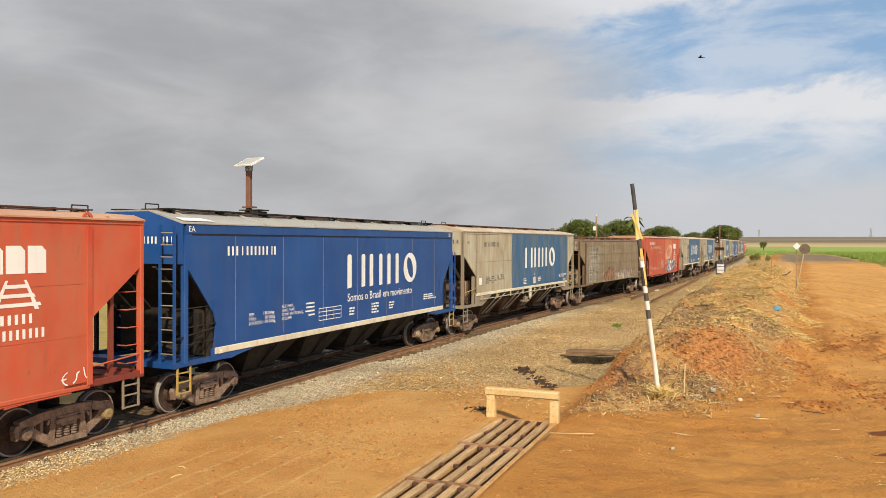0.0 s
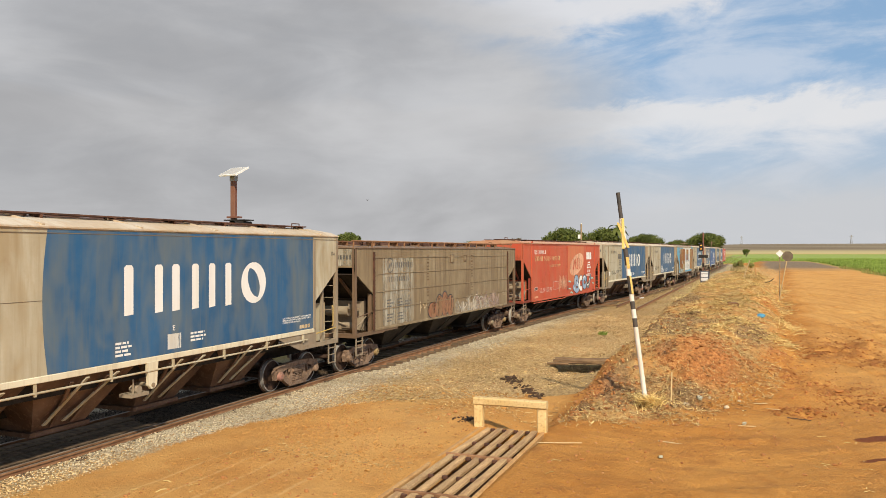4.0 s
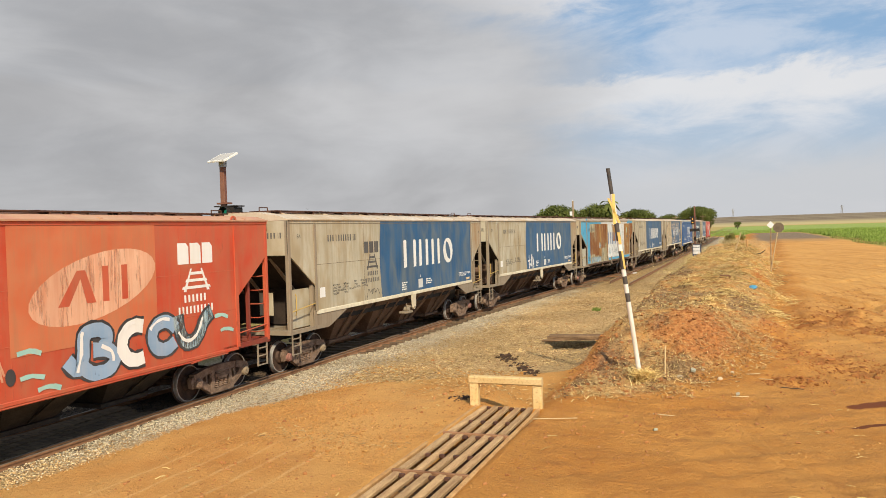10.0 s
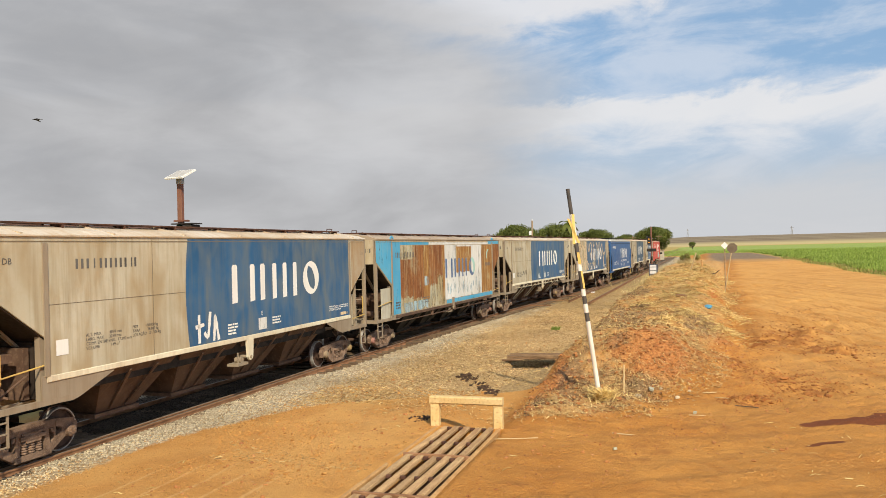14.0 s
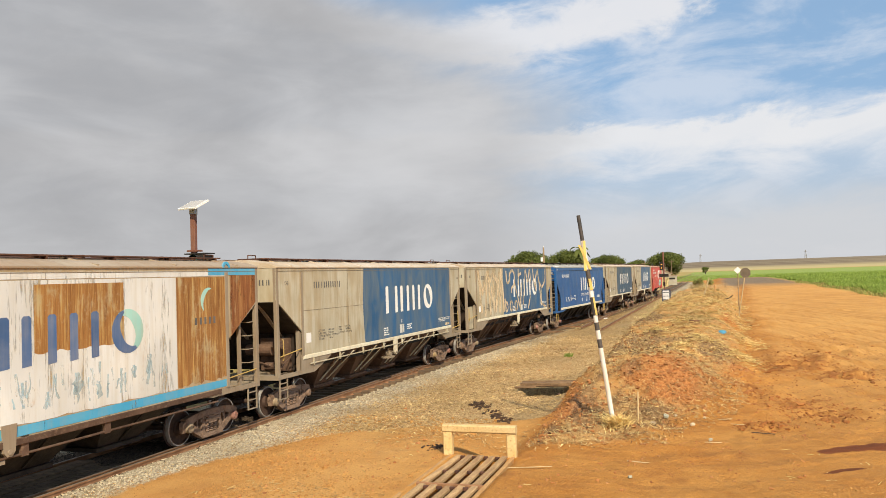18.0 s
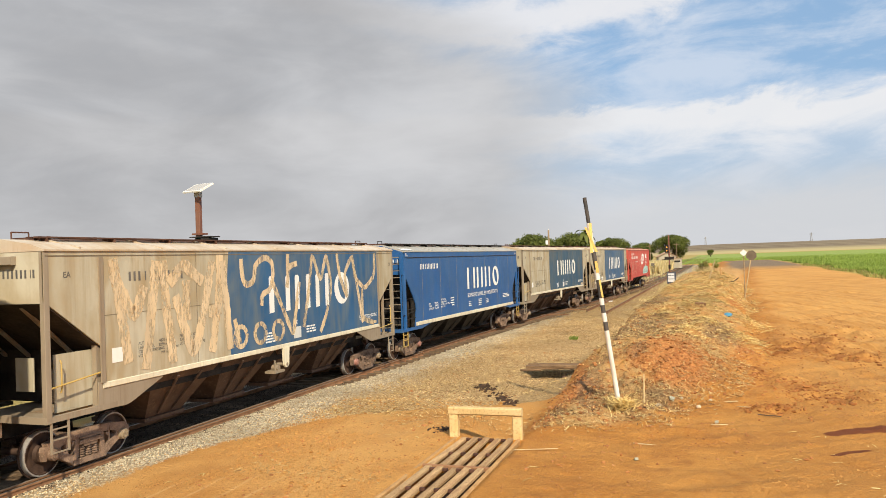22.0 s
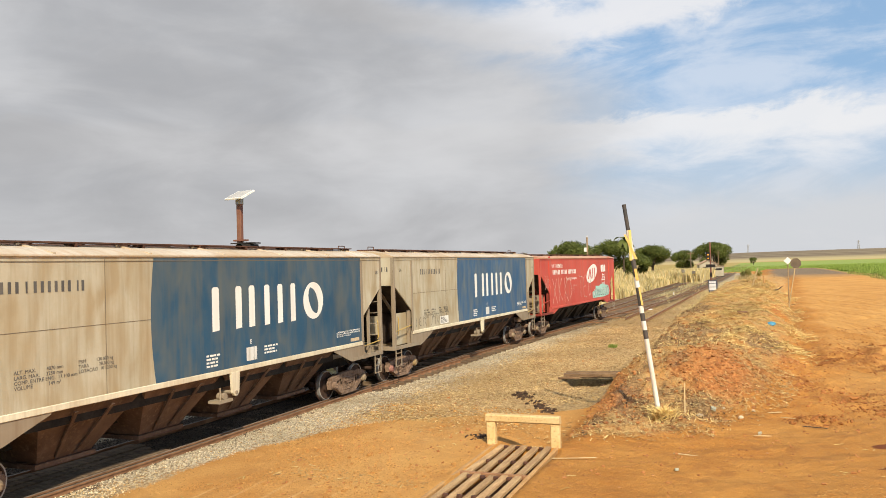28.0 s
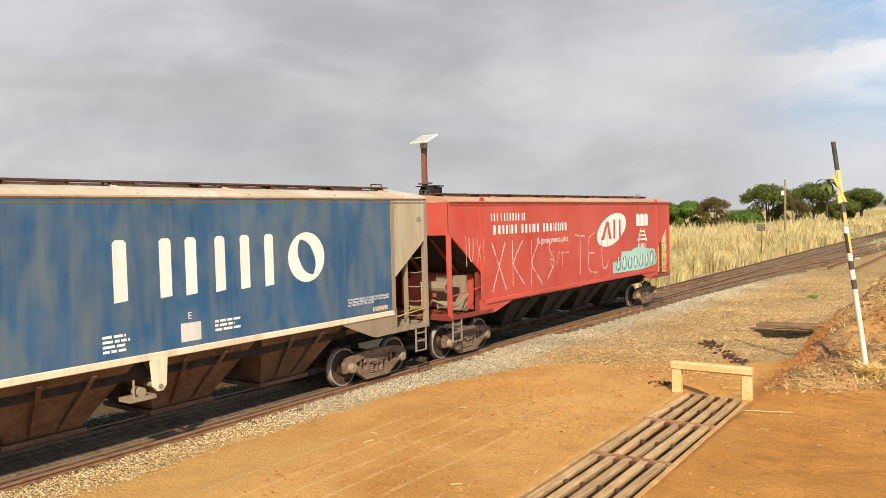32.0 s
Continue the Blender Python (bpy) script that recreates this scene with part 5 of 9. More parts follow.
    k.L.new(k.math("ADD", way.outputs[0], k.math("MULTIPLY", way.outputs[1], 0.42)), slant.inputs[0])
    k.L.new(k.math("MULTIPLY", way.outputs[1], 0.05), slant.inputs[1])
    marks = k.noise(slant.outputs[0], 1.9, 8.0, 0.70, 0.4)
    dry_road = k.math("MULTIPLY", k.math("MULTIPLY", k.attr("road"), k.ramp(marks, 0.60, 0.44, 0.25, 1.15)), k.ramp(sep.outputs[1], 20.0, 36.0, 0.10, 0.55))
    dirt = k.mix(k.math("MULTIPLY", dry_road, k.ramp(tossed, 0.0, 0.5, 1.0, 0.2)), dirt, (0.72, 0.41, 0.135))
    col = k.mix(k.ramp(edge, 0.30, 0.66), dirt, stone)
    # bed of the track: grease, brake dust and painted shade on stone and timber
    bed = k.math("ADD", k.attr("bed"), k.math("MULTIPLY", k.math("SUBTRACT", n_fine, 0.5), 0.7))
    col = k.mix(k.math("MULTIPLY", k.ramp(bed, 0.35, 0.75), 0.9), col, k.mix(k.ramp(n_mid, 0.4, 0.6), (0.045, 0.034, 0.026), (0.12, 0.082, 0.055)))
    # bank: burnt soil, dry litter
    litter_c = k.mix(k.ramp(n_fine, 0.40, 0.62), (0.38, 0.23, 0.095), (0.66, 0.46, 0.20))
    soil = k.mix(k.ramp(n_mid, 0.38, 0.58), litter_c, (0.56, 0.275, 0.085))
    red = k.mix(k.ramp(n_fine, 0.42, 0.62), (0.40, 0.135, 0.040), (0.60, 0.27, 0.085))
    soil = k.mix(k.ramp(k.attr("redsoil"), 0.25, 0.60), soil, red)
    ash = k.mix(k.ramp(n_fine, 0.44, 0.60), (0.11, 0.078, 0.055), (0.36, 0.25, 0.145))
    soil = k.mix(k.math("MULTIPLY", k.ramp(k.attr("burnt"), 0.25, 0.60), 0.65), soil, ash)
    soil = k.mix(k.math("MULTIPLY", k.ramp(grit, 0.54, 0.62), 0.7), soil, (0.09, 0.05, 0.03))
    soil = k.mix(k.math("MULTIPLY", k.ramp(grit, 0.44, 0.36), 0.5), soil, (0.74, 0.55, 0.27))
    bk = k.math("ADD", k.attr("bank"), k.math("MULTIPLY", k.math("SUBTRACT", n_mid, 0.5), 0.5))
    col = k.mix(k.ramp(bk, 0.30, 0.60), col, soil)
    # litter between the line and the bank
    lit = k.attr("litter")
    col = k.mix(k.math("MULTIPLY", k.ramp(k.math("ADD", lit, k.math("SUBTRACT", n_mid, 0.5)), 0.4, 0.8), 0.25), col, (0.50, 0.32, 0.12))
    # field
    gr = k.mix(k.ramp(n_big, 0.35, 0.65), (0.22, 0.29, 0.065), (0.30, 0.36, 0.095))
    col = k.mix(k.attr("field"), col, gr)
    # far hills: strips of ploughed and dry land
    st = k.noise(k.coord(0.0015, 0.012, 0.001, world=True), 1.0, 3.0, 0.5)
    hill = k.mix(k.ramp(st, 0.42, 0.58), (0.155, 0.115, 0.075), (0.245, 0.195, 0.125))
    stubble = k.math("MULTIPLY", k.ramp(k.attr("hill"), 0.0, 0.25), k.ramp(sep.outputs[1], 1150.0, 900.0))
    hill = k.mix(k.math("MULTIPLY", stubble, 0.8), hill, (0.50, 0.41, 0.20))
    col = k.mix(k.attr("hill"), col, hill)
    col = k.mix(k.attr("dry"), col, k.mix(k.ramp(n_mid, 0.4, 0.65), (0.42, 0.31, 0.11), (0.30, 0.24, 0.08)))
    asp = k.mix(k.ramp(n_mid, 0.4, 0.7), (0.18, 0.135, 0.09), (0.28, 0.20, 0.13))
    col = k.mix(k.attr("asphalt"), col, asp)
    mud = k.attr("wet")
    col = k.mix(k.ramp(mud, 0.35, 0.5), col, (0.19, 0.062, 0.026))
    k.L.new(col, bs.inputs["Base Color"])
    bs.inputs["Roughness"].default_value = 0.95
    bs.inputs["Specular IOR Level"].default_value = 0.15
    hgt = k.math("ADD", k.math("ADD", k.math("MULTIPLY", n_fine, 0.65), k.math("MULTIPLY", grit, 0.32)), k.math("ADD", n_mid, k.math("MULTIPLY", trm, -0.3)))
    hgt = k.math("ADD", hgt, k.math("MULTIPLY", k.math("MULTIPLY", v.outputs["Distance"], bal), -1.2))
    hgt = k.math("ADD", hgt, k.math("MULTIPLY", k.math("MULTIPLY", marks, k.attr("road")), -1.2))
    k.bump(hgt, 0.9, 0.09, bs)
    return mt


def build_ground():
    xs = np.concatenate([-geometric(30, 4200, 34)[::-1], spaced([(-30, -14, 0.5), (-14, 6, 0.11), (6, 14, 0.4), (14, 40, 1.3)]), geometric(40, 4200, 34)])
    ys = np.concatenate([-geometric(10, 1500, 24)[::-1], spaced([(-10, 5, 0.6), (5, 32, 0.11), (32, 60, 0.3), (60, 130, 1.0)]), geometric(130, 4600, 60)])
    X, Y = np.meshgrid(xs, ys)
    h, bal, bank, field, road = zones(X, Y)
    nx, ny = len(xs), len(ys)
    co = np.stack([X, Y, h], -1).reshape(-1, 3)
    i = np.arange(nx * ny).reshape(ny, nx)
    quads = np.stack([i[:-1, :-1], i[:-1, 1:], i[1:, 1:], i[1:, :-1]], -1).reshape(-1, 4)
    me = bpy.data.meshes.new("ground")
    me.from_pydata(co.tolist(), [], quads.tolist())
    litter = sstep(Y, 15.2, 19.5) * (1 - sstep(Y, 80, 160)) * sstep(X, -11.2, -9.0) * (1 - sstep(X, -4.8, -4.2)) + 0.5 * bank + 0.8 * (1 - sstep(Y, 8.5, 13.5)) * sstep(X, -12.6, -12.2) * (1 - sstep(X, -9.5, -9.0))
    hill = sstep(Y, 700, 775)
    dry = sstep(-X, 15.6, 17.0) * (1 - hill)
    asphalt = sstep(Y + 12 * fbm(X, Y, 0.12, 99), 122, 165) * (1 - sstep(Y, 250, 258)) * sstep(X + 1.2 * fbm(X, Y, 0.1, 98), 0.8, 3.2) * (1 - sstep(X, 13.5, 15))
    d = np.minimum(((X - 3.9) / 1.5) ** 2 + ((Y - 18.9 - 0.6 * (X - 3.6)) / 0.40) ** 2, ((X - 2.2) / 0.42) ** 2 + ((Y - 16.4 - 0.7 * (X - 2.2)) / 0.11) ** 2)
    wet = np.clip(1.0 - d * 0.55 + 0.8 * fbm(X, Y, 1.5, 71), 0, 1) * (d < 3)
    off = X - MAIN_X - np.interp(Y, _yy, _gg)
    # dark band shifted to the far side to paint in the train's shade
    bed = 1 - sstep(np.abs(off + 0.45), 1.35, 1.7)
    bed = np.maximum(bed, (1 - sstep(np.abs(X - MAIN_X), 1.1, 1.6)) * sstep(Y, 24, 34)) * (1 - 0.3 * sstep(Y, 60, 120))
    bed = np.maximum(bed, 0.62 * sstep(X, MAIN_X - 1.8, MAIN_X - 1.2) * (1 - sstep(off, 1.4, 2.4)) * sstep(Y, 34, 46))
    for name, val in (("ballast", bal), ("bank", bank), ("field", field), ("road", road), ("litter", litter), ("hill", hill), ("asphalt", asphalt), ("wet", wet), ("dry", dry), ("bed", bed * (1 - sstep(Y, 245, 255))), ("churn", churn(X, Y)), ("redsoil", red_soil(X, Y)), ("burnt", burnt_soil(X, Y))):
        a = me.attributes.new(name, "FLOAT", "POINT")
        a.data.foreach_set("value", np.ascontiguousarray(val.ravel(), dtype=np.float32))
    me.materials.append(ground_material())
    for p in me.polygons:
        p.use_smooth = True
    g = new("ground", me)
    tagged(g, "orange dirt with pale ballast, burnt bank and green field", "ground", kind="structure")


build_ground()

# ---- permanent way ----


def rail_prism(centre, y0, y1, step, off, s, head):
    """One rail along centre(y): foot, web and head; head: the worn top."""
    prof = [(-0.065, -0.155), (0.065, -0.155), (0.065, -0.142), (0.012, -0.125), (0.012, -0.045), (0.035, -0.035), (0.035, -0.004), (-0.035, -0.004), (-0.035, -0.035), (-0.012, -0.045), (-0.012, -0.125), (-0.065, -0.142)]
    ys = np.arange(y0, y1 + step * 0.5, step)
    n = len(prof)
    pts, fs = [], []
    for j, y in enumerate(ys):
        cx = centre(y) + off
        pts += [(cx + px, y, pz) for px, pz in prof]
        if j:
            for i in range(n):
                q = (i + 1) % n
                fs.append(((j - 1) * n + i, (j - 1) * n + q, j * n + q, j * n + i))
    s.add(pts, fs)
    pts, fs = [], []
    for j, y in enumerate(ys):
        cx = centre(y) + off
        pts += [(cx - 0.03, y, -0.0035), (cx - 0.026, y, 0.0), (cx + 0.026, y, 0.0), (cx + 0.03, y, -0.0035)]
        if j:
            a, b = (j - 1) * 4, j * 4
            fs += [(a + i, a + i + 1, b + i + 1, b + i) for i in range(3)]
    head.add(pts, fs)


GAUGE = 0.835
CROSSING_END = 13.9


def loop_x(y):
    return MAIN_X + 5.07


def build_track():
    tr = tagged(new("railway_track"), "rusty broad-gauge railway track on dark sleepers with turnout", "railway track", kind="structure")
    lines = [(track_x, -300, 620, GAUGE), (track_x, -300, 620, -GAUGE), (lambda y: MAIN_X, 26, 700, GAUGE), (lambda y: MAIN_X, 26, 700, -GAUGE), (loop_x, 54, 120, GAUGE), (loop_x, 56, 120, -GAUGE)]
    lines.append((lambda y: track_x(y) + 0.006, 2, 31, GAUGE + 0.20))
    for c, a, b, off in lines:
        s, hd = Shape(), Shape()
        rail_prism(c, a, b, 1.0, off, s, hd)
        r = part("rail", s, tr, mat=M_RUSTRAIL)
        part("rail_head", hd, r, "worn brownish running surface", mat=M_RAILTOP)
    s = Shape()
    s.box(-1.35, 1.35, -0.12, 0.12, -0.32, -0.119, 0.015)
    sl = s.mesh("sleeper", M_SLEEPER)
    rnd = random.Random(5)
    for i in range(170):
        y = 1.0 + i * 0.6
        part("sleeper", sl, tr, at=pose(track_x(y), y, rnd.uniform(-0.008, 0.008), 0, 0, rnd.uniform(-1.5, 1.5)))
    for i in range(120):
        y = 30.0 + i * 0.7
        if track_x(y) - MAIN_X > 1.0:
            part("sleeper", sl, tr, at=pose(MAIN_X, y, 0.004, 0, 0, rnd.uniform(-1, 1)))
    # fishplates and fastenings of the nearest stretch
    s = Shape()
    for i in range(70):
        y = 1.0 + i * 0.6
        for off in (-GAUGE, GAUGE):
            for d in (-0.1, 0.1):
                x = track_x(y) + off + d
                s.box(x - 0.035, x + 0.035, y - 0.04, y + 0.04, -0.155, -0.125)
    part("rail_clip", s, tr, mat=M_RUSTRAIL)["kind"] = "stuff"
    # timbers laid between the rails where the dirt road crosses
    rb = random.Random(44)
    for j in range(5):
        x0 = -0.70 + j * 0.285
        y0 = 1.0
        while y0 < CROSSING_END - 0.5:
            y1 = min(y0 + rb.uniform(3.2, 4.4), CROSSING_END + rb.uniform(-0.25, 0.25))
            s = Shape()
            s.box(MAIN_X + x0, MAIN_X + x0 + 0.235, y0, y1 - 0.02, -0.17, -0.015 - rb.uniform(0, 0.02), 0.012)
            part("crossing_timber", s, tr, mat=M_SLEEPER)
            y0 = y1
    # point machine rods and white markers at the turnout
    s = Shape()
    for y in (52.0, 57.0, 62.0):
        s.box(track_x(y) - 1.6, track_x(y) + 2.3, y - 0.04, y + 0.04, -0.10, -0.04)
    part("point_rod", s, tr, mat=M_RUSTRAIL)


build_track()

# ---- things beside the line ----
M_STRAW = island_mat("dry_straw", [(0.40, 0.26, 0.085), (0.70, 0.51, 0.19), (0.82, 0.64, 0.28), (0.55, 0.37, 0.13)], 0.8, 0.2)
M_TWIG = island_mat("brown_litter", [(0.06, 0.042, 0.03), (0.36, 0.22, 0.09), (0.66, 0.46, 0.185), (0.52, 0.33, 0.125), (0.82, 0.65, 0.31), (0.16, 0.11, 0.065), (0.76, 0.56, 0.24)], 0.9)
M_STONE = island_mat("ballast_stones", [(0.24, 0.19, 0.12), (0.59, 0.49, 0.335), (0.71, 0.615, 0.44), (0.42, 0.35, 0.235), (0.62, 0.54, 0.38)], 0.9)
# stones dark with grease and with the shade under the train
M_OILSHADE = island_mat("greasy_ballast", [(0.03, 0.024, 0.02), (0.07, 0.052, 0.04), (0.13, 0.09, 0.06), (0.05, 0.038, 0.03)], 0.8)
M_CLOD = island_mat("red_clods", [(0.30, 0.12, 0.045), (0.45, 0.20, 0.07), (0.38, 0.16, 0.055), (0.50, 0.25, 0.10)], 0.95)
M_GRASS = island_mat("tall_dry_grass", [(0.50, 0.38, 0.16), (0.80, 0.66, 0.36), (0.72, 0.57, 0.27), (0.44, 0.38, 0.14), (0.86, 0.75, 0.46), (0.62, 0.47, 0.20)], 0.8, 0.3)
M_CANE = island_mat("green_cane", [(0.26, 0.36, 0.065), (0.33, 0.42, 0.085), (0.40, 0.48, 0.125), (0.30, 0.39, 0.075)], 0.7, 0.5)
M_EDGE = island_mat("field_edge_blades", [(0.24, 0.30, 0.07), (0.42, 0.34, 0.13), (0.30, 0.36, 0.09), (0.50, 0.36, 0.14)], 0.8, 0.3)
M_LEAF = island_mat("dark_leaves", [(0.075, 0.095, 0.020), (0.115, 0.145, 0.030), (0.18, 0.20, 0.05), (0.09, 0.115, 0.024)], 0.6, 0.25)
M_LEAFB = island_mat("yellow_green_leaves", [(0.07, 0.12, 0.02), (0.12, 0.20, 0.03), (0.16, 0.23, 0.04)], 0.6, 0.2)
M_LEAFR = island_mat("reddish_leaves", [(0.10, 0.065, 0.025), (0.16, 0.10, 0.04), (0.12, 0.12, 0.03)], 0.7, 0.2)
M_DRY = island_mat("dry_stalk_litter", [(0.15, 0.085, 0.04), (0.46, 0.29, 0.11), (0.74, 0.54, 0.24), (0.30, 0.17, 0.07), (0.62, 0.42, 0.17)], 0.85)
M_PALEWOOD = rough_mat("pale_bare_wood", (0.52, 0.38, 0.20), (0.66, 0.50, 0.28), 5.0, 0.8, 0.0, 0.2, 0.004, stretch=(6, 6, 0.8))
M_CULV = rough_mat("dark_weathered_timber", (0.13, 0.076, 0.040), (0.29, 0.18, 0.095), 3.0, 0.9, 0.0, 0.4, 0.01, (0.04, 0.027, 0.018), stretch=(0.8, 6, 6))
M_SLAT = rough_mat("sun_bleached_brown_slat", (0.33, 0.195, 0.095), (0.54, 0.36, 0.18), 2.0, 0.9, 0.0, 0.35, 0.01, (0.20, 0.11, 0.055), stretch=(6, 0.8, 6))
# silt darkened so the gaps between the slats read as shaded
M_SILT = rough_mat("shaded_drain_silt", (0.10, 0.05, 0.025), (0.24, 0.13, 0.05), 2.0, 0.95, 0.0, 0.5, 0.02)
M_GRIT = island_mat("orange_grit", [(0.42, 0.20, 0.055), (0.50, 0.265, 0.08), (0.33, 0.15, 0.042)], 0.95)
M_CLODD = island_mat("dark_clods", [(0.26, 0.10, 0.03), (0.38, 0.155, 0.045), (0.31, 0.12, 0.04)], 0.95)
M_TANST = island_mat("tan_gravel", [(0.30, 0.18, 0.085), (0.60, 0.43, 0.215), (0.74, 0.565, 0.31), (0.47, 0.29, 0.125), (0.17, 0.10, 0.055), (0.64, 0.45, 0.22)], 0.9)
M_BURNT = island_mat("burnt_twigs", [(0.06, 0.035, 0.024), (0.14, 0.07, 0.035), (0.28, 0.12, 0.05), (0.09, 0.05, 0.03)], 0.9)
M_CLINK = island_mat("burnt_clinker", [(0.05, 0.03, 0.02), (0.10, 0.055, 0.03), (0.03, 0.02, 0.015)], 0.9)
M_BARK = rough_mat("bark", (0.07, 0.05, 0.035), (0.14, 0.10, 0.07), 3.0, 0.9, 0.0, 0.5, 0.03)
M_POLEW = paint("pole_white", (0.66, 0.64, 0.58), dirt=(0.35, 0.22, 0.12), amount=0.45, rust_amount=0.1, gain=1.18)
M_POLEB = paint("pole_black", (0.025, 0.024, 0.024), dirt=(0.18, 0.11, 0.06), amount=0.4, rust_amount=0.1, gain=1.18)
M_POLEY = paint("pole_yellow", (0.66, 0.43, 0.12), dirt=(0.40, 0.22, 0.08), amount=0.4, rust_amount=0.2, gain=1.18)
M_REDPOST = paint("brown_red_post", (0.16, 0.055, 0.035), dirt=(0.22, 0.12, 0.07), amount=0.5)
M_METAL = rough_mat("dull_metal", (0.30, 0.29, 0.27), (0.42, 0.40, 0.37), 4.0, 0.5, 0.6, 0.1, 0.005)
M_CELL = rough_mat("solar_cells", (0.34, 0.33, 0.31), (0.44, 0.42, 0.39), 4.0, 0.25, 0.0, 0.05, 0.003)
M_SIGNBACK = rough_mat("dark_grey_brown_sign_back", (0.11, 0.085, 0.06), (0.18, 0.14, 0.10), 3.0, 0.7, 0.1, 0.1, 0.005)
M_WALLP = rough_mat("pale_plaster", (0.46, 0.41, 0.31), (0.56, 0.50, 0.39), 1.0, 0.9, 0.0, 0.1, 0.01)
M_TILE = rough_mat("old_roof_tiles", (0.34, 0.22, 0.14), (0.46, 0.33, 0.22), 2.0, 0.9, 0.0, 0.3, 0.03)
M_BLUEBAG = rough_mat("blue_plastic", (0.05, 0.20, 0.34), (0.10, 0.32, 0.46), 9.0, 0.4, 0.0, 0.6, 0.05)
M_BOARD = paint("pale_board", (0.60, 0.61, 0.62), amount=0.2, rust_amount=0.05, gain=1.18)
M_BOARDB = paint("blue_grey_board_frame", (0.05, 0.06, 0.09), amount=0.2, rust_amount=0.05)


def drain():
    """Slatted cover of the road drain, with its kerb beams and cross bearers."""
    d = tagged(new("drain_grate"), "dusty timber drain grate set flush in the dirt road", "drain cover")
    d.matrix_basis = pose(-4.82, 11.6, 0.0, 0, 0, 1.2)
    slat = Shape().box(-0.07, 0.07, -1.14, 1.14, -0.05, 0.02, 0.012).mesh("slat", M_SLAT)
    bearer = Shape().box(-0.66, 0.66, -0.035, 0.035, -0.06, 0.03, 0.012).mesh("bearer", M_RUSTRAIL)
    rnd = random.Random(9)
    for j in range(4):
        yc = 3.45 - j * 2.42
        for i, x in enumerate((-0.53, -0.27, -0.01, 0.25, 0.50)):
            part("slat", slat, d, at=pose(x + rnd.uniform(-0.015, 0.015), yc, rnd.uniform(-0.012, 0.012), rnd.uniform(-0.4, 0.4), rnd.uniform(-3, 3), rnd.uniform(-0.5, 0.5)))
        part("bearer", bearer, d, at=pose(0, yc - 1.21, 0.0, 0, 0, rnd.uniform(-1, 1)))
    lug = Shape().box(-0.045, 0.045, -0.03, 0.03, -0.03, 0.030, 0.008).mesh("lug", M_RUSTY)
    for j in range(4):
        for x in (-0.40, -0.14, 0.12, 0.38):
            part("lug", lug, d, at=pose(x, 4.45 - j * 2.42, 0.0))
            part("lug", lug, d, at=pose(x, 3.2 - j * 2.42, 0.0))
    # pit floor with the shade under the slats in its colour
    part("pit", Shape().box(-0.68, 0.68, -6.0, 4.60, -0.75, -0.40), d, "silted pit under the slats, coloured dark for shade", mat=M_SILT)
    for x in (-0.72, 0.69):
        part("kerb_beam", Shape().box(x - 0.045, x + 0.045, -6.0, 4.62, -0.45, 0.018, 0.015), d, "dusty kerb beam", mat=M_BEAM)


def guard_frame():
    g = tagged(new("guard_frame"), "cream-painted concrete guard frame over a ditch", "guard rail")
    g.matrix_basis = pose(-4.98, 16.25, 0.0, 0, 0, 1.5)
    part("post", Shape().box(-0.82, -0.62, -0.09, 0.09, -0.25, 0.50, 0.02), g, mat=M_POSTC)
    part("post", Shape().box(0.62, 0.82, -0.09, 0.09, -0.25, 0.49, 0.02), g, mat=M_POSTC)
    part("beam", Shape().box(-0.83, 0.83, -0.10, 0.10, 0.501, 0.665, 0.025), g, mat=M_POSTC)


def striped_pole():
    """Leaning crossing post: bands of paint, folded yellow boards near its top."""
    base, top = Vector((-2.52, 19.75, 0.15)), Vector((-3.18, 19.65, 5.40))
    ax = top - base
    p = tagged(new("striped_pole"), "leaning black and white crossing post with yellow boards", "crossing post")
    bands = [(0.0, 0.355, M_POLEW), (0.355, 0.397, M_POLEB), (0.397, 0.440, M_POLEW), (0.440, 0.478, M_POLEB), (0.478, 0.512, M_POLEW), (0.512, 0.60, M_POLEB), (0.60, 0.65, M_POLEW), (0.65, 0.735, M_POLEB), (0.735, 0.875, M_POLEW), (0.875, 1.0, M_POLEB)]
    for a, b, mt in bands:
        r = 0.058 if a < 0.8 else 0.05
        part("pole_band", Shape().cyl(base + ax * a, base + ax * b, r, 14).mesh("pole_band", mt, True), p)
    side = Vector((1, 0.1, 0))
    for a, b, o0, o1, w in ((0.735, 0.855, 0.09, -0.09, 0.03), (0.73, 0.875, -0.04, 0.05, 0.034), (0.515, 0.60, 0.05, 0.045, 0.024), (0.635, 0.69, 0.03, 0.03, 0.036)):
        q0, q1 = base + ax * a + side * o0, base + ax * b + side * o1
        f = Vector((0, -0.075, 0))
        part("sign_board", Shape().plate(q0 + f - side * w, q0 + f + side * w, q1 + f + side * w * 0.9, q1 + f - side * w * 0.9, -0.03), p, "folded yellow crossing board", mat=M_POLEY)
    b = tagged(new("marker_stone"), "rusty brown marker stub in the bank", "marker post")
    b.matrix_basis = pose(-2.98, 21.6, 0.35, 0, 3, 10)
    part("stub", Shape().box(-0.11, 0.11, -0.05, 0.05, -0.3, 0.42, 0.02), b, mat=M_RUSTRAIL)


def stake(name, x, y, h, r, mat, lab, lean=(0, 0), z0=None):
    z = ground_z(x, y) if z0 is None else z0
    s = Shape().cyl((0, 0, -0.15), (lean[0], lean[1], h), r, 8, r * 0.8)
    thing(name, s, lab, name.replace("_", " "), at=pose(x, y, z), mat=mat)


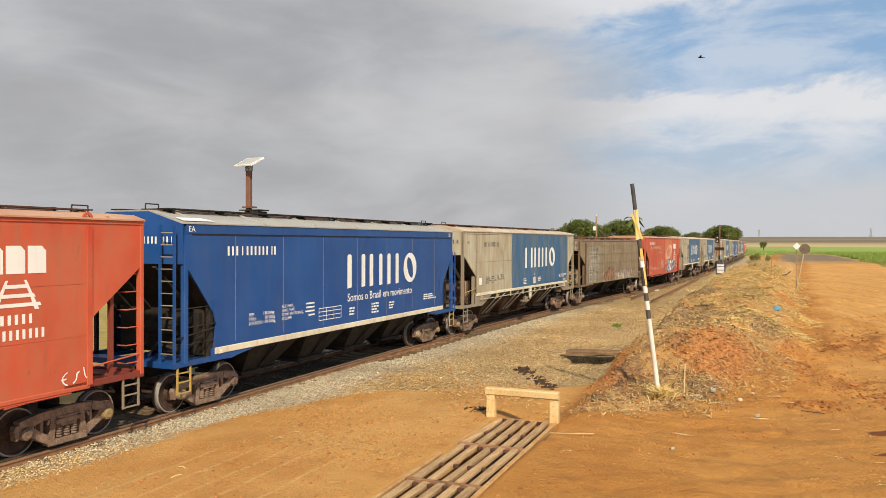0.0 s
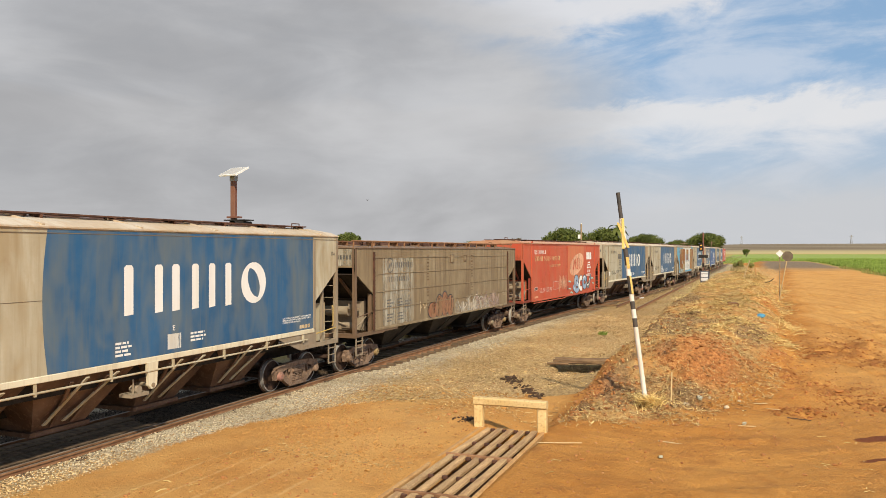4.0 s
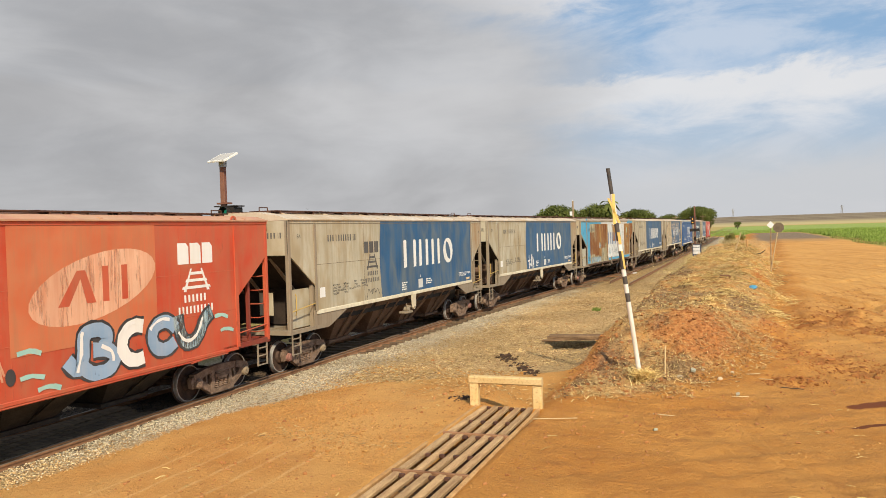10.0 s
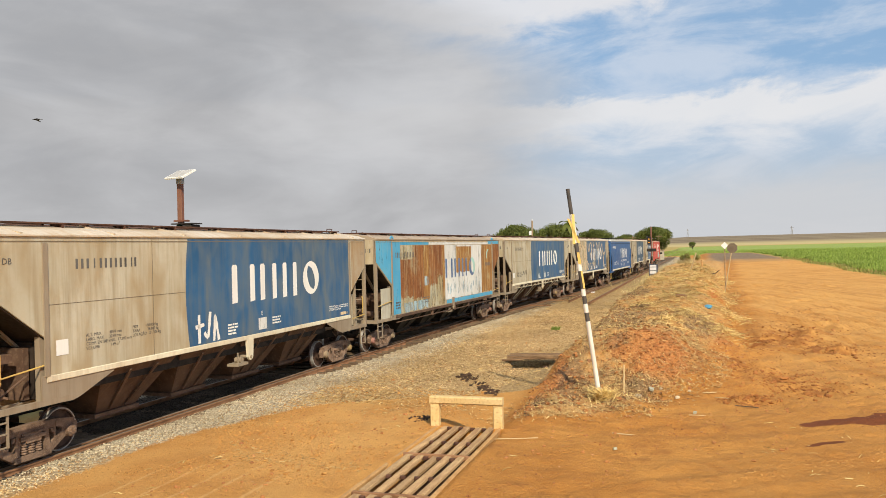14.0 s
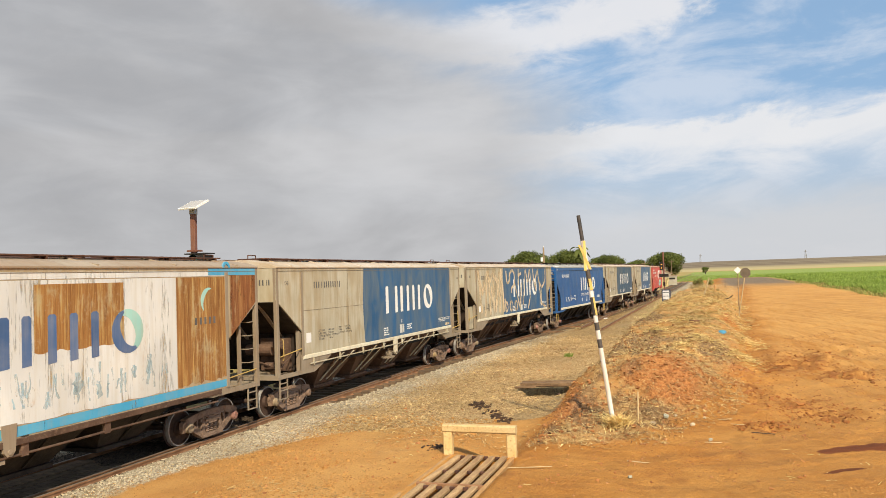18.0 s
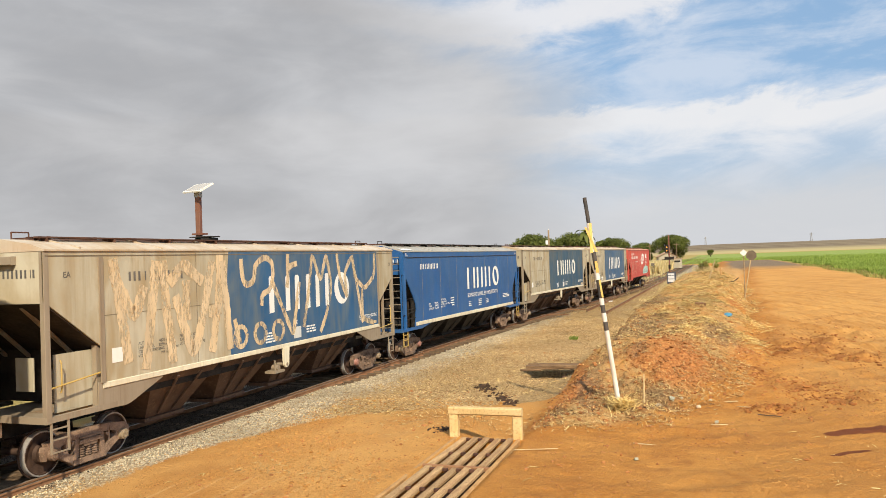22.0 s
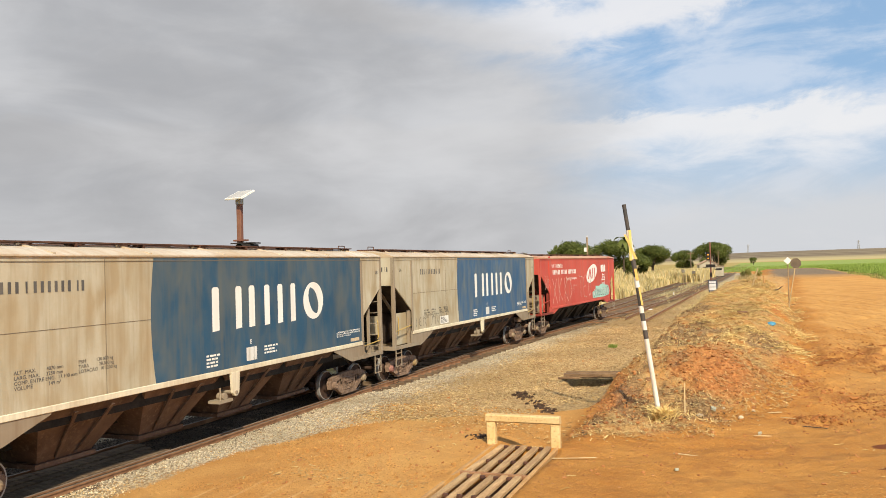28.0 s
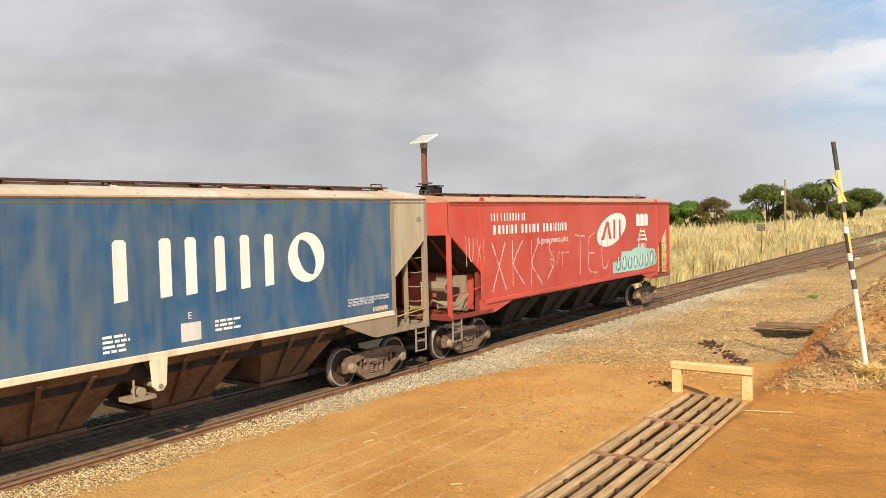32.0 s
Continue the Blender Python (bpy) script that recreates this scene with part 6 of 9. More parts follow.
def culvert():
    c = tagged(new("culvert_timber"), "weathered sleepers laid over a dark culvert hole", "culvert")
    c.matrix_basis = pose(-5.62, 27.05, -0.09, 0, 0, 12)
    part("timber", Shape().box(-1.05, 1.08, 0.0, 0.24, 0.0, 0.15, 0.03), c, mat=M_CULV)
    part("timber", Shape().box(-0.98, 1.12, 0.26, 0.48, 0.015, 0.17, 0.03), c, mat=M_CULV)
    part("timber", Shape().box(-1.25, -0.5, -0.14, -0.02, -0.02, 0.05, 0.02), c, mat=M_CULV)
    # black block added on the hole's floor to make its shade darker
    part("hole", Shape().box(-0.75, 0.95, -0.75, 0.5, -0.62, -0.46), c, "black block painting the shade in the culvert's mouth", mat=M_BLACK)
    part("stone", Shape().lathe([(-0.08, 0.05), (-0.05, 0.09), (0.02, 0.08), (0.05, 0.02)], 2, (0.30, -0.30, -0.22), 9), c, "dark stone in the culvert's mouth", mat=M_RUSTY)


def road_sign(x, y, top, w, shape, lean, mat, lab, post_mat):
    z = ground_z(x, y)
    g = tagged(new("road_sign"), lab, "road sign")
    g.matrix_basis = pose(x, y, z)
    h = top - z
    part("post", Shape().cyl((0, 0, -0.2), (lean, 0, h), 0.034, 8), g, mat=post_mat)
    if shape == "disc":
        poly = [(lean + w * math.cos(radians(22.5 + 45 * i)), h - 0.02 + w * math.sin(radians(22.5 + 45 * i))) for i in range(8)]
    else:
        poly = [(lean - w, h), (lean, h - w), (lean + w, h), (lean, h + w)]
    part("plate", Shape().prism(poly, 1, -0.045, -0.038), g, mat=mat)


def signal_post():
    x, y = -4.65, 79.9
    z = ground_z(x, y)
    g = tagged(new("signal_post"), "rusty signal post with lit amber lamp and dark name plate", "railway signal")
    g.matrix_basis = pose(x, y, z)
    part("mast", Shape().cyl((0, 0, -0.2), (0, 0, 5.7 - z), 0.075, 10), g, mat=M_REDPOST)
    h = part("signal_head", Shape().box(-0.38, -0.02, -0.16, -0.08, 3.95, 4.75, 0.02), g, "black signal head", mat=M_BLACK)
    for zz in (4.15, 4.50):
        part("lamp", Shape().cyl((-0.2, -0.17, zz), (-0.2, -0.20, zz), 0.06, 12), h, "amber lamp", mat=M_AMBER)
    part("name_plate", Shape().box(-0.45, 0.45, -0.10, -0.06, 3.25, 3.55), g, mat=M_BLACK)
    part("bracket", Shape().box(-0.10, 0.10, -0.09, -0.05, 2.35, 2.75), g, mat=M_BLACK)
    b = tagged(new("notice_board"), "pale bluish notice board with dark blue frame at the line side", "notice board")
    b.matrix_basis = pose(-4.45, 78.9, ground_z(-4.45, 78.9))
    h0 = 0.85 - ground_z(-4.45, 78.9)
    part("frame", Shape().box(-0.42, 0.42, -0.02, 0.03, h0, h0 + 1.1), b, mat=M_BOARDB)
    part("panel", Shape().box(-0.34, 0.28, -0.034, -0.024, h0 + 0.14, h0 + 1.0), b, mat=M_BOARD)
    for zz in (0.42, 0.78):
        part("dark_bar", Shape().box(-0.33, 0.27, -0.044, -0.038, h0 + zz, h0 + zz + 0.06), b, mat=M_BOARDB)
    for xx in (-0.36, 0.36):
        part("leg", Shape().box(xx - 0.04, xx + 0.04, 0.032, 0.08, -0.3, h0 + 0.2), b, mat=M_BOARDB)


M_AMBER = glow_mat("amber_lamp", (1.0, 0.45, 0.04), 0.4)
M_GREENL = glow_mat("green_lens", (0.02, 0.30, 0.16), 0.4)


def solar_post():
    x, y = -16.9, 22.2
    z = ground_z(x, y)
    g = tagged(new("solar_signal_post"), "rust-red signal post with solar panel and black signal head", "railway signal")
    g.matrix_basis = pose(x, y, z)
    h = 6.45 - z
    part("mast", Shape().box(-0.09, 0.09, -0.08, 0.08, -0.3, h, 0.015), g, mat=M_REDPOST)
    part("head_bracket", Shape().box(-0.11, 0.11, -0.10, 0.10, h - 0.06, h + 0.24, 0.02), g, mat=M_METAL)
    pn = part("solar_panel", Shape().box(-0.40, 0.40, -0.36, 0.36, -0.03, 0.03, 0.006), g, "pale solar panel in a light frame", pose(0.05, -0.05, h + 0.26, 26, 0, -8), M_WHITE)
    part("cell_plate", Shape().box(-0.36, 0.36, -0.32, 0.32, 0.031, 0.036), pn, mat=M_CELL)
    s = part("signal_head", Shape().box(0.14, 0.62, -0.30, 0.20, h - 1.92, h - 1.48, 0.02), g, "black signal head with hood", mat=M_BLACK)
    part("hood", Shape().cyl((0.36, -0.30, h - 1.68), (0.36, -0.58, h - 1.64), 0.17, 14, 0.18, False), s, mat=M_BLACK)
    part("lens", Shape().cyl((0.36, -0.31, h - 1.69), (0.36, -0.33, h - 1.69), 0.14, 14), s, "green lens", mat=M_GREENL)
    part("top_plate", Shape().box(-0.18, 0.68, -0.32, 0.24, h - 1.46, h - 1.42), s, mat=M_BLACK)
    part("ladder_foot", Shape().box(-0.2, 0.25, -0.14, 0.14, h - 1.36, h - 1.30), g, mat=M_REDPOST)


def utility_pole(x, y, h, r, lab, arms=True):
    z = ground_z(x, y)
    g = tagged(new("utility_pole"), lab, "utility pole", "line of poles")
    g.matrix_basis = pose(x, y, z)
    part("pole", Shape().cyl((0, 0, -0.3), (0, 0, h), r, 10, r * 0.7), g, mat=M_WOOD)
    if arms:
        part("crossarm", Shape().box(-0.8, 0.8, -0.06, 0.06, h - 0.5, h - 0.4), g, mat=M_WOOD)
    else:
        part("meter_box", Shape().box(-0.38, -0.08, -0.14, 0.06, h - 1.75, h - 1.25, 0.02), g, "white meter box", mat=M_BOARD)
        part("cap", Shape().cyl((0, 0, h), (0, 0, h + 0.12), 0.05, 8), g, mat=M_WHITE)


def marker_sign(x, y, top, w, h, post, lab):
    z = ground_z(x, y)
    g = tagged(new("marker_sign"), lab, "marker sign")
    g.matrix_basis = pose(x, y, z)
    if post:
        part("post", Shape().box(-0.04, 0.04, -0.03, 0.03, -0.2, top - z), g, mat=M_WOOD)
    else:
        part("post", Shape().box(-0.03, 0.03, 0.0, 0.05, -0.2, top - z - h), g, mat=M_SIGNBACK)
    part("plate", Shape().box(-w / 2, w / 2, -0.06, -0.035, top - z - h, top - z), g, mat=M_SIGNBACK)
    for f in (0.05, 0.30, 0.55, 0.80):
        part("slat", Shape().box(-w * 0.46, w * 0.46, -0.085, -0.064, top - z - h * (f + 0.12), top - z - h * f), g, mat=M_PALE)


def lattice_tower(x, y, h):
    z = ground_z(x, y)
    g = tagged(new("lattice_tower"), "distant grey lattice transmission tower on the hill", "transmission tower", "far towers")
    g.matrix_basis = pose(x, y, z)
    legs = [(-3.0, -3.0), (3.0, -3.0), (3.0, 3.0), (-3.0, 3.0)]
    for a, b in legs:
        part("leg", Shape().cyl((a, b, -2), (a * 0.2, b * 0.2, h), 0.55, 5), g, mat=M_METAL)
    for i in range(4):
        t0, t1 = i / 4, (i + 1) / 4
        s = Shape()
        for sx in (-1, 1):
            s.cyl((-3 * sx * (1 - 0.8 * t0), -3 * (1 - 0.8 * t0), h * t0), (3 * sx * (1 - 0.8 * t1), -3 * (1 - 0.8 * t1), h * t1), 0.3, 4)
        part("brace", s, g, mat=M_METAL)
    part("arm", Shape().box(-5, 5, -0.4, 0.4, h - 5, h - 4.2), g, mat=M_METAL)


def cards(n, centre, size, mat_scale, rng, shell=0.55, squash=1.0):
    """Leaf cards through an uneven crown: centre and half sizes of several lobes."""
    V = []
    for c, r in zip(centre, size):
        m = max(20, int(n * r**2 / sum(q**2 for q in size)))
        d = rng.normal(size=(m, 3))
        d /= np.linalg.norm(d, axis=1)[:, None]
        rad = r * (shell + (1 - shell) * rng.random(m)) * (0.85 + 0.3 * rng.random(m))
        p = np.array(c) + d * rad[:, None] * np.array([1, 1, squash])
        a = rng.normal(size=(m, 3))
        a /= np.linalg.norm(a, axis=1)[:, None]
        b = np.cross(a, d)
        b /= np.linalg.norm(b, axis=1)[:, None] + 1e-9
        s = mat_scale * (0.6 + 0.8 * rng.random(m))[:, None]
        V.append(np.stack([p - a * s, p + b * s * 0.55, p + a * s, p - b * s * 0.55], 1))
    V = np.concatenate(V).reshape(-1, 3)
    return V, np.arange(len(V)).reshape(-1, 4)


def raw_mesh(name, V, F, mat, smooth=False):
    me = bpy.data.meshes.new(name)
    me.from_pydata(V.tolist(), [], F.tolist())
    me.materials.append(mat)
    return me


def tree(x, y, h, w, leaf_mat, seed, lab, low=0.25, leaf=0.30, n=2600, kind="tree"):
    rng = np.random.default_rng(seed)
    z = ground_z(x, y) - 0.1
    g = tagged(new(kind), lab, kind, "trees by the line")
    g.matrix_basis = pose(x, y, z)
    rw = w / 2
    fork = h * max(low, 0.18)
    s = Shape()
    s.cyl((0, 0, -0.2), (0.1, 0, fork), 0.045 * h, 8, 0.032 * h)
    part("trunk", s.mesh("trunk", M_BARK, True), g)
    # clumps over a broad dome, smaller towards its rim
    cs, rs = [], []
    up = h - fork
    for i in range(34):
        f = (i + 0.5) / 34
        a = 2.39996 * i + rng.uniform(-0.25, 0.25)
        rr = rw * math.sqrt(f) * 0.70 * rng.uniform(0.9, 1.08)
        r = rw * rng.uniform(0.20, 0.30)
        top = fork + up * (0.18 + 0.82 * math.sqrt(max(0.0, 1 - (rr / rw) ** 2))) - r * 0.85
        zz = top if i % 4 else fork + (top - fork) * rng.uniform(0.25, 0.7)
        cs.append((rr * math.cos(a), rr * math.sin(a), zz + rng.uniform(-0.05, 0.03) * up))
        rs.append(r)
    for c in cs[::6]:
        part("limb", Shape().cyl((0.05, 0, fork * 0.85), (c[0] * 0.8, c[1] * 0.8, c[2]), 0.020 * h, 6, 0.006 * h), g, mat=M_BARK)
    V, F = cards(int(n * 4.5), cs, rs, leaf * 0.50, rng, 0.62, 0.85)
    part("crown", raw_mesh("crown", V, F, leaf_mat), g)


def bush(x, y, w, h, seed, lab):
    """A low shrub: bent blades over a few leafy lobes."""
    rng = np.random.default_rng(seed)
    g = tagged(new("shrub"), lab, "shrub")
    g.matrix_basis = pose(x, y, ground_z(x, y) - 0.05)
    n = 700
    px, py = rng.normal(size=n) * w * 0.30, rng.normal(size=n) * w * 0.35
    V, F = blades(n, px, py, h * (0.15 + 0.4 * rng.random(n)), 0.018, 0.8, rng, 0 * px)
    tagged(part("dry_blades", raw_mesh("dry_blades", V, F, M_GRASS), g, "dry yellow blades"), kind="stuff")
    cs = [(rng.normal() * w * 0.3, rng.normal() * w * 0.2, h * rng.uniform(0.3, 0.7)) for _ in range(7)]
    V, F = cards(3000, cs, [w * rng.uniform(0.18, 0.30) for _ in cs], 0.09, rng, 0.2, 0.9)
    part("leaves", raw_mesh("leaves", V, F, M_EDGE), g)


def palm(x, y, h, seed):
    rng = np.random.default_rng(seed)
    g = tagged(new("palm_tree"), "slender palm with drooping dark fronds", "palm", "trees by the line")
    g.matrix_basis = pose(x, y, ground_z(x, y))
    part("trunk", Shape().cyl((0, 0, -0.2), (0.2, 0, h - 0.6), 0.18, 8, 0.12), g, mat=M_BARK)
    for i in range(14):
        a = 2 * math.pi * i / 14 + rng.uniform(-0.2, 0.2)
        up = rng.uniform(-0.2, 0.9)
        s = Shape()
        pts = [(0.2 + math.cos(a) * r, math.sin(a) * r, h - 0.6 + up * r - 0.42 * r * r) for r in (0, 0.6, 1.2, 1.8, 2.2)]
        for p, q, w0, w1 in zip(pts[:-1], pts[1:], (0.1, 0.4, 0.45, 0.3), (0.4, 0.45, 0.3, 0.05)):
            n = (-math.sin(a), math.cos(a))
            s.add([(p[0] - n[0] * w0, p[1] - n[1] * w0, p[2] - 0.1), (p[0] + n[0] * w0, p[1] + n[1] * w0, p[2] - 0.1), (q[0] + n[0] * w1, q[1] + n[1] * w1, q[2] - 0.1), (q[0] - n[0] * w1, q[1] - n[1] * w1, q[2] - 0.1)], [(0, 1, 2, 3)])
        part("frond", s, g, mat=M_LEAF)


def farm_house():
    x, y = -12.6, 203.0
    g = tagged(new("farm_house"), "small white gabled house with tiled roof behind dry grass", "house")
    g.matrix_basis = pose(x, y, 0, 0, 0, 8)
    z = 3.0
    part("wall", Shape().prism([(-2.1, 0), (2.1, 0), (2.1, z), (0, z + 0.95), (-2.1, z)], 1, -4, 4), g, "cream plastered wall", mat=M_WALLP)
    for m in (-1, 1):
        part("roof", Shape().plate((m * 2.5, -4.3, z - 0.15), (m * 2.5, 4.3, z - 0.15), (0, 4.3, z + 1.05), (0, -4.3, z + 1.05), 0.12 * -m), g, "pale tiled roof", mat=M_TILE)
    for xx in (-1.3, 0.5):
        w = part("window", Shape().box(xx, xx + 0.9, -4.06, -4.003, 1.2, 2.2), g, mat=M_BLACK)
        part("frame", Shape().box(xx - 0.06, xx + 0.96, -4.09, -4.065, 2.21, 2.29), w, mat=M_WOOD)
    h = tagged(new("shed"), "low shed with white end and dark window strip", "shed")
    h.matrix_basis = pose(-9.6, 199.0, 0, 0, 0, 0)
    part("wall", Shape().box(-1.6, 1.0, -2, 2, 0, 2.3), h, mat=M_WALLP)
    part("window", Shape().box(-1.2, 0.7, -2.05, -2.003, 1.4, 1.85), h, mat=M_BLACK)
    part("roof", Shape().box(-1.8, 1.2, -2.2, 2.2, 2.304, 2.42), h, mat=M_TILE)


def blades(n, xs, ys, hs, width, bend, rng, zs):
    """Upright bent blades: two quads each."""
    a = rng.uniform(0, 2 * np.pi, n)
    dx, dy = np.cos(a), np.sin(a)
    ba = rng.uniform(0, 2 * np.pi, n)
    b = hs * bend * rng.uniform(0.2, 1.0, n)
    bx, by = np.cos(ba) * b, np.sin(ba) * b
    w = width * rng.uniform(0.6, 1.3, n)
    P = np.empty((n, 6, 3))
    for k, (f, wf, q) in enumerate(((0, 1, 0), (0.6, 0.85, 0.35), (1.0, 0.15, 1.0))):
        cx, cy, cz = xs + bx * q, ys + by * q, zs + hs * f
        P[:, 2 * k] = np.stack([cx - dx * w * wf, cy - dy * w * wf, cz], -1)
        P[:, 2 * k + 1] = np.stack([cx + dx * w * wf, cy + dy * w * wf, cz], -1)
    i = np.arange(n)[:, None] * 6
    F = np.concatenate([i + [0, 1, 3, 2], i + [2, 3, 5, 4]])
    return P.reshape(-1, 3), F


def tall_grass():
    rng = np.random.default_rng(3)
    n = 80000
    u = rng.random(n)
    y = 33 + 158 * u**1.5
    x = -15.0 + 2.4 * sstep(y, 140, 175) - rng.random(n) ** 1.3 * (9 + 0.12 * (y - 30)) + 0.5 * np.sin(y * 0.35)
    clump = np.clip(0.75 + 0.9 * fbm(x, y, 0.35, 81), 0.35, 1.4)
    h = (1.25 + 1.15 * rng.random(n)) * clump * (0.75 + 0.35 * sstep(-x, 16.5, 20))
    V, F = blades(n, x, y, h, 0.020 + 0.0007 * (y - 30), 0.40, rng, zones(x, y)[0] - 0.05)
    thing("tall_grass", raw_mesh("tall_grass", V, F, M_GRASS), "tall dry yellow grass beyond the tracks", "grass", kind="stuff")
    n = 9000
    y = 150 + 49 * rng.random(n)
    x = -20.5 + 10.0 * rng.random(n)
    V, F = blades(n, x, y, 1.7 + 0.8 * rng.random(n), 0.10, 0.4, rng, zones(x, y)[0] - 0.05)
    thing("far_grass", raw_mesh("far_grass", V, F, M_GRASS), "tall dry grass in front of the farm house", "grass", kind="stuff")
    n = 9000
    y = 42 + 110 * rng.random(n)
    x = np.where(rng.random(n) < 0.5, -10.6 + 0.9 * rng.normal(size=n), -5.2 + 0.8 * rng.normal(size=n))
    x = np.where((y < 78) & (x < -8), -5.0 + 0.9 * rng.normal(size=n), x)
    h = (0.10 + 0.40 * rng.random(n)) * np.clip(0.5 + 1.6 * fbm(x, y, 0.25, 91), 0.05, 1.4) * sstep(y, 45, 90)
    V, F = blades(n, x, y, h + 0.02, 0.02, 0.6, rng, zones(x, y)[0] - 0.02)
    thing("verge_grass", raw_mesh("verge_grass", V, F, M_GRASS), "short dry grass along the track verge", "grass", kind="stuff")


def cane_field():
    rng = np.random.default_rng(4)
    n = 60000
    u = rng.random(n)
    y = 58 + 240 * u**1.7
    row = rng.random(n) ** 2.2
    x = FIELD_X + 0.2 + 0.6 * np.sin(y * 0.2) + row * (30 + 0.6 * (y - 55))
    h = (0.28 + 0.36 * rng.random(n)) * np.clip(1 + 0.8 * fbm(x, y, 0.08, 93), 0.6, 1.5)
    V, F = blades(n, x, y, h, 0.026 + 0.0006 * (y - 55), 0.5, rng, zones(x, y)[0] - 0.05)
    thing("cane_field", raw_mesh("cane_field", V, F, M_CANE), "young green sugar cane in a wide field", "crop", kind="stuff")
    m = 14000
    y = 258 + 160 * rng.random(m) ** 1.5
    x = -40 + 190 * rng.random(m)
    V, F = blades(m, x, y, 0.2 + 0.25 * rng.random(m), 0.13, 0.5, rng, zones(x, y)[0] - 0.05)
    thing("far_cane", raw_mesh("far_cane", V, F, M_CANE), "green cane beyond the road's end", "crop", kind="stuff")
    k = 2400
    y = 57 + 100 * rng.random(k)
    x = FIELD_X - 1.2 + 0.6 * np.sin(y * 0.2) + 1.2 * rng.random(k)
    V, F = blades(k, x, y, 0.12 + 0.3 * rng.random(k), 0.05, 0.7, rng, zones(x, y)[0] - 0.05)
    thing("field_edge_grass", raw_mesh("field_edge_grass", V, F, M_EDGE), "mixed green and dry grass on the field's edge", "grass", kind="stuff")


def pebbles(n, x, y, r, rng, mat, name, lab, cat, lift=0.35):
    """Low-poly stones, squashed and turned at random."""
    t = (1 + 5**0.5) / 2
    ico = np.array([(-1, t, 0), (1, t, 0), (-1, -t, 0), (1, -t, 0), (0, -1, t), (0, 1, t), (0, -1, -t), (0, 1, -t), (t, 0, -1), (t, 0, 1), (-t, 0, -1), (-t, 0, 1)]) / math.hypot(1, t)
    fc = np.array([(0, 11, 5), (0, 5, 1), (0, 1, 7), (0, 7, 10), (0, 10, 11), (1, 5, 9), (5, 11, 4), (11, 10, 2), (10, 7, 6), (7, 1, 8), (3, 9, 4), (3, 4, 2), (3, 2, 6), (3, 6, 8), (3, 8, 9), (4, 9, 5), (2, 4, 11), (6, 2, 10), (8, 6, 7), (9, 8, 1)])
    P = ico[None] * (1 + 0.22 * rng.normal(size=(n, 12, 1)))
    P = P * (r[:, None, None] * np.stack([rng.uniform(0.8, 1.3, n), rng.uniform(0.7, 1.1, n), rng.uniform(0.5, 0.85, n)], -1)[:, None])
    a = rng.uniform(0, 2 * np.pi, n)
    c, s = np.cos(a)[:, None], np.sin(a)[:, None]
    X = P[..., 0] * c - P[..., 1] * s
    Y = P[..., 0] * s + P[..., 1] * c
    z = zones(x, y)[0] + r * lift
    V = np.stack([X + x[:, None], Y + y[:, None], P[..., 2] + z[:, None]], -1).reshape(-1, 3)
    F = (np.arange(n)[:, None, None] * 12 + fc[None]).reshape(-1, 3)
    thing(name, raw_mesh(name, V, F, mat), lab, cat, kind="stuff")


def straws(n, x, y, length, width, rng, mat, name, lab, lift=0.03, tilt=0.35):
    """Thin flat straws lying about."""
    a = rng.uniform(0, 2 * np.pi, n)
    el = rng.normal(size=n) * tilt
    d = np.stack([np.cos(a) * np.cos(el), np.sin(a) * np.cos(el), np.sin(el)], -1)
    side = np.stack([-np.sin(a), np.cos(a), 0.4 * rng.normal(size=n)], -1)
    c = np.stack([x, y, zones(x, y)[0] + lift + 0.5 * length * np.abs(np.sin(el))], -1)
    L, w = (length / 2)[:, None], (width / 2)
    sag = np.array([0, 0, 1.0]) * (0.12 * length * rng.random(n))[:, None]
    V = np.stack([c - d * L - side * w, c - d * L + side * w, c + side * w + sag, c - side * w + sag, c + d * L + side * w, c + d * L - side * w], 1).reshape(-1, 3)
    i = np.arange(n)[:, None] * 6
    F = np.concatenate([i + [0, 1, 2, 3], i + [3, 2, 4, 5]])
    thing(name, raw_mesh(name, V, F, mat), lab, "litter", kind="stuff")


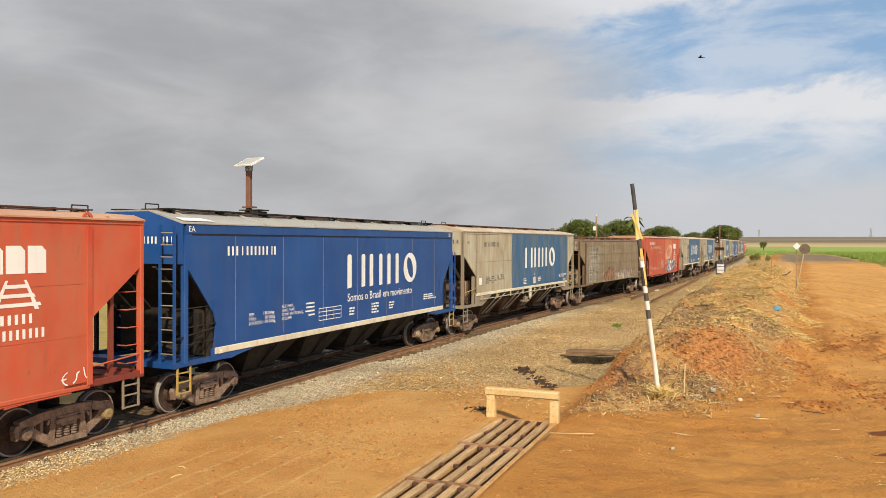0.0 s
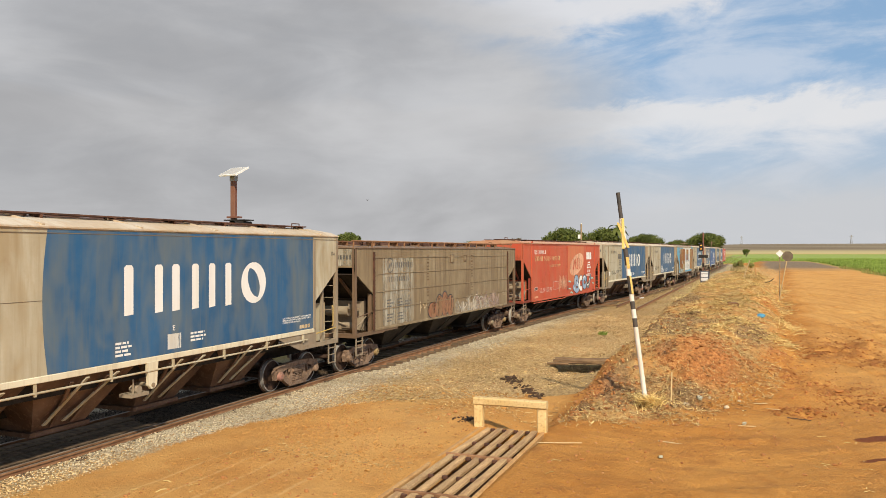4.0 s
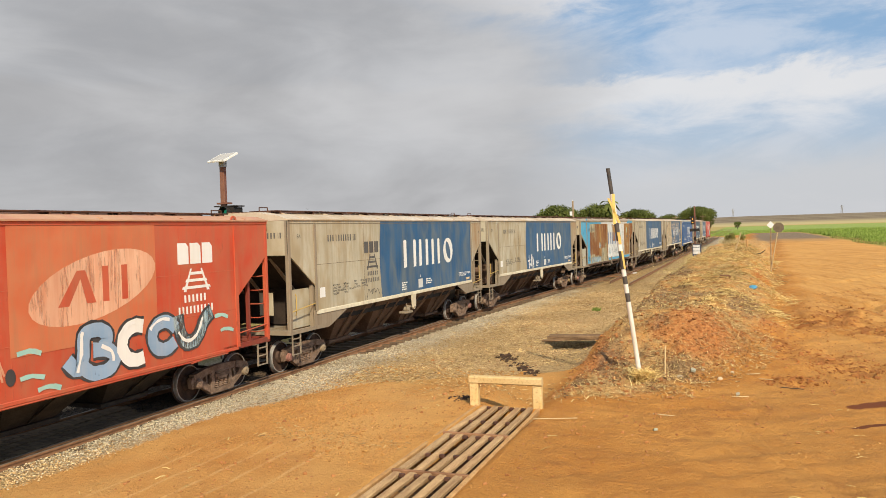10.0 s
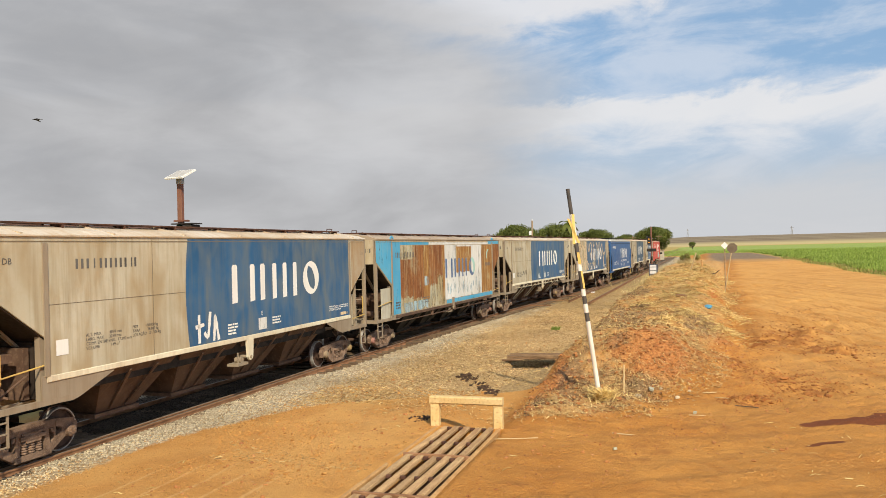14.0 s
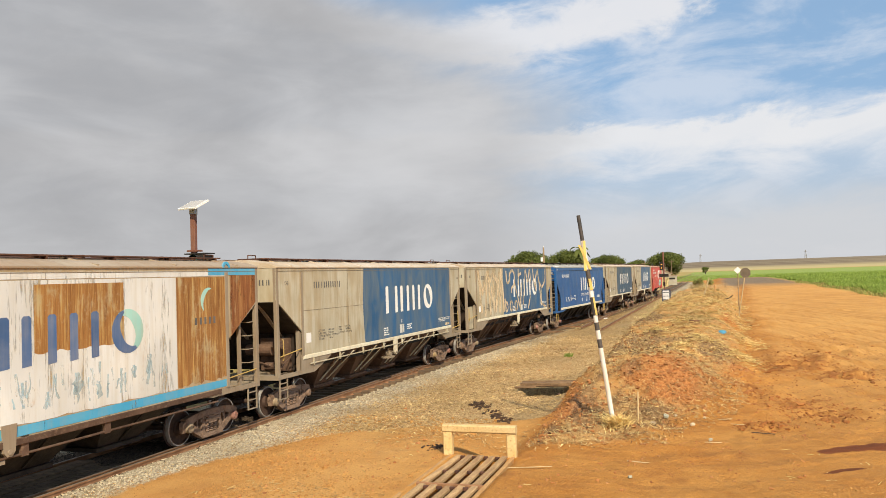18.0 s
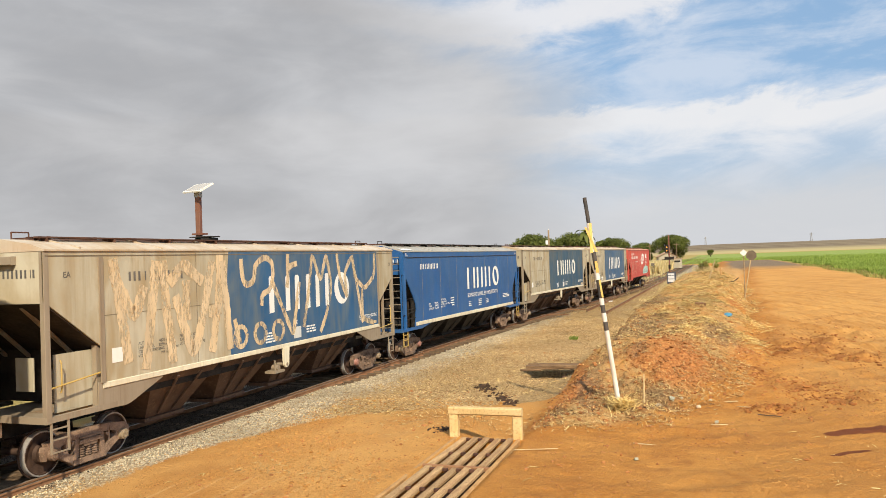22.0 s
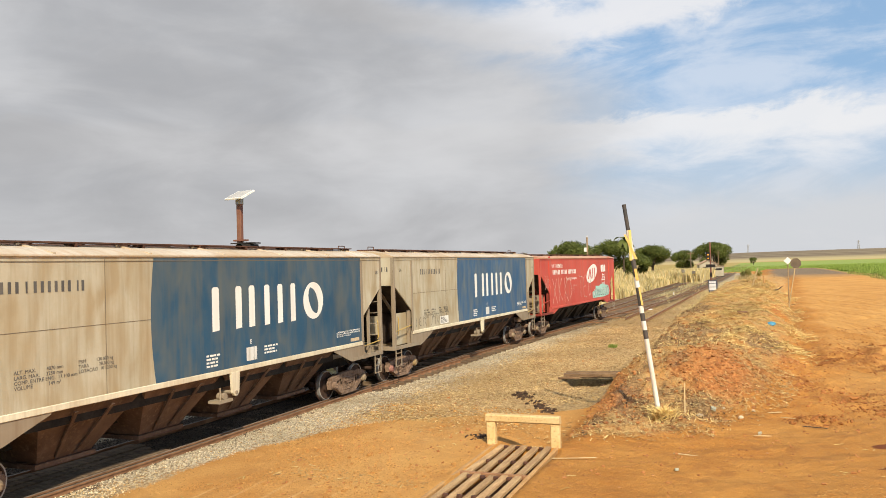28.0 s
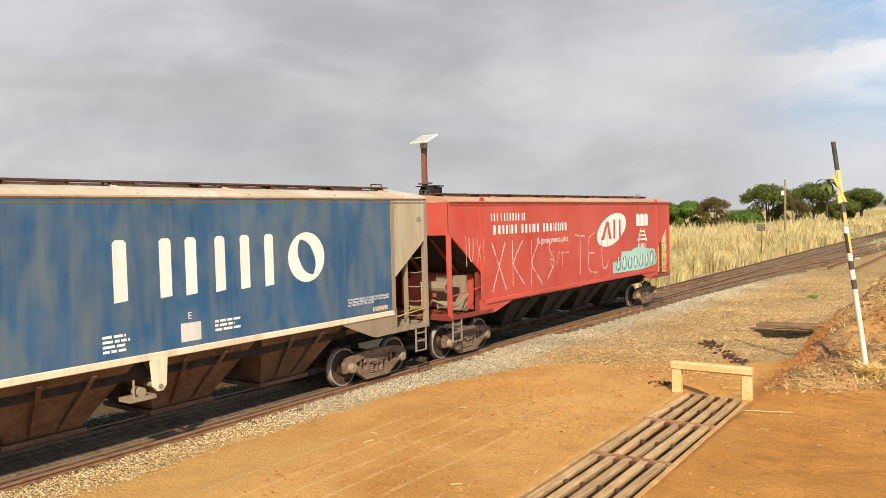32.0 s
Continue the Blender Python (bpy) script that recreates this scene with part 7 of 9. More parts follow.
def scatter():
    rng = np.random.default_rng(8)
    # ballast on the near shoulder and in the track
    n = 90000
    y = 4 + 46 * rng.random(n) ** 1.35
    tx = MAIN_X + np.interp(y, _yy, _gg)
    x = tx - 2.2 + rng.random(n) * (5.6 + 4.4 * sstep(y, 16.5, 20.5))
    keep = (zones(x, y)[1] > rng.uniform(0.15, 0.7, n)) & (np.abs(np.abs(x - tx) - GAUGE) > 0.09) & ((np.abs(x - tx) > 0.76) | (y > CROSSING_END))
    x, y = x[keep], y[keep]
    r = rng.uniform(0.008, 0.018, len(x)) * (1 + 0.012 * y)
    far = x - MAIN_X - np.interp(y, _yy, _gg) + rng.normal(size=len(x)) * 0.7 > 2.6 - 1.6 * (1 - sstep(y, 9, 14))
    # greasy stones; the offset darkens the far side where the train's shade falls
    oily_shade = np.abs(x - MAIN_X - np.interp(y, _yy, _gg) + 0.45) + 0.12 * rng.normal(size=len(x)) < 1.50
    far &= ~oily_shade
    for m, mat, nm, lab in ((oily_shade, M_OILSHADE, "greasy_ballast", "greasy ballast, darkened for the train's shade, between and beside the rails"), (~far & ~oily_shade, M_STONE, "ballast_stones", "pale crushed-stone ballast beside the rails"), (far, M_TANST, "tan_gravel", "tan dusty gravel between track and bank")):
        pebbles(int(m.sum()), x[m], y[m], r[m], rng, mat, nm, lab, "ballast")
    n = 2600
    y = 4.5 + 17 * rng.random(n)
    x = -11.9 + 5.0 * rng.random(n) ** 1.6
    pebbles(n, x, y, rng.uniform(0.006, 0.014, n), rng, M_GRIT, "stray_gravel", "stray gravel on the dirt beside the ballast", "gravel", 0.2)
    # clods on the bank
    n = 19000
    y = 17.5 + 26 * rng.random(n) ** 1.2
    x = -5.0 + 7.0 * rng.random(n)
    keep = (zones(x, y)[2] > rng.uniform(0.05, 0.6, n)) & (red_soil(x, y) + 0.12 > rng.random(n))
    x, y = x[keep], y[keep]
    pebbles(len(x), x, y, np.minimum(rng.gamma(1.6, 0.015, len(x)) + 0.010, 0.065), rng, M_CLOD, "earth_clods", "red earth clods on the bank", "soil", 0.1)
    # loose lumps on the dirt road
    n = 15000
    y = 7 + 36 * rng.random(n)
    x = -9.5 + 17 * rng.random(n)
    keep = (zones(x, y)[2] < 0.3) & (fbm(x, y, 0.5, 15) > -0.05) & (abs(x + 4.82) > 0.9)
    x, y = x[keep], y[keep]
    pebbles(len(x), x, y, rng.gamma(1.5, 0.006, len(x)) + 0.007, rng, M_CLOD, "loose_lumps", "small earth lumps on the dirt road", "soil", 0.2)
    # burnt and brown litter over the bank
    n = 76000
    y = 16.7 + 60 * rng.random(n) ** 1.5
    x = -5.2 + 7.6 * rng.random(n)
    keep = (zones(x, y)[2] > rng.uniform(0.03, 0.75, n)) & (fbm(x, y, 0.7, 25) > -0.35 + 0.22 * rng.normal(size=n)) & (red_soil(x, y) < rng.uniform(0.2, 1.1, n))
    x, y = x[keep], y[keep]
    straws(len(x), x, y, rng.uniform(0.03, 0.13, len(x)) * (0.8 + 0.012 * y), 0.013, rng, M_TWIG, "brown_litter", "brown and burnt litter on the bank")
    # dark flank of the bank
    n = 60000
    y = 16.7 + 34 * rng.random(n) ** 1.6
    x = -5.0 + 7.4 * rng.random(n)
    keep = (zones(x, y)[2] > rng.uniform(0.03, 0.6, n)) & (burnt_soil(x, y) > rng.uniform(0.2, 1.3, n))
    x, y = x[keep], y[keep]
    straws(len(x), x, y, rng.uniform(0.03, 0.14, len(x)), 0.012, rng, M_BURNT, "burnt_twigs", "dark burnt twigs on the bank's flank", 0.02, 0.4)
    # grit where road and ballast meet
    n = 5200
    y = 11.5 + 9.5 * rng.random(n)
    x = -10.6 + 5.0 * rng.random(n)
    keep = (fbm(x, y, 0.6, 29) > -0.1 - 0.06 * (y - 15)) & ((abs(x + 4.82) > 0.95) | (y > 16.6))
    x, y = x[keep], y[keep]
    pebbles(len(x), x, y, rng.gamma(1.5, 0.006, len(x)) + 0.008, rng, M_GRIT, "dirt_grit", "orange grit where the road meets the ballast", "soil", 0.2)
    n = 3000
    y = 12.5 + 8.5 * rng.random(n)
    x = -10.4 + 5.2 * rng.random(n)
    keep = (fbm(x, y, 0.5, 33) > 0.0 - 0.05 * (y - 15)) & ((abs(x + 4.82) > 0.95) | (y > 16.6))
    x, y = x[keep], y[keep]
    straws(len(x), x, y, rng.uniform(0.04, 0.16, len(x)), 0.012, rng, M_DRY, "litter_bits", "small bits of dry litter on the dirt", 0.008, 0.1)
    # dry bits over the bank's brow and front
    n = 9000
    y = 17.2 + 12 * rng.random(n) ** 1.2
    x = -4.2 + 5.0 * rng.random(n)
    keep = (zones(x, y)[2] > 0.05) & (fbm(x, y, 0.6, 83) > 0.02 - 0.08 * (x + 2.5))
    x, y = x[keep], y[keep]
    straws(len(x), x, y, rng.uniform(0.04, 0.20, len(x)), 0.011, rng, M_DRY, "dry_bits", "dry tan stalks over the bank's brow", 0.015, 0.3)
    # straw heaps
    cx, cy, cr = np.array(HEAPS).T
    n = 10500
    k = rng.choice(len(cx), n, p=cr**1.6 / (cr**1.6).sum())
    x = cx[k] + cr[k] * 0.55 * rng.normal(size=n)
    y = cy[k] + cr[k] * 0.95 * rng.normal(size=n)
    keep = (zones(x, y)[2] > 0.03) & (y > 17.6)
    x, y = x[keep], y[keep]
    straws(len(x), x, y, rng.uniform(0.15, 0.55, len(x)), 0.016, rng, M_STRAW, "straw_heaps", "pale yellow cut straw on the bank", 0.04, 0.20)
    # dry stalks over the ground between line and bank
    n = 19000
    y = 18 + 60 * rng.random(n) ** 1.3
    x = -10.8 + 6.2 * rng.random(n)
    keep = fbm(x, y, 0.3, 35) > -0.25
    x, y = x[keep], y[keep]
    straws(len(x), x, y, rng.uniform(0.03, 0.13, len(x)) * (1 + 0.015 * (y - 18)), 0.016, rng, M_DRY, "dry_stalks", "dry stalks strewn beside the track", 0.015, 0.2)
    # churned patches at the bank's foot and along the road
    n = 2600
    k = rng.integers(0, len(CHURN), n)
    at = np.array(CHURN)[k]
    x, y = at[:, 0] + at[:, 2] * 0.75 * rng.normal(size=n), at[:, 1] + at[:, 3] * 0.75 * rng.normal(size=n)
    pebbles(n, x, y, rng.gamma(1.5, 0.010, n) + 0.008, rng, M_CLODD, "churned_soil", "dark churned clods along the dirt road", "soil", 0.1)
    # bits of straw on the dirt
    n = 700
    y = 7 + 14 * rng.random(n)
    x = -10.5 + 14 * rng.random(n)
    keep = (zones(x, y)[2] < 0.2) & (fbm(x, y, 0.6, 45) > 0.1)
    x, y = x[keep], y[keep]
    straws(len(x), x, y, rng.uniform(0.04, 0.22, len(x)), 0.014, rng, M_STRAW, "straw_bits", "bits of straw on the dirt road", 0.008, 0.05)
    # lugs of a tyre print pressed in the dirt
    u = np.repeat(np.arange(46), 4) / 45.0
    v = np.tile([-0.24, -0.08, 0.08, 0.24], 46)
    n = len(u)
    x = 0.3 + 2.9 * u - 0.55 * v + 0.012 * rng.normal(size=n)
    y = 13.72 + 2.15 * u + 0.9 * v + 0.03 * (v > 0) + 0.012 * rng.normal(size=n)
    keep = rng.random(n) < 0.85
    x, y, n = x[keep], y[keep], int(keep.sum())
    pebbles(n, x, y, rng.uniform(0.024, 0.034, n), rng, M_GRIT, "tyre_print", "lugs of a tyre print in the dirt road", "soil", -0.30)
    # dark clinker spill
    n = 230
    u = rng.random(n)
    u = np.where(u < 0.5, 0.7 * u, u)
    x = -7.46 + 2.1 * u + 0.09 * rng.normal(size=n)
    y = 23.95 - 3.7 * u + 0.22 * rng.normal(size=n)
    pebbles(n, x, y, rng.uniform(0.025, 0.065, n), rng, M_CLINK, "dark_clinker", "dark burnt clumps on the stony ground", "debris", 0.2)
    # small cluster of dark lumps left of the guard frame
    n = 60
    x, y = -6.15 + 0.14 * rng.normal(size=n), 16.75 + 0.14 * rng.normal(size=n)
    pebbles(n, x, y, rng.uniform(0.02, 0.04, n), rng, M_CLINK, "burnt_clump", "small dark clump beside the guard frame", "debris", 0.2)


def tuft():
    rng = np.random.default_rng(12)
    n = 300
    a, r = rng.uniform(0, 2 * np.pi, n), 0.22 * rng.random(n)
    x, y = -2.35 + 1.3 * r * np.cos(a), 19.25 + r * np.sin(a) * 0.8
    h = rng.uniform(0.14, 0.36, n)
    V, F = blades(n, x, y, h, 0.014, 2.6, rng, zones(x, y)[0])
    V[4::6, 2] -= 0.22 * h
    V[5::6, 2] -= 0.22 * h
    thing("dry_tuft", raw_mesh("dry_tuft", V, F, M_STRAW), "pale dry grass tuft at the pole's foot", "grass")
    n = 90
    a, r = rng.uniform(0, 2 * np.pi, n), 0.22 * rng.random(n)
    x, y = -6.9 + r * np.cos(a), 38.0 + r * np.sin(a) * 1.5
    V, F = blades(n, x, y, rng.uniform(0.06, 0.2, n), 0.02, 0.8, rng, zones(x, y)[0])
    thing("green_tuft", raw_mesh("green_tuft", V, F, M_CANE), "small green weed in the stony ground", "plant")


drain()
guard_frame()
striped_pole()
culvert()
stake("wooden_stake", -1.92, 19.9, 0.80, 0.020, M_PALEWOOD, "thin pale wooden stake in the bank", (0.02, 0.0))
stake("leaning_stick", -0.75, 58.4, 1.3, 0.045, M_PALEWOOD, "pale stick leaning on the bank", (0.47, 0.1))
stake("timber_stub", 0.15, 69.5, 0.95, 0.075, M_BEAM, "short reddish timber stub on the bank", (-0.06, 0))
stake("white_stake", -9.9, 96.0, 0.42, 0.07, M_WHITE, "white marker stake between the tracks", (0, 0))
road_sign(1.52, 54.2, 3.73, 0.24, "diamond", 0.02, M_BOARD, "white diamond road sign on a thin leaning post", M_WOOD)
road_sign(1.45, 54.1, 3.57, 0.34, "disc", 0.55, M_SIGNBACK, "octagonal road sign seen from behind on a leaning post", M_PALEWOOD)
signal_post()
solar_post()
utility_pole(-19.3, 92.0, 7.35, 0.13, "brown timber pole with white meter box", False)
utility_pole(-25.0, 165.0, 6.4, 0.12, "timber pole with crossarm far down the line")
utility_pole(-15.0, 185.0, 6.2, 0.12, "timber pole with crossarm far down the line")
utility_pole(-10.5, 215.0, 6.6, 0.12, "timber pole with crossarm far down the line")
marker_sign(-14.9, 62.5, 2.72, 0.62, 0.50, False, "small dark slatted marker sign in dry grass")
marker_sign(-10.9, 120.0, 2.65, 0.45, 0.5, True, "small dark marker on a post by the track")
marker_sign(-11.7, 150.0, 2.0, 0.7, 0.55, False, "small dark marker plate in dry grass")
lattice_tower(-37.0, 2600.0, 27.0)
lattice_tower(269.0, 2586.0, 27.0)
tree(-29.3, 127.0, 8.3, 9.5, M_LEAF, 1, "broad dark green tree with dense crown", 0.2)
tree(-31.5, 121.0, 4.2, 7.0, M_LEAFB, 2, "low yellow-green bushy tree", 0.1)
tree(-25.8, 128.0, 5.8, 5.5, M_LEAFR, 13, "bare reddish-brown bushy tree", 0.15, 0.22, 1200)
tree(-26.6, 149.0, 8.8, 9.9, M_LEAF, 3, "tall dark green tree beside a palm", 0.15)
tree(-23.0, 155.0, 5.8, 7.7, M_LEAF, 4, "low dark green bushy tree", 0.1)
palm(-24.3, 148.2, 9.3, 5)
tree(-21.6, 169.0, 8.0, 9.4, M_LEAF, 6, "flat-topped dark green tree", 0.45)
tree(-20.3, 229.0, 7.4, 8.8, M_LEAF, 7, "rounded dark green tree far down the line", 0.2)
tree(-12.0, 222.0, 9.5, 12.1, M_LEAF, 8, "large round dark green tree by the farm house", 0.15, 0.36, 3600)
tree(-4.6, 500.0, 5.0, 5.5, M_LEAF, 9, "isolated green bush far off in the field", 0.1, 0.25, 1200)
tree(-34.5, 117.0, 6.4, 6.1, M_LEAFR, 10, "reddish-brown bushy tree behind dry grass", 0.1, 0.22, 1500)
tree(-38.5, 118.0, 5.8, 6.6, M_LEAFB, 11, "yellow-green bushy tree behind dry grass", 0.1)
tree(-44.0, 122.0, 6.0, 7.7, M_LEAF, 14, "dark green bushy tree behind dry grass", 0.1)
tree(-78.0, 140.0, 8.2, 7.2, M_LEAF, 12, "distant dark green tree beyond the train", 0.4)
thing("dark_branch", Shape().tube([(-0.6, 0, 0.04), (-0.1, 0.1, 0.10), (0.35, 0.1, 0.22), (0.62, 0.0, 0.45)], 0.035), "curved dark branch lying on the bank", "branch", at=pose(0.75, 63.2, ground_z(0.75, 63.2)), mat=M_BARK)
bush(-1.9, 113.0, 2.0, 1.7, 21, "olive shrub and dry grass at the bank's far end")
farm_house()
tall_grass()
cane_field()
scatter()
tuft()
thing("blue_bag", Shape().lathe([(-0.02, 0.12), (0.05, 0.22), (0.11, 0.18), (0.16, 0.05)], 2, seg=9), "crumpled blue plastic bag on the bank", "litter", at=pose(0.27, 36.9, ground_z(0.27, 36.9), 8, -12, 30), mat=M_BLUEBAG)
thing("flat_rock", Shape().prism([(-0.25, -0.14), (0.10, -0.18), (0.28, 0.0), (0.12, 0.16), (-0.20, 0.12)], 2, -0.05, 0.12), "flat brown rock on the bank", "rock", at=pose(-0.9, 36.8, ground_z(-0.9, 36.8), 4, 3, 20), mat=M_RUSTRAIL)
thing("broken_stalk", Shape().tube([(-0.6, 0, 0.02), (-0.1, 0.12, 0.03), (0.25, 0.30, 0.02)], 0.010), "broken pale cane stalk on the dirt", "litter", at=pose(-3.5, 15.25, 0.0), mat=M_PALEWOOD)
thing("dark_stick", Shape().tube([(-0.24, 0.08, 0.02), (0.26, -0.1, 0.03)], 0.012), "short dark stick on the dirt", "litter", at=pose(0.95, 19.5, ground_z(0.95, 19.5)), mat=M_BARK)
thing("pale_stalk", Shape().tube([(-0.22, 0.06, 0.03), (0.25, -0.05, 0.03)], 0.014), "short pale cane stalk on the dirt", "litter", at=pose(-1.6, 16.2, 0.0), mat=M_PALEWOOD)

for bx, by, ba in ((-9.8, 85.4, 20), (-9.1, 67.9, 65)):
    thing("white_rod", Shape().box(-0.45, 0.45, -0.05, 0.05, 0.0, 0.09, 0.015), "short white concrete rod lying by the track", "marker", at=pose(bx, by, ground_z(bx, by), 0, 0, ba), mat=M_WHITE)

M_SCRAP = rough_mat("pale_green_plastic", (0.36, 0.36, 0.26), (0.52, 0.48, 0.36), 9.0, 0.5, 0.0, 0.4, 0.02)
M_PALEST = rough_mat("pale_stone", (0.46, 0.34, 0.20), (0.62, 0.50, 0.34), 5.0, 0.9, 0.0, 0.4, 0.02)
for sx, sy, sr in ((-1.56, 19.85, 0.09), (-0.63, 20.2, 0.07), (-1.05, 20.6, 0.05), (-0.35, 20.9, 0.05)):
    thing("loose_stone", Shape().lathe([(-0.5 * sr, 0.5 * sr), (0.0, sr), (0.5 * sr, 0.8 * sr), (0.8 * sr, 0.2 * sr)], 2, seg=7), "pale stone lying on the bank", "stone", at=pose(sx, sy, ground_z(sx, sy) + 0.02, 8, 5, sx * 90), mat=M_PALEST)
for sx, sy, sr in ((-1.28, 20.4, 0.12), (-0.2, 18.5, 0.05), (-1.65, 15.15, 0.06)):
    thing("plastic_scrap", Shape().prism([(-sr, -0.4 * sr), (0.2 * sr, -0.6 * sr), (sr, 0.1 * sr), (0.3 * sr, 0.5 * sr), (-0.7 * sr, 0.4 * sr)], 2, 0.0, 0.05), "crumpled pale plastic scrap on the dirt", "litter", at=pose(sx, sy, ground_z(sx, sy) + 0.01, 12, -8, sy * 40), mat=M_SCRAP)
for sx, sy, sa in ((0.15, 20.9, 20), (0.43, 20.6, -15), (-0.15, 18.2, 5)):
    thing("pale_stalk", Shape().tube([(-0.17, 0.03, 0.02), (0.0, -0.02, 0.03), (0.18, 0.03, 0.02)], 0.010), "short pale cane stalk on the bank", "litter", at=pose(sx, sy, ground_z(sx, sy) + 0.02, 0, 0, sa), mat=M_PALEWOOD)

# ---- birds ----
M_BIRD = rough_mat("dark_feathers", (0.02, 0.02, 0.022), (0.05, 0.045, 0.045), 8.0, 0.8)
BIRDS = []


def bird(lab):
    b = tagged(new("bird"), lab, "bird", "birds")
    part("body", Shape().lathe([(-0.24, 0.01), (-0.15, 0.05), (0.0, 0.075), (0.14, 0.05), (0.20, 0.035), (0.25, 0.006)], 1, seg=10).mesh("body", M_BIRD, True), b)
    part("tail", Shape().plate((-0.05, -0.22, 0), (0.05, -0.22, 0), (0.09, -0.42, 0), (-0.09, -0.42, 0), 0.01), b, mat=M_BIRD)
    wings = []
    for m in (-1, 1):
        s = Shape()
        s.prism([(0.02, -0.08), (0.02, 0.12), (0.28, 0.15), (0.55, 0.02), (0.50, -0.03), (0.25, -0.04)], 2, -0.008, 0.008)
        if m < 0:
            s.v = [(-x, y, z) for x, y, z in s.v]
        wings.append((part("wing", s, b, mat=M_BIRD), m))
    BIRDS.append((b, wings))
    return b


bird("dark bird flapping across the sky")
bird("dark bird gliding low over the train")


# ---- the train ----
CARS = []
LABELS = [
    ("red", "faded red hopper wagon with dusty bogies"),
    ("navy", "deep blue hopper wagon with white slogan and yellow steps"),
    ("grey", "dusty grey hopper wagon with blue panel and pipework"),
    ("brown", "grimy brown riveted hopper wagon with spray-painted flank"),
    ("red", "faded orange-red hopper wagon with oval emblem and graffiti"),
    ("grey", "grey hopper wagon with blue panel and black emblem"),
    ("grey", "grey hopper wagon with blue panel and white scribble"),
    ("rust", "rusted cyan and white hopper wagon with peeling paint"),
    ("grey", "pale grey hopper wagon with blue panel and pipework"),
    ("grey", "grey and blue hopper wagon covered in pale roller strokes"),
    ("navy", "dusty dark blue hopper wagon with white slogan"),
    ("grey", "grey hopper wagon with faded blue panel and cream sill"),
    ("grey", "dusty grey hopper wagon with blue panel and paper notice"),
    ("red2", "bright red hopper wagon with white graffiti, last of the train"),
]
for i, (kind, lab) in enumerate(LABELS):
    CARS.append(wagon(kind, i, lab))


# ---- paint, lettering and graffiti on the flanks ----
SX = HW + 0.0045


def flat(poly, layer=0, x=None):
    s = Shape()
    a = (SX if x is None else x) + 0.0012 * layer
    return s.prism(poly, 0, a, a + 0.001)


def arc_band(cy, cz, r, w0, w1, a0, a1, n=14, tall=1.0):
    """A band along an arc whose width goes from w0 to w1."""
    out, inn = [], []
    for i in range(n + 1):
        t = radians(a0 + (a1 - a0) * i / n)
        w = w0 + (w1 - w0) * math.sin(math.pi * i / n)
        out.append((cy + r * math.cos(t), cz + r * tall * math.sin(t)))
        inn.append((cy + (r - w) * math.cos(t), cz + (r - w) * tall * math.sin(t)))
    return out + inn[::-1]


def ellipse(cy, cz, ry, rz, tilt=0.0, n=28):
    c, s = math.cos(radians(tilt)), math.sin(radians(tilt))
    return [(cy + ry * math.cos(t) * c - rz * math.sin(t) * s, cz + ry * math.cos(t) * s + rz * math.sin(t) * c) for t in (2 * math.pi * i / n for i in range(n))]


def stroke(s, pts, w, rnd, layer=1, rough=0.25):
    """A painted stroke along (y, z) points with an uneven edge."""
    fine = []
    for (a, b), (c, d) in zip(pts[:-1], pts[1:]):
        n = max(2, int(math.hypot(c - a, d - b) / 0.10))
        fine += [(a + (c - a) * i / n, b + (d - b) * i / n) for i in range(n)]
    fine.append(pts[-1])
    sm = fine
    for _ in range(4):
        sm = [sm[0]] + [tuple((p[j] + q[j] * 2 + r[j]) / 4 for j in (0, 1)) for p, q, r in zip(sm[:-2], sm[1:-1], sm[2:])] + [sm[-1]]
    lo, hi = [], []
    for i, p in enumerate(sm):
        a, b = sm[max(0, i - 1)], sm[min(len(sm) - 1, i + 1)]
        d = Vector((b[0] - a[0], b[1] - a[1]))
        d = d.normalized() if d.length > 1e-6 else Vector((0, 1))
        nx, nz = -d.y, d.x
        w0 = w / 2 * (1 + rnd.uniform(-rough, rough))
        w1 = w / 2 * (1 + rnd.uniform(-rough, rough))
        lo.append((p[0] + nx * w0, p[1] + nz * w0))
        hi.append((p[0] - nx * w1, p[1] - nz * w1))
    x = SX + 0.0012 * layer
    n = len(sm)
    s.add([(x, *p) for p in lo] + [(x, *p) for p in hi], [(i, i + 1, n + i + 1, n + i) for i in range(n - 1)])


def bars(s, y, z, h, widths, gap, layer=0):
    """A row of plain upright bars that stands for characters."""
    for w in widths:
        if w > 0:
            x = SX + 0.0012 * layer
            s.box(x, x + 0.001, y, y + w * 0.62, z, z + h)
        y += abs(w) + gap
    return y


def lines_block(s, y, z, w, rows, h, gap, rnd, layer=0):
    """Small print too worn to read: short bars, row under row."""
    for r in range(rows):
        yy, end = y, y + w * rnd.uniform(0.65, 1.0)
        while yy < end:
            ww = rnd.uniform(0.06, 0.22)
            x = SX + 0.0012 * layer
            s.box(x, x + 0.001, yy, min(yy + ww, end), z - r * (h + gap), z - r * (h + gap) + h)
            yy += ww + 0.03


def reg_mark(car, y, z, h, mat, layer=0, rnd=None):
    s = Shape()
    w, g = h * 0.50, h * 0.22
    bars(s, y, z, h, [w, w, w, -w * 0.1, w * 0.6, -w * 0.1, w, w, w, w, w, w, -w * 0.1, w * 0.6, w], g, layer)
    tagged(part("fleet_number", s, car, "plain bars of the fleet number", mat=mat), kind="stuff")


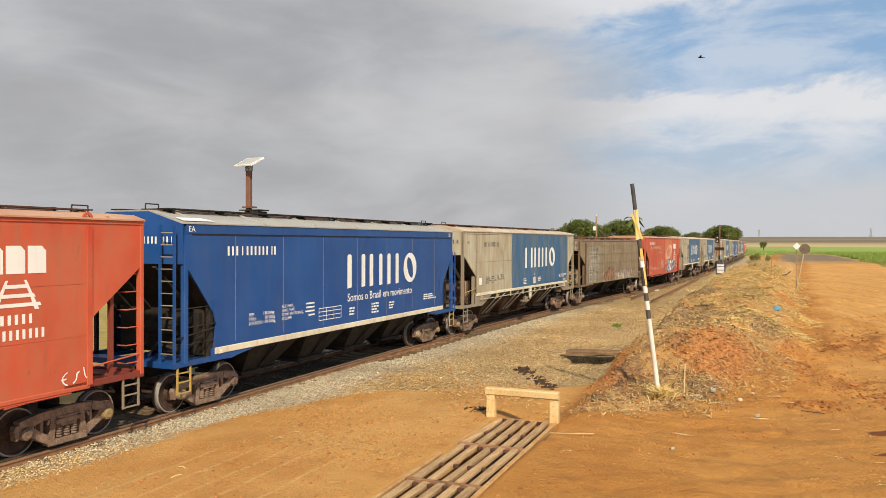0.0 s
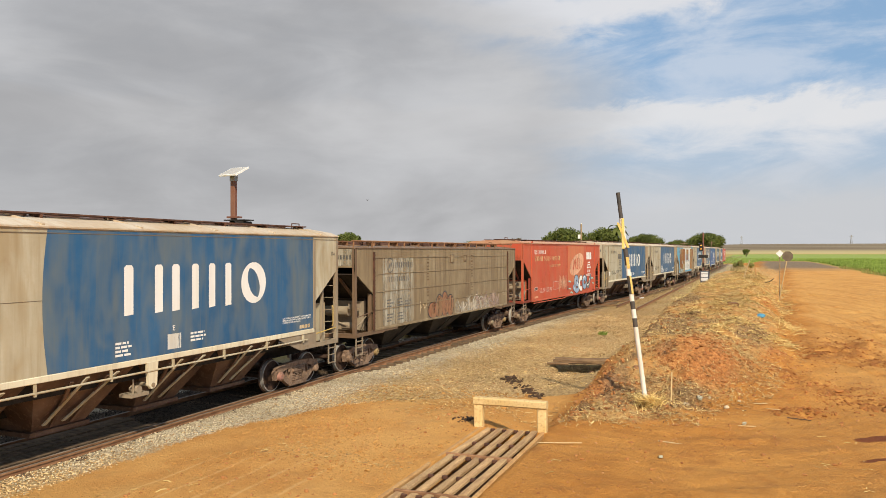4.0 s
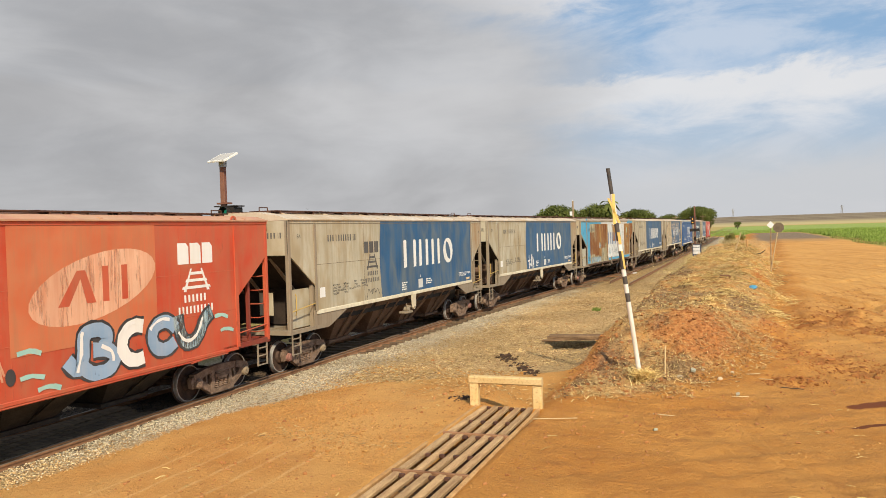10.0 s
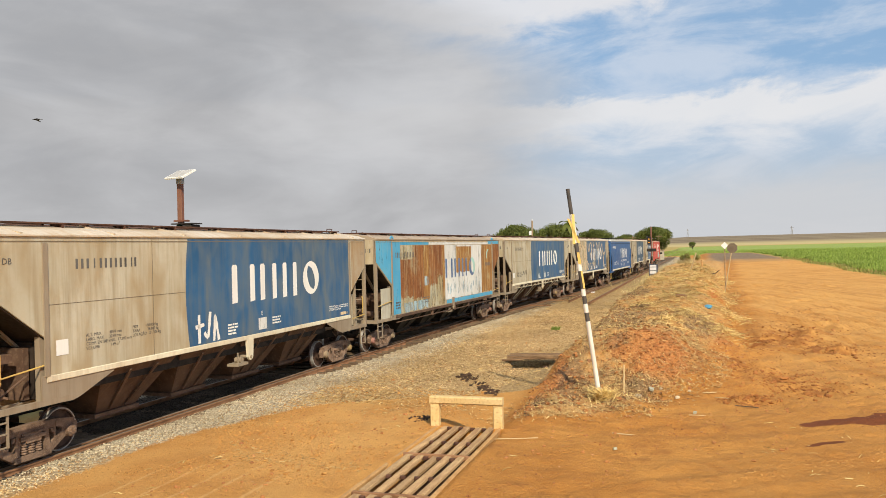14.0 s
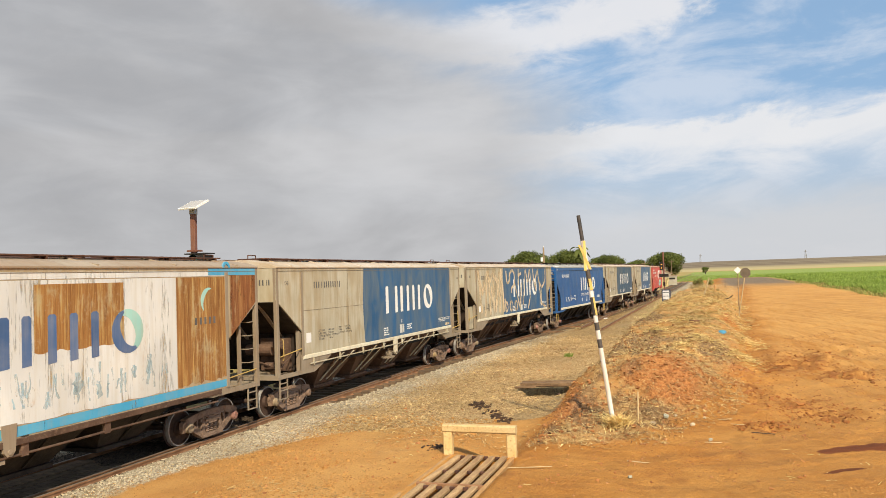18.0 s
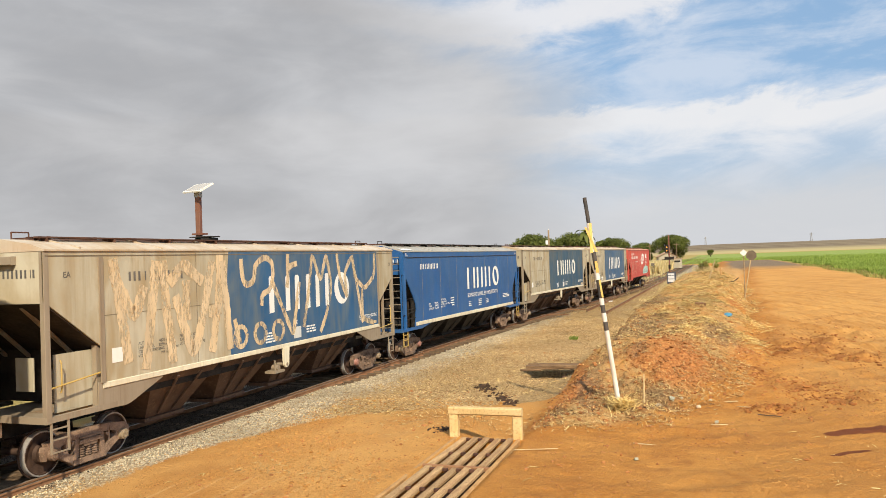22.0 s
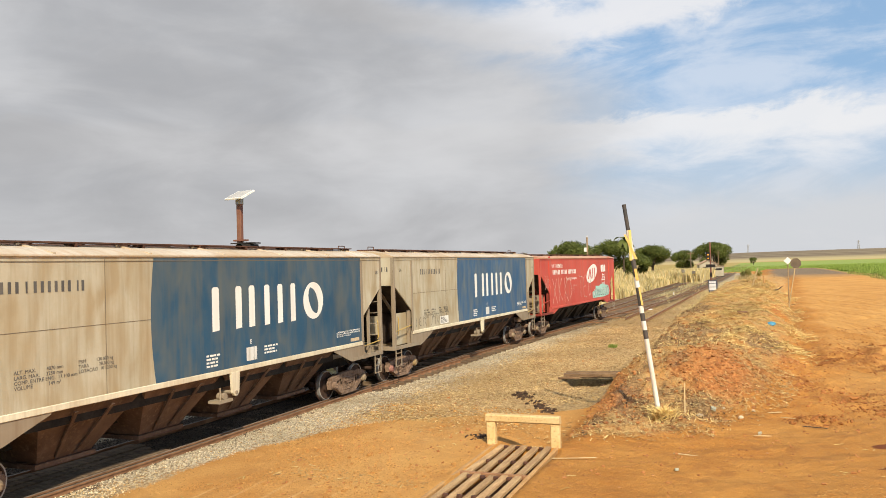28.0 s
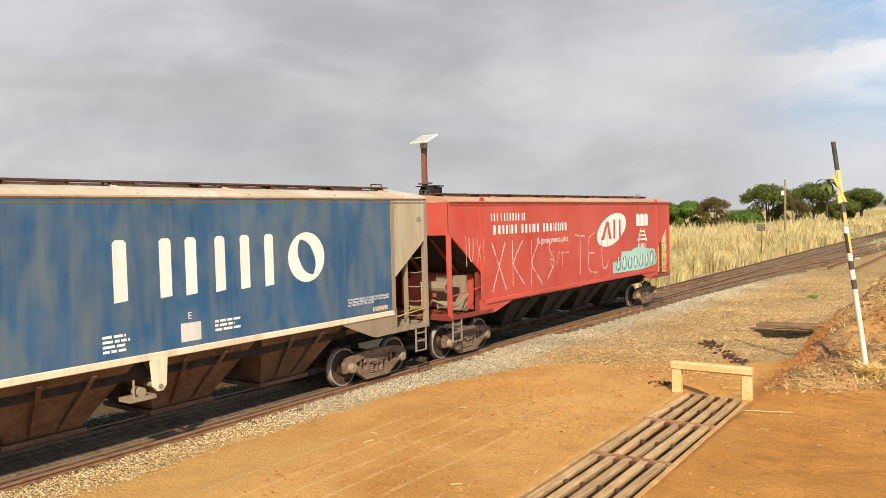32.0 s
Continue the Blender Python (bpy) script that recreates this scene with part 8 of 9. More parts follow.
def brand_bars(car, y0, z0, h, mat, layer=2, teal=None):
    """The big white emblem: upright bars and a broken ring."""
    k = h / 1.03
    for a, w in ((0.0, 0.25), (0.86, 0.235), (1.38, 0.235), (2.02, 0.225), (2.60, 0.225), (3.20, 0.225)):
        y, ww = y0 + a * k, w * k
        r = 0.05 * k
        zt = z0 + h
        part("emblem_bar", flat([(y, z0), (y + ww, z0 + 0.02), (y + ww, zt - r), (y + ww - r, zt), (y + r, zt), (y, zt - r)], layer), car, mat=mat)
    cy, cz = y0 + 4.33 * k, z0 + 0.50 * h
    part("emblem_ring", flat(arc_band(cy, cz, 0.52 * k, 0.07, 0.31 * k, -75, 125), layer), car, mat=teal or mat)
    part("emblem_ring", flat(arc_band(cy, cz, 0.52 * k, 0.07, 0.31 * k, 105, 305), layer + 1), car, mat=mat)


def data_table(car, y, z, size, mat, a, b, layer=0):
    tagged(part("lettering", text_mesh(a, size, mat), car, at=on_side(y, z, SX + 0.0012 * layer)), kind="stuff")
    if b:
        tagged(part("lettering", text_mesh(b, size, mat), car, at=on_side(y + size * 14.2, z + size * 0.3, SX + 0.0012 * layer)), kind="stuff")


GREY_A = "ALT. MAX.        4870 mm\nLARG. MAX.     3250 mm\nCOMP. ENTRE ENG.  17.100 mm\nVOLUME            149 m³"
GREY_B = "PBM         130.000 kg\nTARA         28.800 kg\nLOTAÇÃO  101.200 kg"
PULLER = "A MOVIMENTAÇÃO DO VAGÃO SÓ PODERÁ SER\nREALIZADA ATRAVÉS DO ENGATE FERROVIÁRIO\nOU ATRAVÉS DO CAR PULLER"


def livery_grey(i):
    car, k = CARS[i]
    hl = k["hl"]
    rnd = random.Random(100 + i)
    yl, yr = -2.40, hl - k["cut_w"] - 0.03
    zt, zb = k["eave"] - 0.03, 1.712
    n = 10
    left = [(yl + 0.16 - 0.20 * math.sin(math.pi * (0.15 + 0.7 * j / n)), zt - (zt - zb) * j / n) for j in range(n + 1)]
    part("blue_panel", flat(left + [(yr, zb), (yr, zt)], 0), car, "faded blue painted panel with dusty streaks", mat=M_PANELD if i == 11 else M_PANEL)
    brand_bars(car, -0.52, 2.62, 1.03, M_WHITE)
    reg_mark(car, -5.85, 3.72, 0.20, M_DARKLET)
    data_table(car, -5.62, 2.34, 0.094, M_DARKLET, GREY_A, GREY_B)
    tagged(part("lettering", text_mesh(PULLER, 0.064, M_WHITE), car, at=on_side(hl - 2.98, 2.08, SX + 0.0024)), kind="stuff")
    part("notice_plate", flat([(hl - 2.15, 1.76), (hl - 1.62, 1.76), (hl - 1.62, 1.86), (hl - 2.15, 1.86)], 2), car, mat=M_ROLLER)
    part("white_square", flat([(0.72, 1.80), (1.14, 1.80), (1.14, 2.13), (0.72, 2.13)], 2), car, "small greyed white painted square", mat=M_CHALK)
    part("lettering", text_mesh("E", 0.17, M_WHITE), car, at=on_side(0.87, 2.20, SX + 0.0024))
    s = Shape()
    lines_block(s, -0.75, 2.06, 0.5, 4, 0.045, 0.035, rnd, 2)
    lines_block(s, 1.45, 2.06, 0.6, 3, 0.045, 0.035, rnd, 2)
    tagged(part("small_print", s, car, mat=M_WHITE), kind="stuff")
    part("lettering", text_mesh({5: "EA", 9: "EA", 11: "EA", 12: "EA"}.get(i, "DB"), 0.16, M_DARKLET), car, at=on_side(-hl + 0.45, 3.85, SX))
    part("lettering", text_mesh({5: "EB", 9: "EB", 11: "EB", 12: "EB"}.get(i, "DA"), 0.16, M_DARKLET), car, at=on_side(hl - 0.42, 3.80, SX))
    if i not in (12,):
        part("white_square", flat([(-6.38, 2.06), (-6.08, 2.06), (-6.08, 2.36), (-6.38, 2.36)], 1), car, "white tag square", mat=M_WHITE)
    if i == 5:
        for j in range(3):
            part("emblem_block", flat([(-3.55 + j * 0.36, 3.28), (-3.26 + j * 0.36, 3.28), (-3.26 + j * 0.36, 3.66), (-3.55 + j * 0.36, 3.66)], 1), car, mat=M_DARKLET)
        track_icon(car, -3.0, 2.78, 0.85, M_DARKLET)
        s = Shape()
        bars(s, -3.35, 2.52, 0.14, [0.1] * 6, 0.03)
        bars(s, -3.5, 2.30, 0.14, [0.1] * 8, 0.03)
        tagged(part("emblem_caption", s, car, mat=M_DARKLET), kind="stuff")
        s = Shape()
        scribble(s, -3.5, -2.6, 1.75, 2.15, 9, 0.02, rnd)
        part("graffiti", s, car, "thin black spray scribble", mat=M_SPRAYB)
    if i == 6:
        s = Shape()
        for pts in ([(-2.1, 2.15), (-1.75, 2.2)], [(-1.95, 2.45), (-1.95, 1.75)], [(-1.75, 2.0), (-1.6, 1.75), (-1.5, 2.5)], [(-1.35, 1.75), (-1.3, 2.5), (-1.15, 1.75)]):
            s = Shape()
            stroke(s, pts, 0.10, rnd, 3)
            part("graffiti", s, car, "white spray stroke", mat=M_WHITE)
        part("rust_stain", flat([(hl - 1.20, 2.58), (hl - 0.02, 3.46), (hl - 0.02, 4.30), (hl - 1.20, 4.30)], 0), car, "rust-stained end panel", mat=M_RUSTSTAIN)
    if i == 5:
        part("rust_stain", flat([(hl - 1.18, 2.62), (hl - 0.02, 3.48), (hl - 0.02, 4.28), (hl - 1.18, 4.28)], 0), car, "rust-stained end panel", mat=M_RUSTSTAIN)
    if i == 12:
        part("paper_notice", flat([(-4.2, 1.76), (-3.42, 1.76), (-3.42, 2.06), (-4.2, 2.06)], 1), car, "weathered white paper notice", mat=M_WHITE)
        s = Shape()
        lines_block(s, -4.12, 1.99, 0.62, 5, 0.022, 0.026, rnd, 2)
        tagged(part("small_print", s, car, mat=M_DARKLET), kind="stuff")
        tag_marks(car, (7, 5, 1), -6.35, 1.80, 0.42, 0.34, 0.022, M_DARKLET, rnd, "thin dark spray marks")
        tag_marks(car, (2, 7, 6, 7, 7), -5.05, 1.78, 0.36, 0.36, 0.022, M_DARKLET, rnd, "thin dark spray marks")
    if i == 9:
        wide = [[(-5.0, 4.14), (-5.2, 2.95), (-5.4, 1.79)], [(-4.8, 4.14), (-4.7, 3.0), (-4.5, 1.81)],
                [(-4.6, 3.6), (-4.3, 3.86), (-4.1, 4.11), (-3.8, 3.85), (-3.4, 3.6)], [(-4.0, 3.67), (-4.0, 2.74)],
                [(-4.4, 3.33), (-4.1, 2.57), (-3.8, 1.88), (-3.4, 2.78), (-3.2, 3.53), (-3.0, 4.11)],
                [(-2.7, 4.26), (-2.8, 3.12), (-3.1, 1.88)], [(-2.6, 4.11), (-2.5, 3.1), (-2.35, 1.86)], [(-3.2, 2.86), (-2.7, 2.91)],
                [(-6.3, 4.2), (-6.1, 3.2), (-5.9, 2.0)], [(-6.3, 3.9), (-5.7, 2.9), (-5.4, 3.6)]]
        thin = [[(-1.8, 4.15), (-1.8, 3.67), (-1.6, 3.4), (-1.2, 3.54), (-1.2, 3.98), (-0.7, 4.21), (-0.3, 4.07), (-0.3, 3.5), (-0.5, 3.23), (-0.9, 3.2), (-0.9, 2.86)],
                [(0.5, 4.27), (0.5, 3.58), (0.4, 3.3)], [(0.5, 3.88), (1.0, 4.0)], [(-0.4, 3.56), (0.1, 2.8), (0.7, 1.87), (0.9, 2.72), (1.1, 3.44)],
                [(1.3, 2.08), (1.7, 3.29), (1.9, 4.29), (2.4, 3.38), (2.8, 4.29), (3.1, 3.22), (2.7, 2.32), (2.3, 1.84)],
                [(3.5, 4.28), (3.7, 3.46), (4.2, 2.74), (4.0, 3.6), (4.6, 4.21), (4.9, 3.27), (5.3, 1.87)],
                [(4.6, 4.21), (4.8, 3.42), (5.5, 3.02), (6.3, 3.44), (6.4, 4.27)], [(5.3, 3.03), (5.3, 2.01), (6.2, 1.78)],
                [(-2.15, 2.6), (-2.05, 2.3), (-1.95, 1.95)]]
        for w, lines in ((0.28, wide), (0.17, thin)):
            for j, pts in enumerate(lines):
                s = Shape()
                stroke(s, [(min(y, yr - 0.1), z) for y, z in pts], w, rnd, 3 + j % 4, 0.16)
                part("graffiti", s, car, "pale tan roller-paint graffiti", mat=M_ROLLER)
        for cy in (-1.9, -1.0, -0.1):
            s = Shape()
            stroke(s, [(cy + 0.27 * math.cos(t), 2.13 + 0.26 * math.sin(t)) for t in np.linspace(0.3, 6.5, 26)], 0.13, rnd, 7, 0.15)
            part("graffiti", s, car, "pale tan roller-paint ring", mat=M_ROLLER)


M_RUSTSTAIN = paint("rust_stained_grey", (0.40, 0.30, 0.18), dirt=(0.33, 0.17, 0.055), amount=0.9, fade=(0.46, 0.40, 0.30), rust_amount=0.6, rust=(0.36, 0.17, 0.05))


def scribble(s, y0, y1, z0, z1, n, w, rnd, layer=3):
    """A loose zigzag of n legs."""
    pts = []
    for j in range(n):
        y = y0 + (y1 - y0) * j / (n - 1) + rnd.uniform(-0.12, 0.12)
        pts.append((y, (z1 if j % 2 else z0) + rnd.uniform(-0.18, 0.18) * (z1 - z0)))
    stroke(s, pts, w, rnd, layer, 0.4)


CAPS = ([[(0, 0), (0.7, 1)], [(0, 1), (0.7, 0)]], [[(0, 0), (0.05, 1)], [(0.6, 1), (0.05, 0.5), (0.7, 0)]], [[(0.6, 0.95), (0.1, 0.8), (0.55, 0.4), (0.05, 0.05)]], [[(0, 0.5), (0.5, 0.5)]], [[(0, 1), (0.7, 0.95)], [(0.35, 1), (0.3, 0)]], [[(0.55, 1), (0, 0.9), (0.05, 0.05), (0.6, 0)], [(0, 0.5), (0.45, 0.5)]], [[(0, 1), (0.1, 0.05), (0.55, 0.1), (0.6, 1)]], [[(0.1, 1), (0.1, 0)]])


def tag_marks(car, order, y, z, w, h, width, mat, rnd, lab, layer=3):
    """Sprayed strokes, mark after mark, each a part of its own."""
    for q in order:
        zz, hh = z + rnd.uniform(-0.06, 0.06) * h, h * rnd.uniform(0.85, 1.1)
        for j, pts in enumerate(CAPS[q]):
            s = Shape()
            stroke(s, [(y + (a + rnd.uniform(-0.05, 0.05)) * w, zz + b * hh) for a, b in pts], width, rnd, layer + j, 0.4)
            part("graffiti", s, car, lab, mat=mat)
        y += w * rnd.uniform(0.85, 1.1) * (0.5 if q == 7 else 1.0)


def track_icon(car, y, z, w, mat, layer=1):
    """The emblem under the letters: a tapering track seen from above."""
    for j in range(3):
        ww = w * (0.50 - 0.12 * j)
        part("emblem_line", flat([(y - ww, z + j * 0.16), (y + ww, z + j * 0.16), (y + ww - 0.04, z + j * 0.16 + 0.065), (y - ww + 0.04, z + j * 0.16 + 0.065)], layer), car, mat=mat)
    for m in (-1, 1):
        part("emblem_line", flat([(y + m * w * 0.36, z - 0.06), (y + m * (w * 0.36 + 0.09), z - 0.06), (y + m * (w * 0.15 + 0.05), z + 0.46), (y + m * w * 0.15, z + 0.46)], layer + 1), car, mat=mat)


def blocks(car, y, z, w, h, mat, layer=1, n=3):
    for j in range(n):
        a = y + j * w / n
        r = h * 0.18
        part("emblem_block", flat([(a + 0.02, z), (a + w / n - 0.03, z), (a + w / n - 0.03, z + h - r), (a + w / n - 0.03 - r, z + h), (a + 0.02, z + h)], layer), car, mat=mat)


def livery_red(i):
    car, k = CARS[i]
    hl = k["hl"]
    rnd = random.Random(200 + i)
    white = M_WHITE if i != 4 else M_FADEW
    reg_mark(car, -6.05, 3.74, 0.22, M_WHITE)
    s = Shape()
    bars(s, -5.95, 3.36, 0.26, [0.24, 0.2, 0.16, 0.16, 0.06, 0.17, 0.2, -0.12, 0.18, 0.2, 0.14, 0.06, 0.18, 0.2, -0.12, 0.18, 0.2, 0.2, 0.06, 0.17, 0.14, 0.06, 0.17, 0.2], 0.035)
    tagged(part("company_title", s, car, "worn company title as plain bars", mat=white), kind="stuff")
    part("lettering", text_mesh("A gente nunca pára", 0.27, white), car, at=on_side(-3.45, 3.0, SX))
    oy = 2.15
    part("emblem_oval", flat(ellipse(oy, 3.06 if i == 4 else 3.28, 1.62 if i == 4 else 1.32, 0.62 if i == 4 else 0.55, 13), 2), car, "white oval emblem", mat=M_WHITE if i != 4 else M_FADEOV)
    cz = 3.02 if i == 4 else 3.22
    inner = M_RED if i != 4 else M_ORED
    part("emblem_triangle", flat([(oy - 0.95, cz - 0.30), (oy - 0.70, cz - 0.30), (oy - 0.42, cz + 0.20), (oy - 0.28, cz - 0.28), (oy - 0.05, cz - 0.28), (oy - 0.30, cz + 0.36), (oy - 0.50, cz + 0.36)], 4), car, mat=inner)
    for d in (0.12, 0.62):
        part("emblem_bar", flat([(oy + d, cz - 0.28), (oy + d + 0.16, cz - 0.28), (oy + d + 0.16, cz + 0.42), (oy + d, cz + 0.42)], 4), car, mat=inner)
    blocks(car, 4.42, 3.35, 1.25, 0.48, M_WHITE)
    track_icon(car, 5.05, 2.78, 1.0, M_WHITE)
    s = Shape()
    bars(s, 4.62, 2.48, 0.17, [0.10] * 6, 0.035)
    bars(s, 4.42, 2.22, 0.17, [0.09] * 10, 0.035)
    tagged(part("emblem_caption", s, car, mat=M_WHITE), kind="stuff")
    if i == 4:
        part("faded_patch", flat([(0.18, 1.95), (3.75, 1.95), (3.75, 4.28), (0.18, 4.28)], 1), car, "sun-faded orange patch", mat=M_ORANGE)
        part("warning_box", flat([(-2.73, 1.64), (-1.77, 1.64), (-1.77, 2.12), (-2.73, 2.12)], 1), car, mat=M_SPRAYP)
        part("warning_box_inner", flat([(-2.70, 1.67), (-1.80, 1.67), (-1.80, 2.09), (-2.70, 2.09)], 2), car, mat=M_ORED)
        part("maker_plate", flat([(-6.12, 1.70), (-5.55, 1.74), (-5.55, 1.94), (-6.12, 1.90)], 1), car, "olive maker's plate with a pale border", mat=M_SPRAYP)
        part("maker_plate_inner", flat([(-6.08, 1.73), (-5.59, 1.77), (-5.59, 1.91), (-6.08, 1.87)], 2), car, mat=M_SPRAYB)
        s = Shape()
        bars(s, -6.04, 1.77, 0.07, [0.03, 0.05, 0.03, 0.05, 0.04, 0.05], 0.02, 3)
        bars(s, -5.70, 1.79, 0.09, [0.025, 0.025], 0.03, 3)
        tagged(part("maker_mark", s, car, mat=M_SPRAYP), kind="stuff")
        part("pale_band", flat([(-6.08, 1.30), (-5.45, 1.33), (-5.45, 1.43), (-6.08, 1.40)], 1), car, "scratched pale paint band", mat=M_FADEOV)
        part("access_hole", flat(ellipse(0.16, 1.62, 0.10, 0.15), 6), car, mat=M_SPRAYB)
        s = Shape()
        for yy in (-5.2, -4.6, -4.0, -3.45):
            lines_block(s, yy, 1.78, 0.5, 4, 0.035, 0.035, rnd)
        tagged(part("small_print", s, car, mat=M_SPRAYP), kind="stuff")
        s = Shape()
        for a in range(3):
            scribble(s, -1.65 + 0.1 * a, -0.05, 1.55, 2.40, 11, 0.05, rnd)
        part("graffiti", s, car, "worn white spray scribble", mat=M_FADEOV)
        # fat sprayed shapes: black outline under, colour over, pale glints on top
        def bow(cy, cz, ry, rz, a0, a1, n=9):
            return [(cy + ry * math.cos(radians(a0 + (a1 - a0) * q / n)), cz + rz * math.sin(radians(a0 + (a1 - a0) * q / n))) for q in range(n + 1)]

        fat = (([(1.35, 1.72), (1.62, 1.40), (1.78, 1.85)] + bow(2.02, 2.02, 0.34, 0.20, 160, -60), M_SKYB),
               (bow(2.12, 1.58, 0.44, 0.25, 110, -190), M_SKYB),
               (bow(3.10, 1.80, 0.42, 0.38, 60, 300), M_WHITE),
               (bow(3.92, 1.84, 0.40, 0.34, 20, 330), M_SKYB),
               ([(4.35, 2.22), (4.42, 1.80), (4.62, 1.52), (5.05, 1.62), (5.25, 2.05), (5.55, 2.20)], M_WASH))
        for j, (pts, mt) in enumerate(fat):
            for w, lay, mat, nm in ((0.40, 3, M_SPRAYB, "graffiti_outline"), (0.29, 8, mt, "graffiti")):
                s = Shape()
                stroke(s, pts, w, rnd, lay + j, 0.08)
                part(nm, s, car, "grey-blue and white fat spray shape" if nm == "graffiti" else "", mat=mat)
            s = Shape()
            stroke(s, [(p[0] - 0.05, p[1] + 0.05) for p in pts[1:5]], 0.07, rnd, 14, 0.4)
            part("graffiti_glint", s, car, mat=M_WHITE)
        s = Shape()
        for y, z in ((0.55, 2.0), (0.6, 1.55), (0.95, 1.3), (5.9, 2.05), (6.1, 1.7)):
            s = Shape()
            stroke(s, [(y - 0.25, z), (y, z + 0.08), (y + 0.25, z - 0.05)], 0.09, rnd, 5)
            part("graffiti", s, car, "pale spray dash", mat=M_TEAL)
    elif i == 13:
        tag_marks(car, (0, 1, 1, 2, 3, 4, 5, 6), -6.0, 1.78, 1.0, 1.55, 0.055, M_SPRAYP, rnd, "tall faded white spray marks")
        tag_marks(car, (7, 6, 0, 7), -7.35, 2.55, 0.36, 0.8, 0.035, M_SPRAYP, rnd, "thin faded spray marks")
        tag_marks(car, (5, 2, 7), -2.6, 2.2, 0.4, 0.5, 0.03, M_SPRAYP, rnd, "thin faded spray marks")
        base = [(2.2, 1.64), (2.15, 2.05), (2.9, 2.12), (3.0, 2.42), (3.9, 2.40), (4.2, 2.50), (5.0, 2.52), (5.6, 2.42), (6.3, 2.38), (6.55, 2.0), (6.45, 1.72), (5.0, 1.62)]
        part("graffiti", flat(base, 3), car, "pale teal bubble graffiti", mat=M_TEAL)
        s = Shape()
        for y in np.arange(2.5, 6.4, 0.55):
            s = Shape()
            stroke(s, [(y, 1.75), (y + rnd.uniform(0, 0.15), 2.2), (y + 0.30, rnd.uniform(2.2, 2.42)), (y + 0.40, 1.8), (y + 0.1, 1.72)], 0.05, rnd, 5, 0.4)
            part("graffiti_outline", s, car, mat=M_SPRAYB)
            s = Shape()
            stroke(s, [(y + 0.12, 1.85), (y + 0.22, 2.22)], 0.08, rnd, 6, 0.4)
            part("graffiti", s, car, mat=M_WHITE)
    else:
        tag_marks(car, (5, 2, 6), hl - 2.0, 1.28, 0.24, 0.26, 0.03, M_WHITE, rnd, "small white spray tag")
    for y in (-hl + k["cut_w"] + 0.05, hl - k["cut_w"] - 0.05):
        s = Shape()
        s.prism(arc_band(y, k["eave"] + 0.02, 0.12, 0.06, 0.06, 0, 180, 8), 0, HW + 0.0, HW + 0.03)
        part("lifting_eye", s, car, mat=k["frame"])


M_FADEOV = worn(paint("worn_oval_paint", (0.70, 0.40, 0.26), dirt=(0.56, 0.19, 0.09), amount=0.6, rust_amount=0.2), 0.36, 0.48, 0.2)


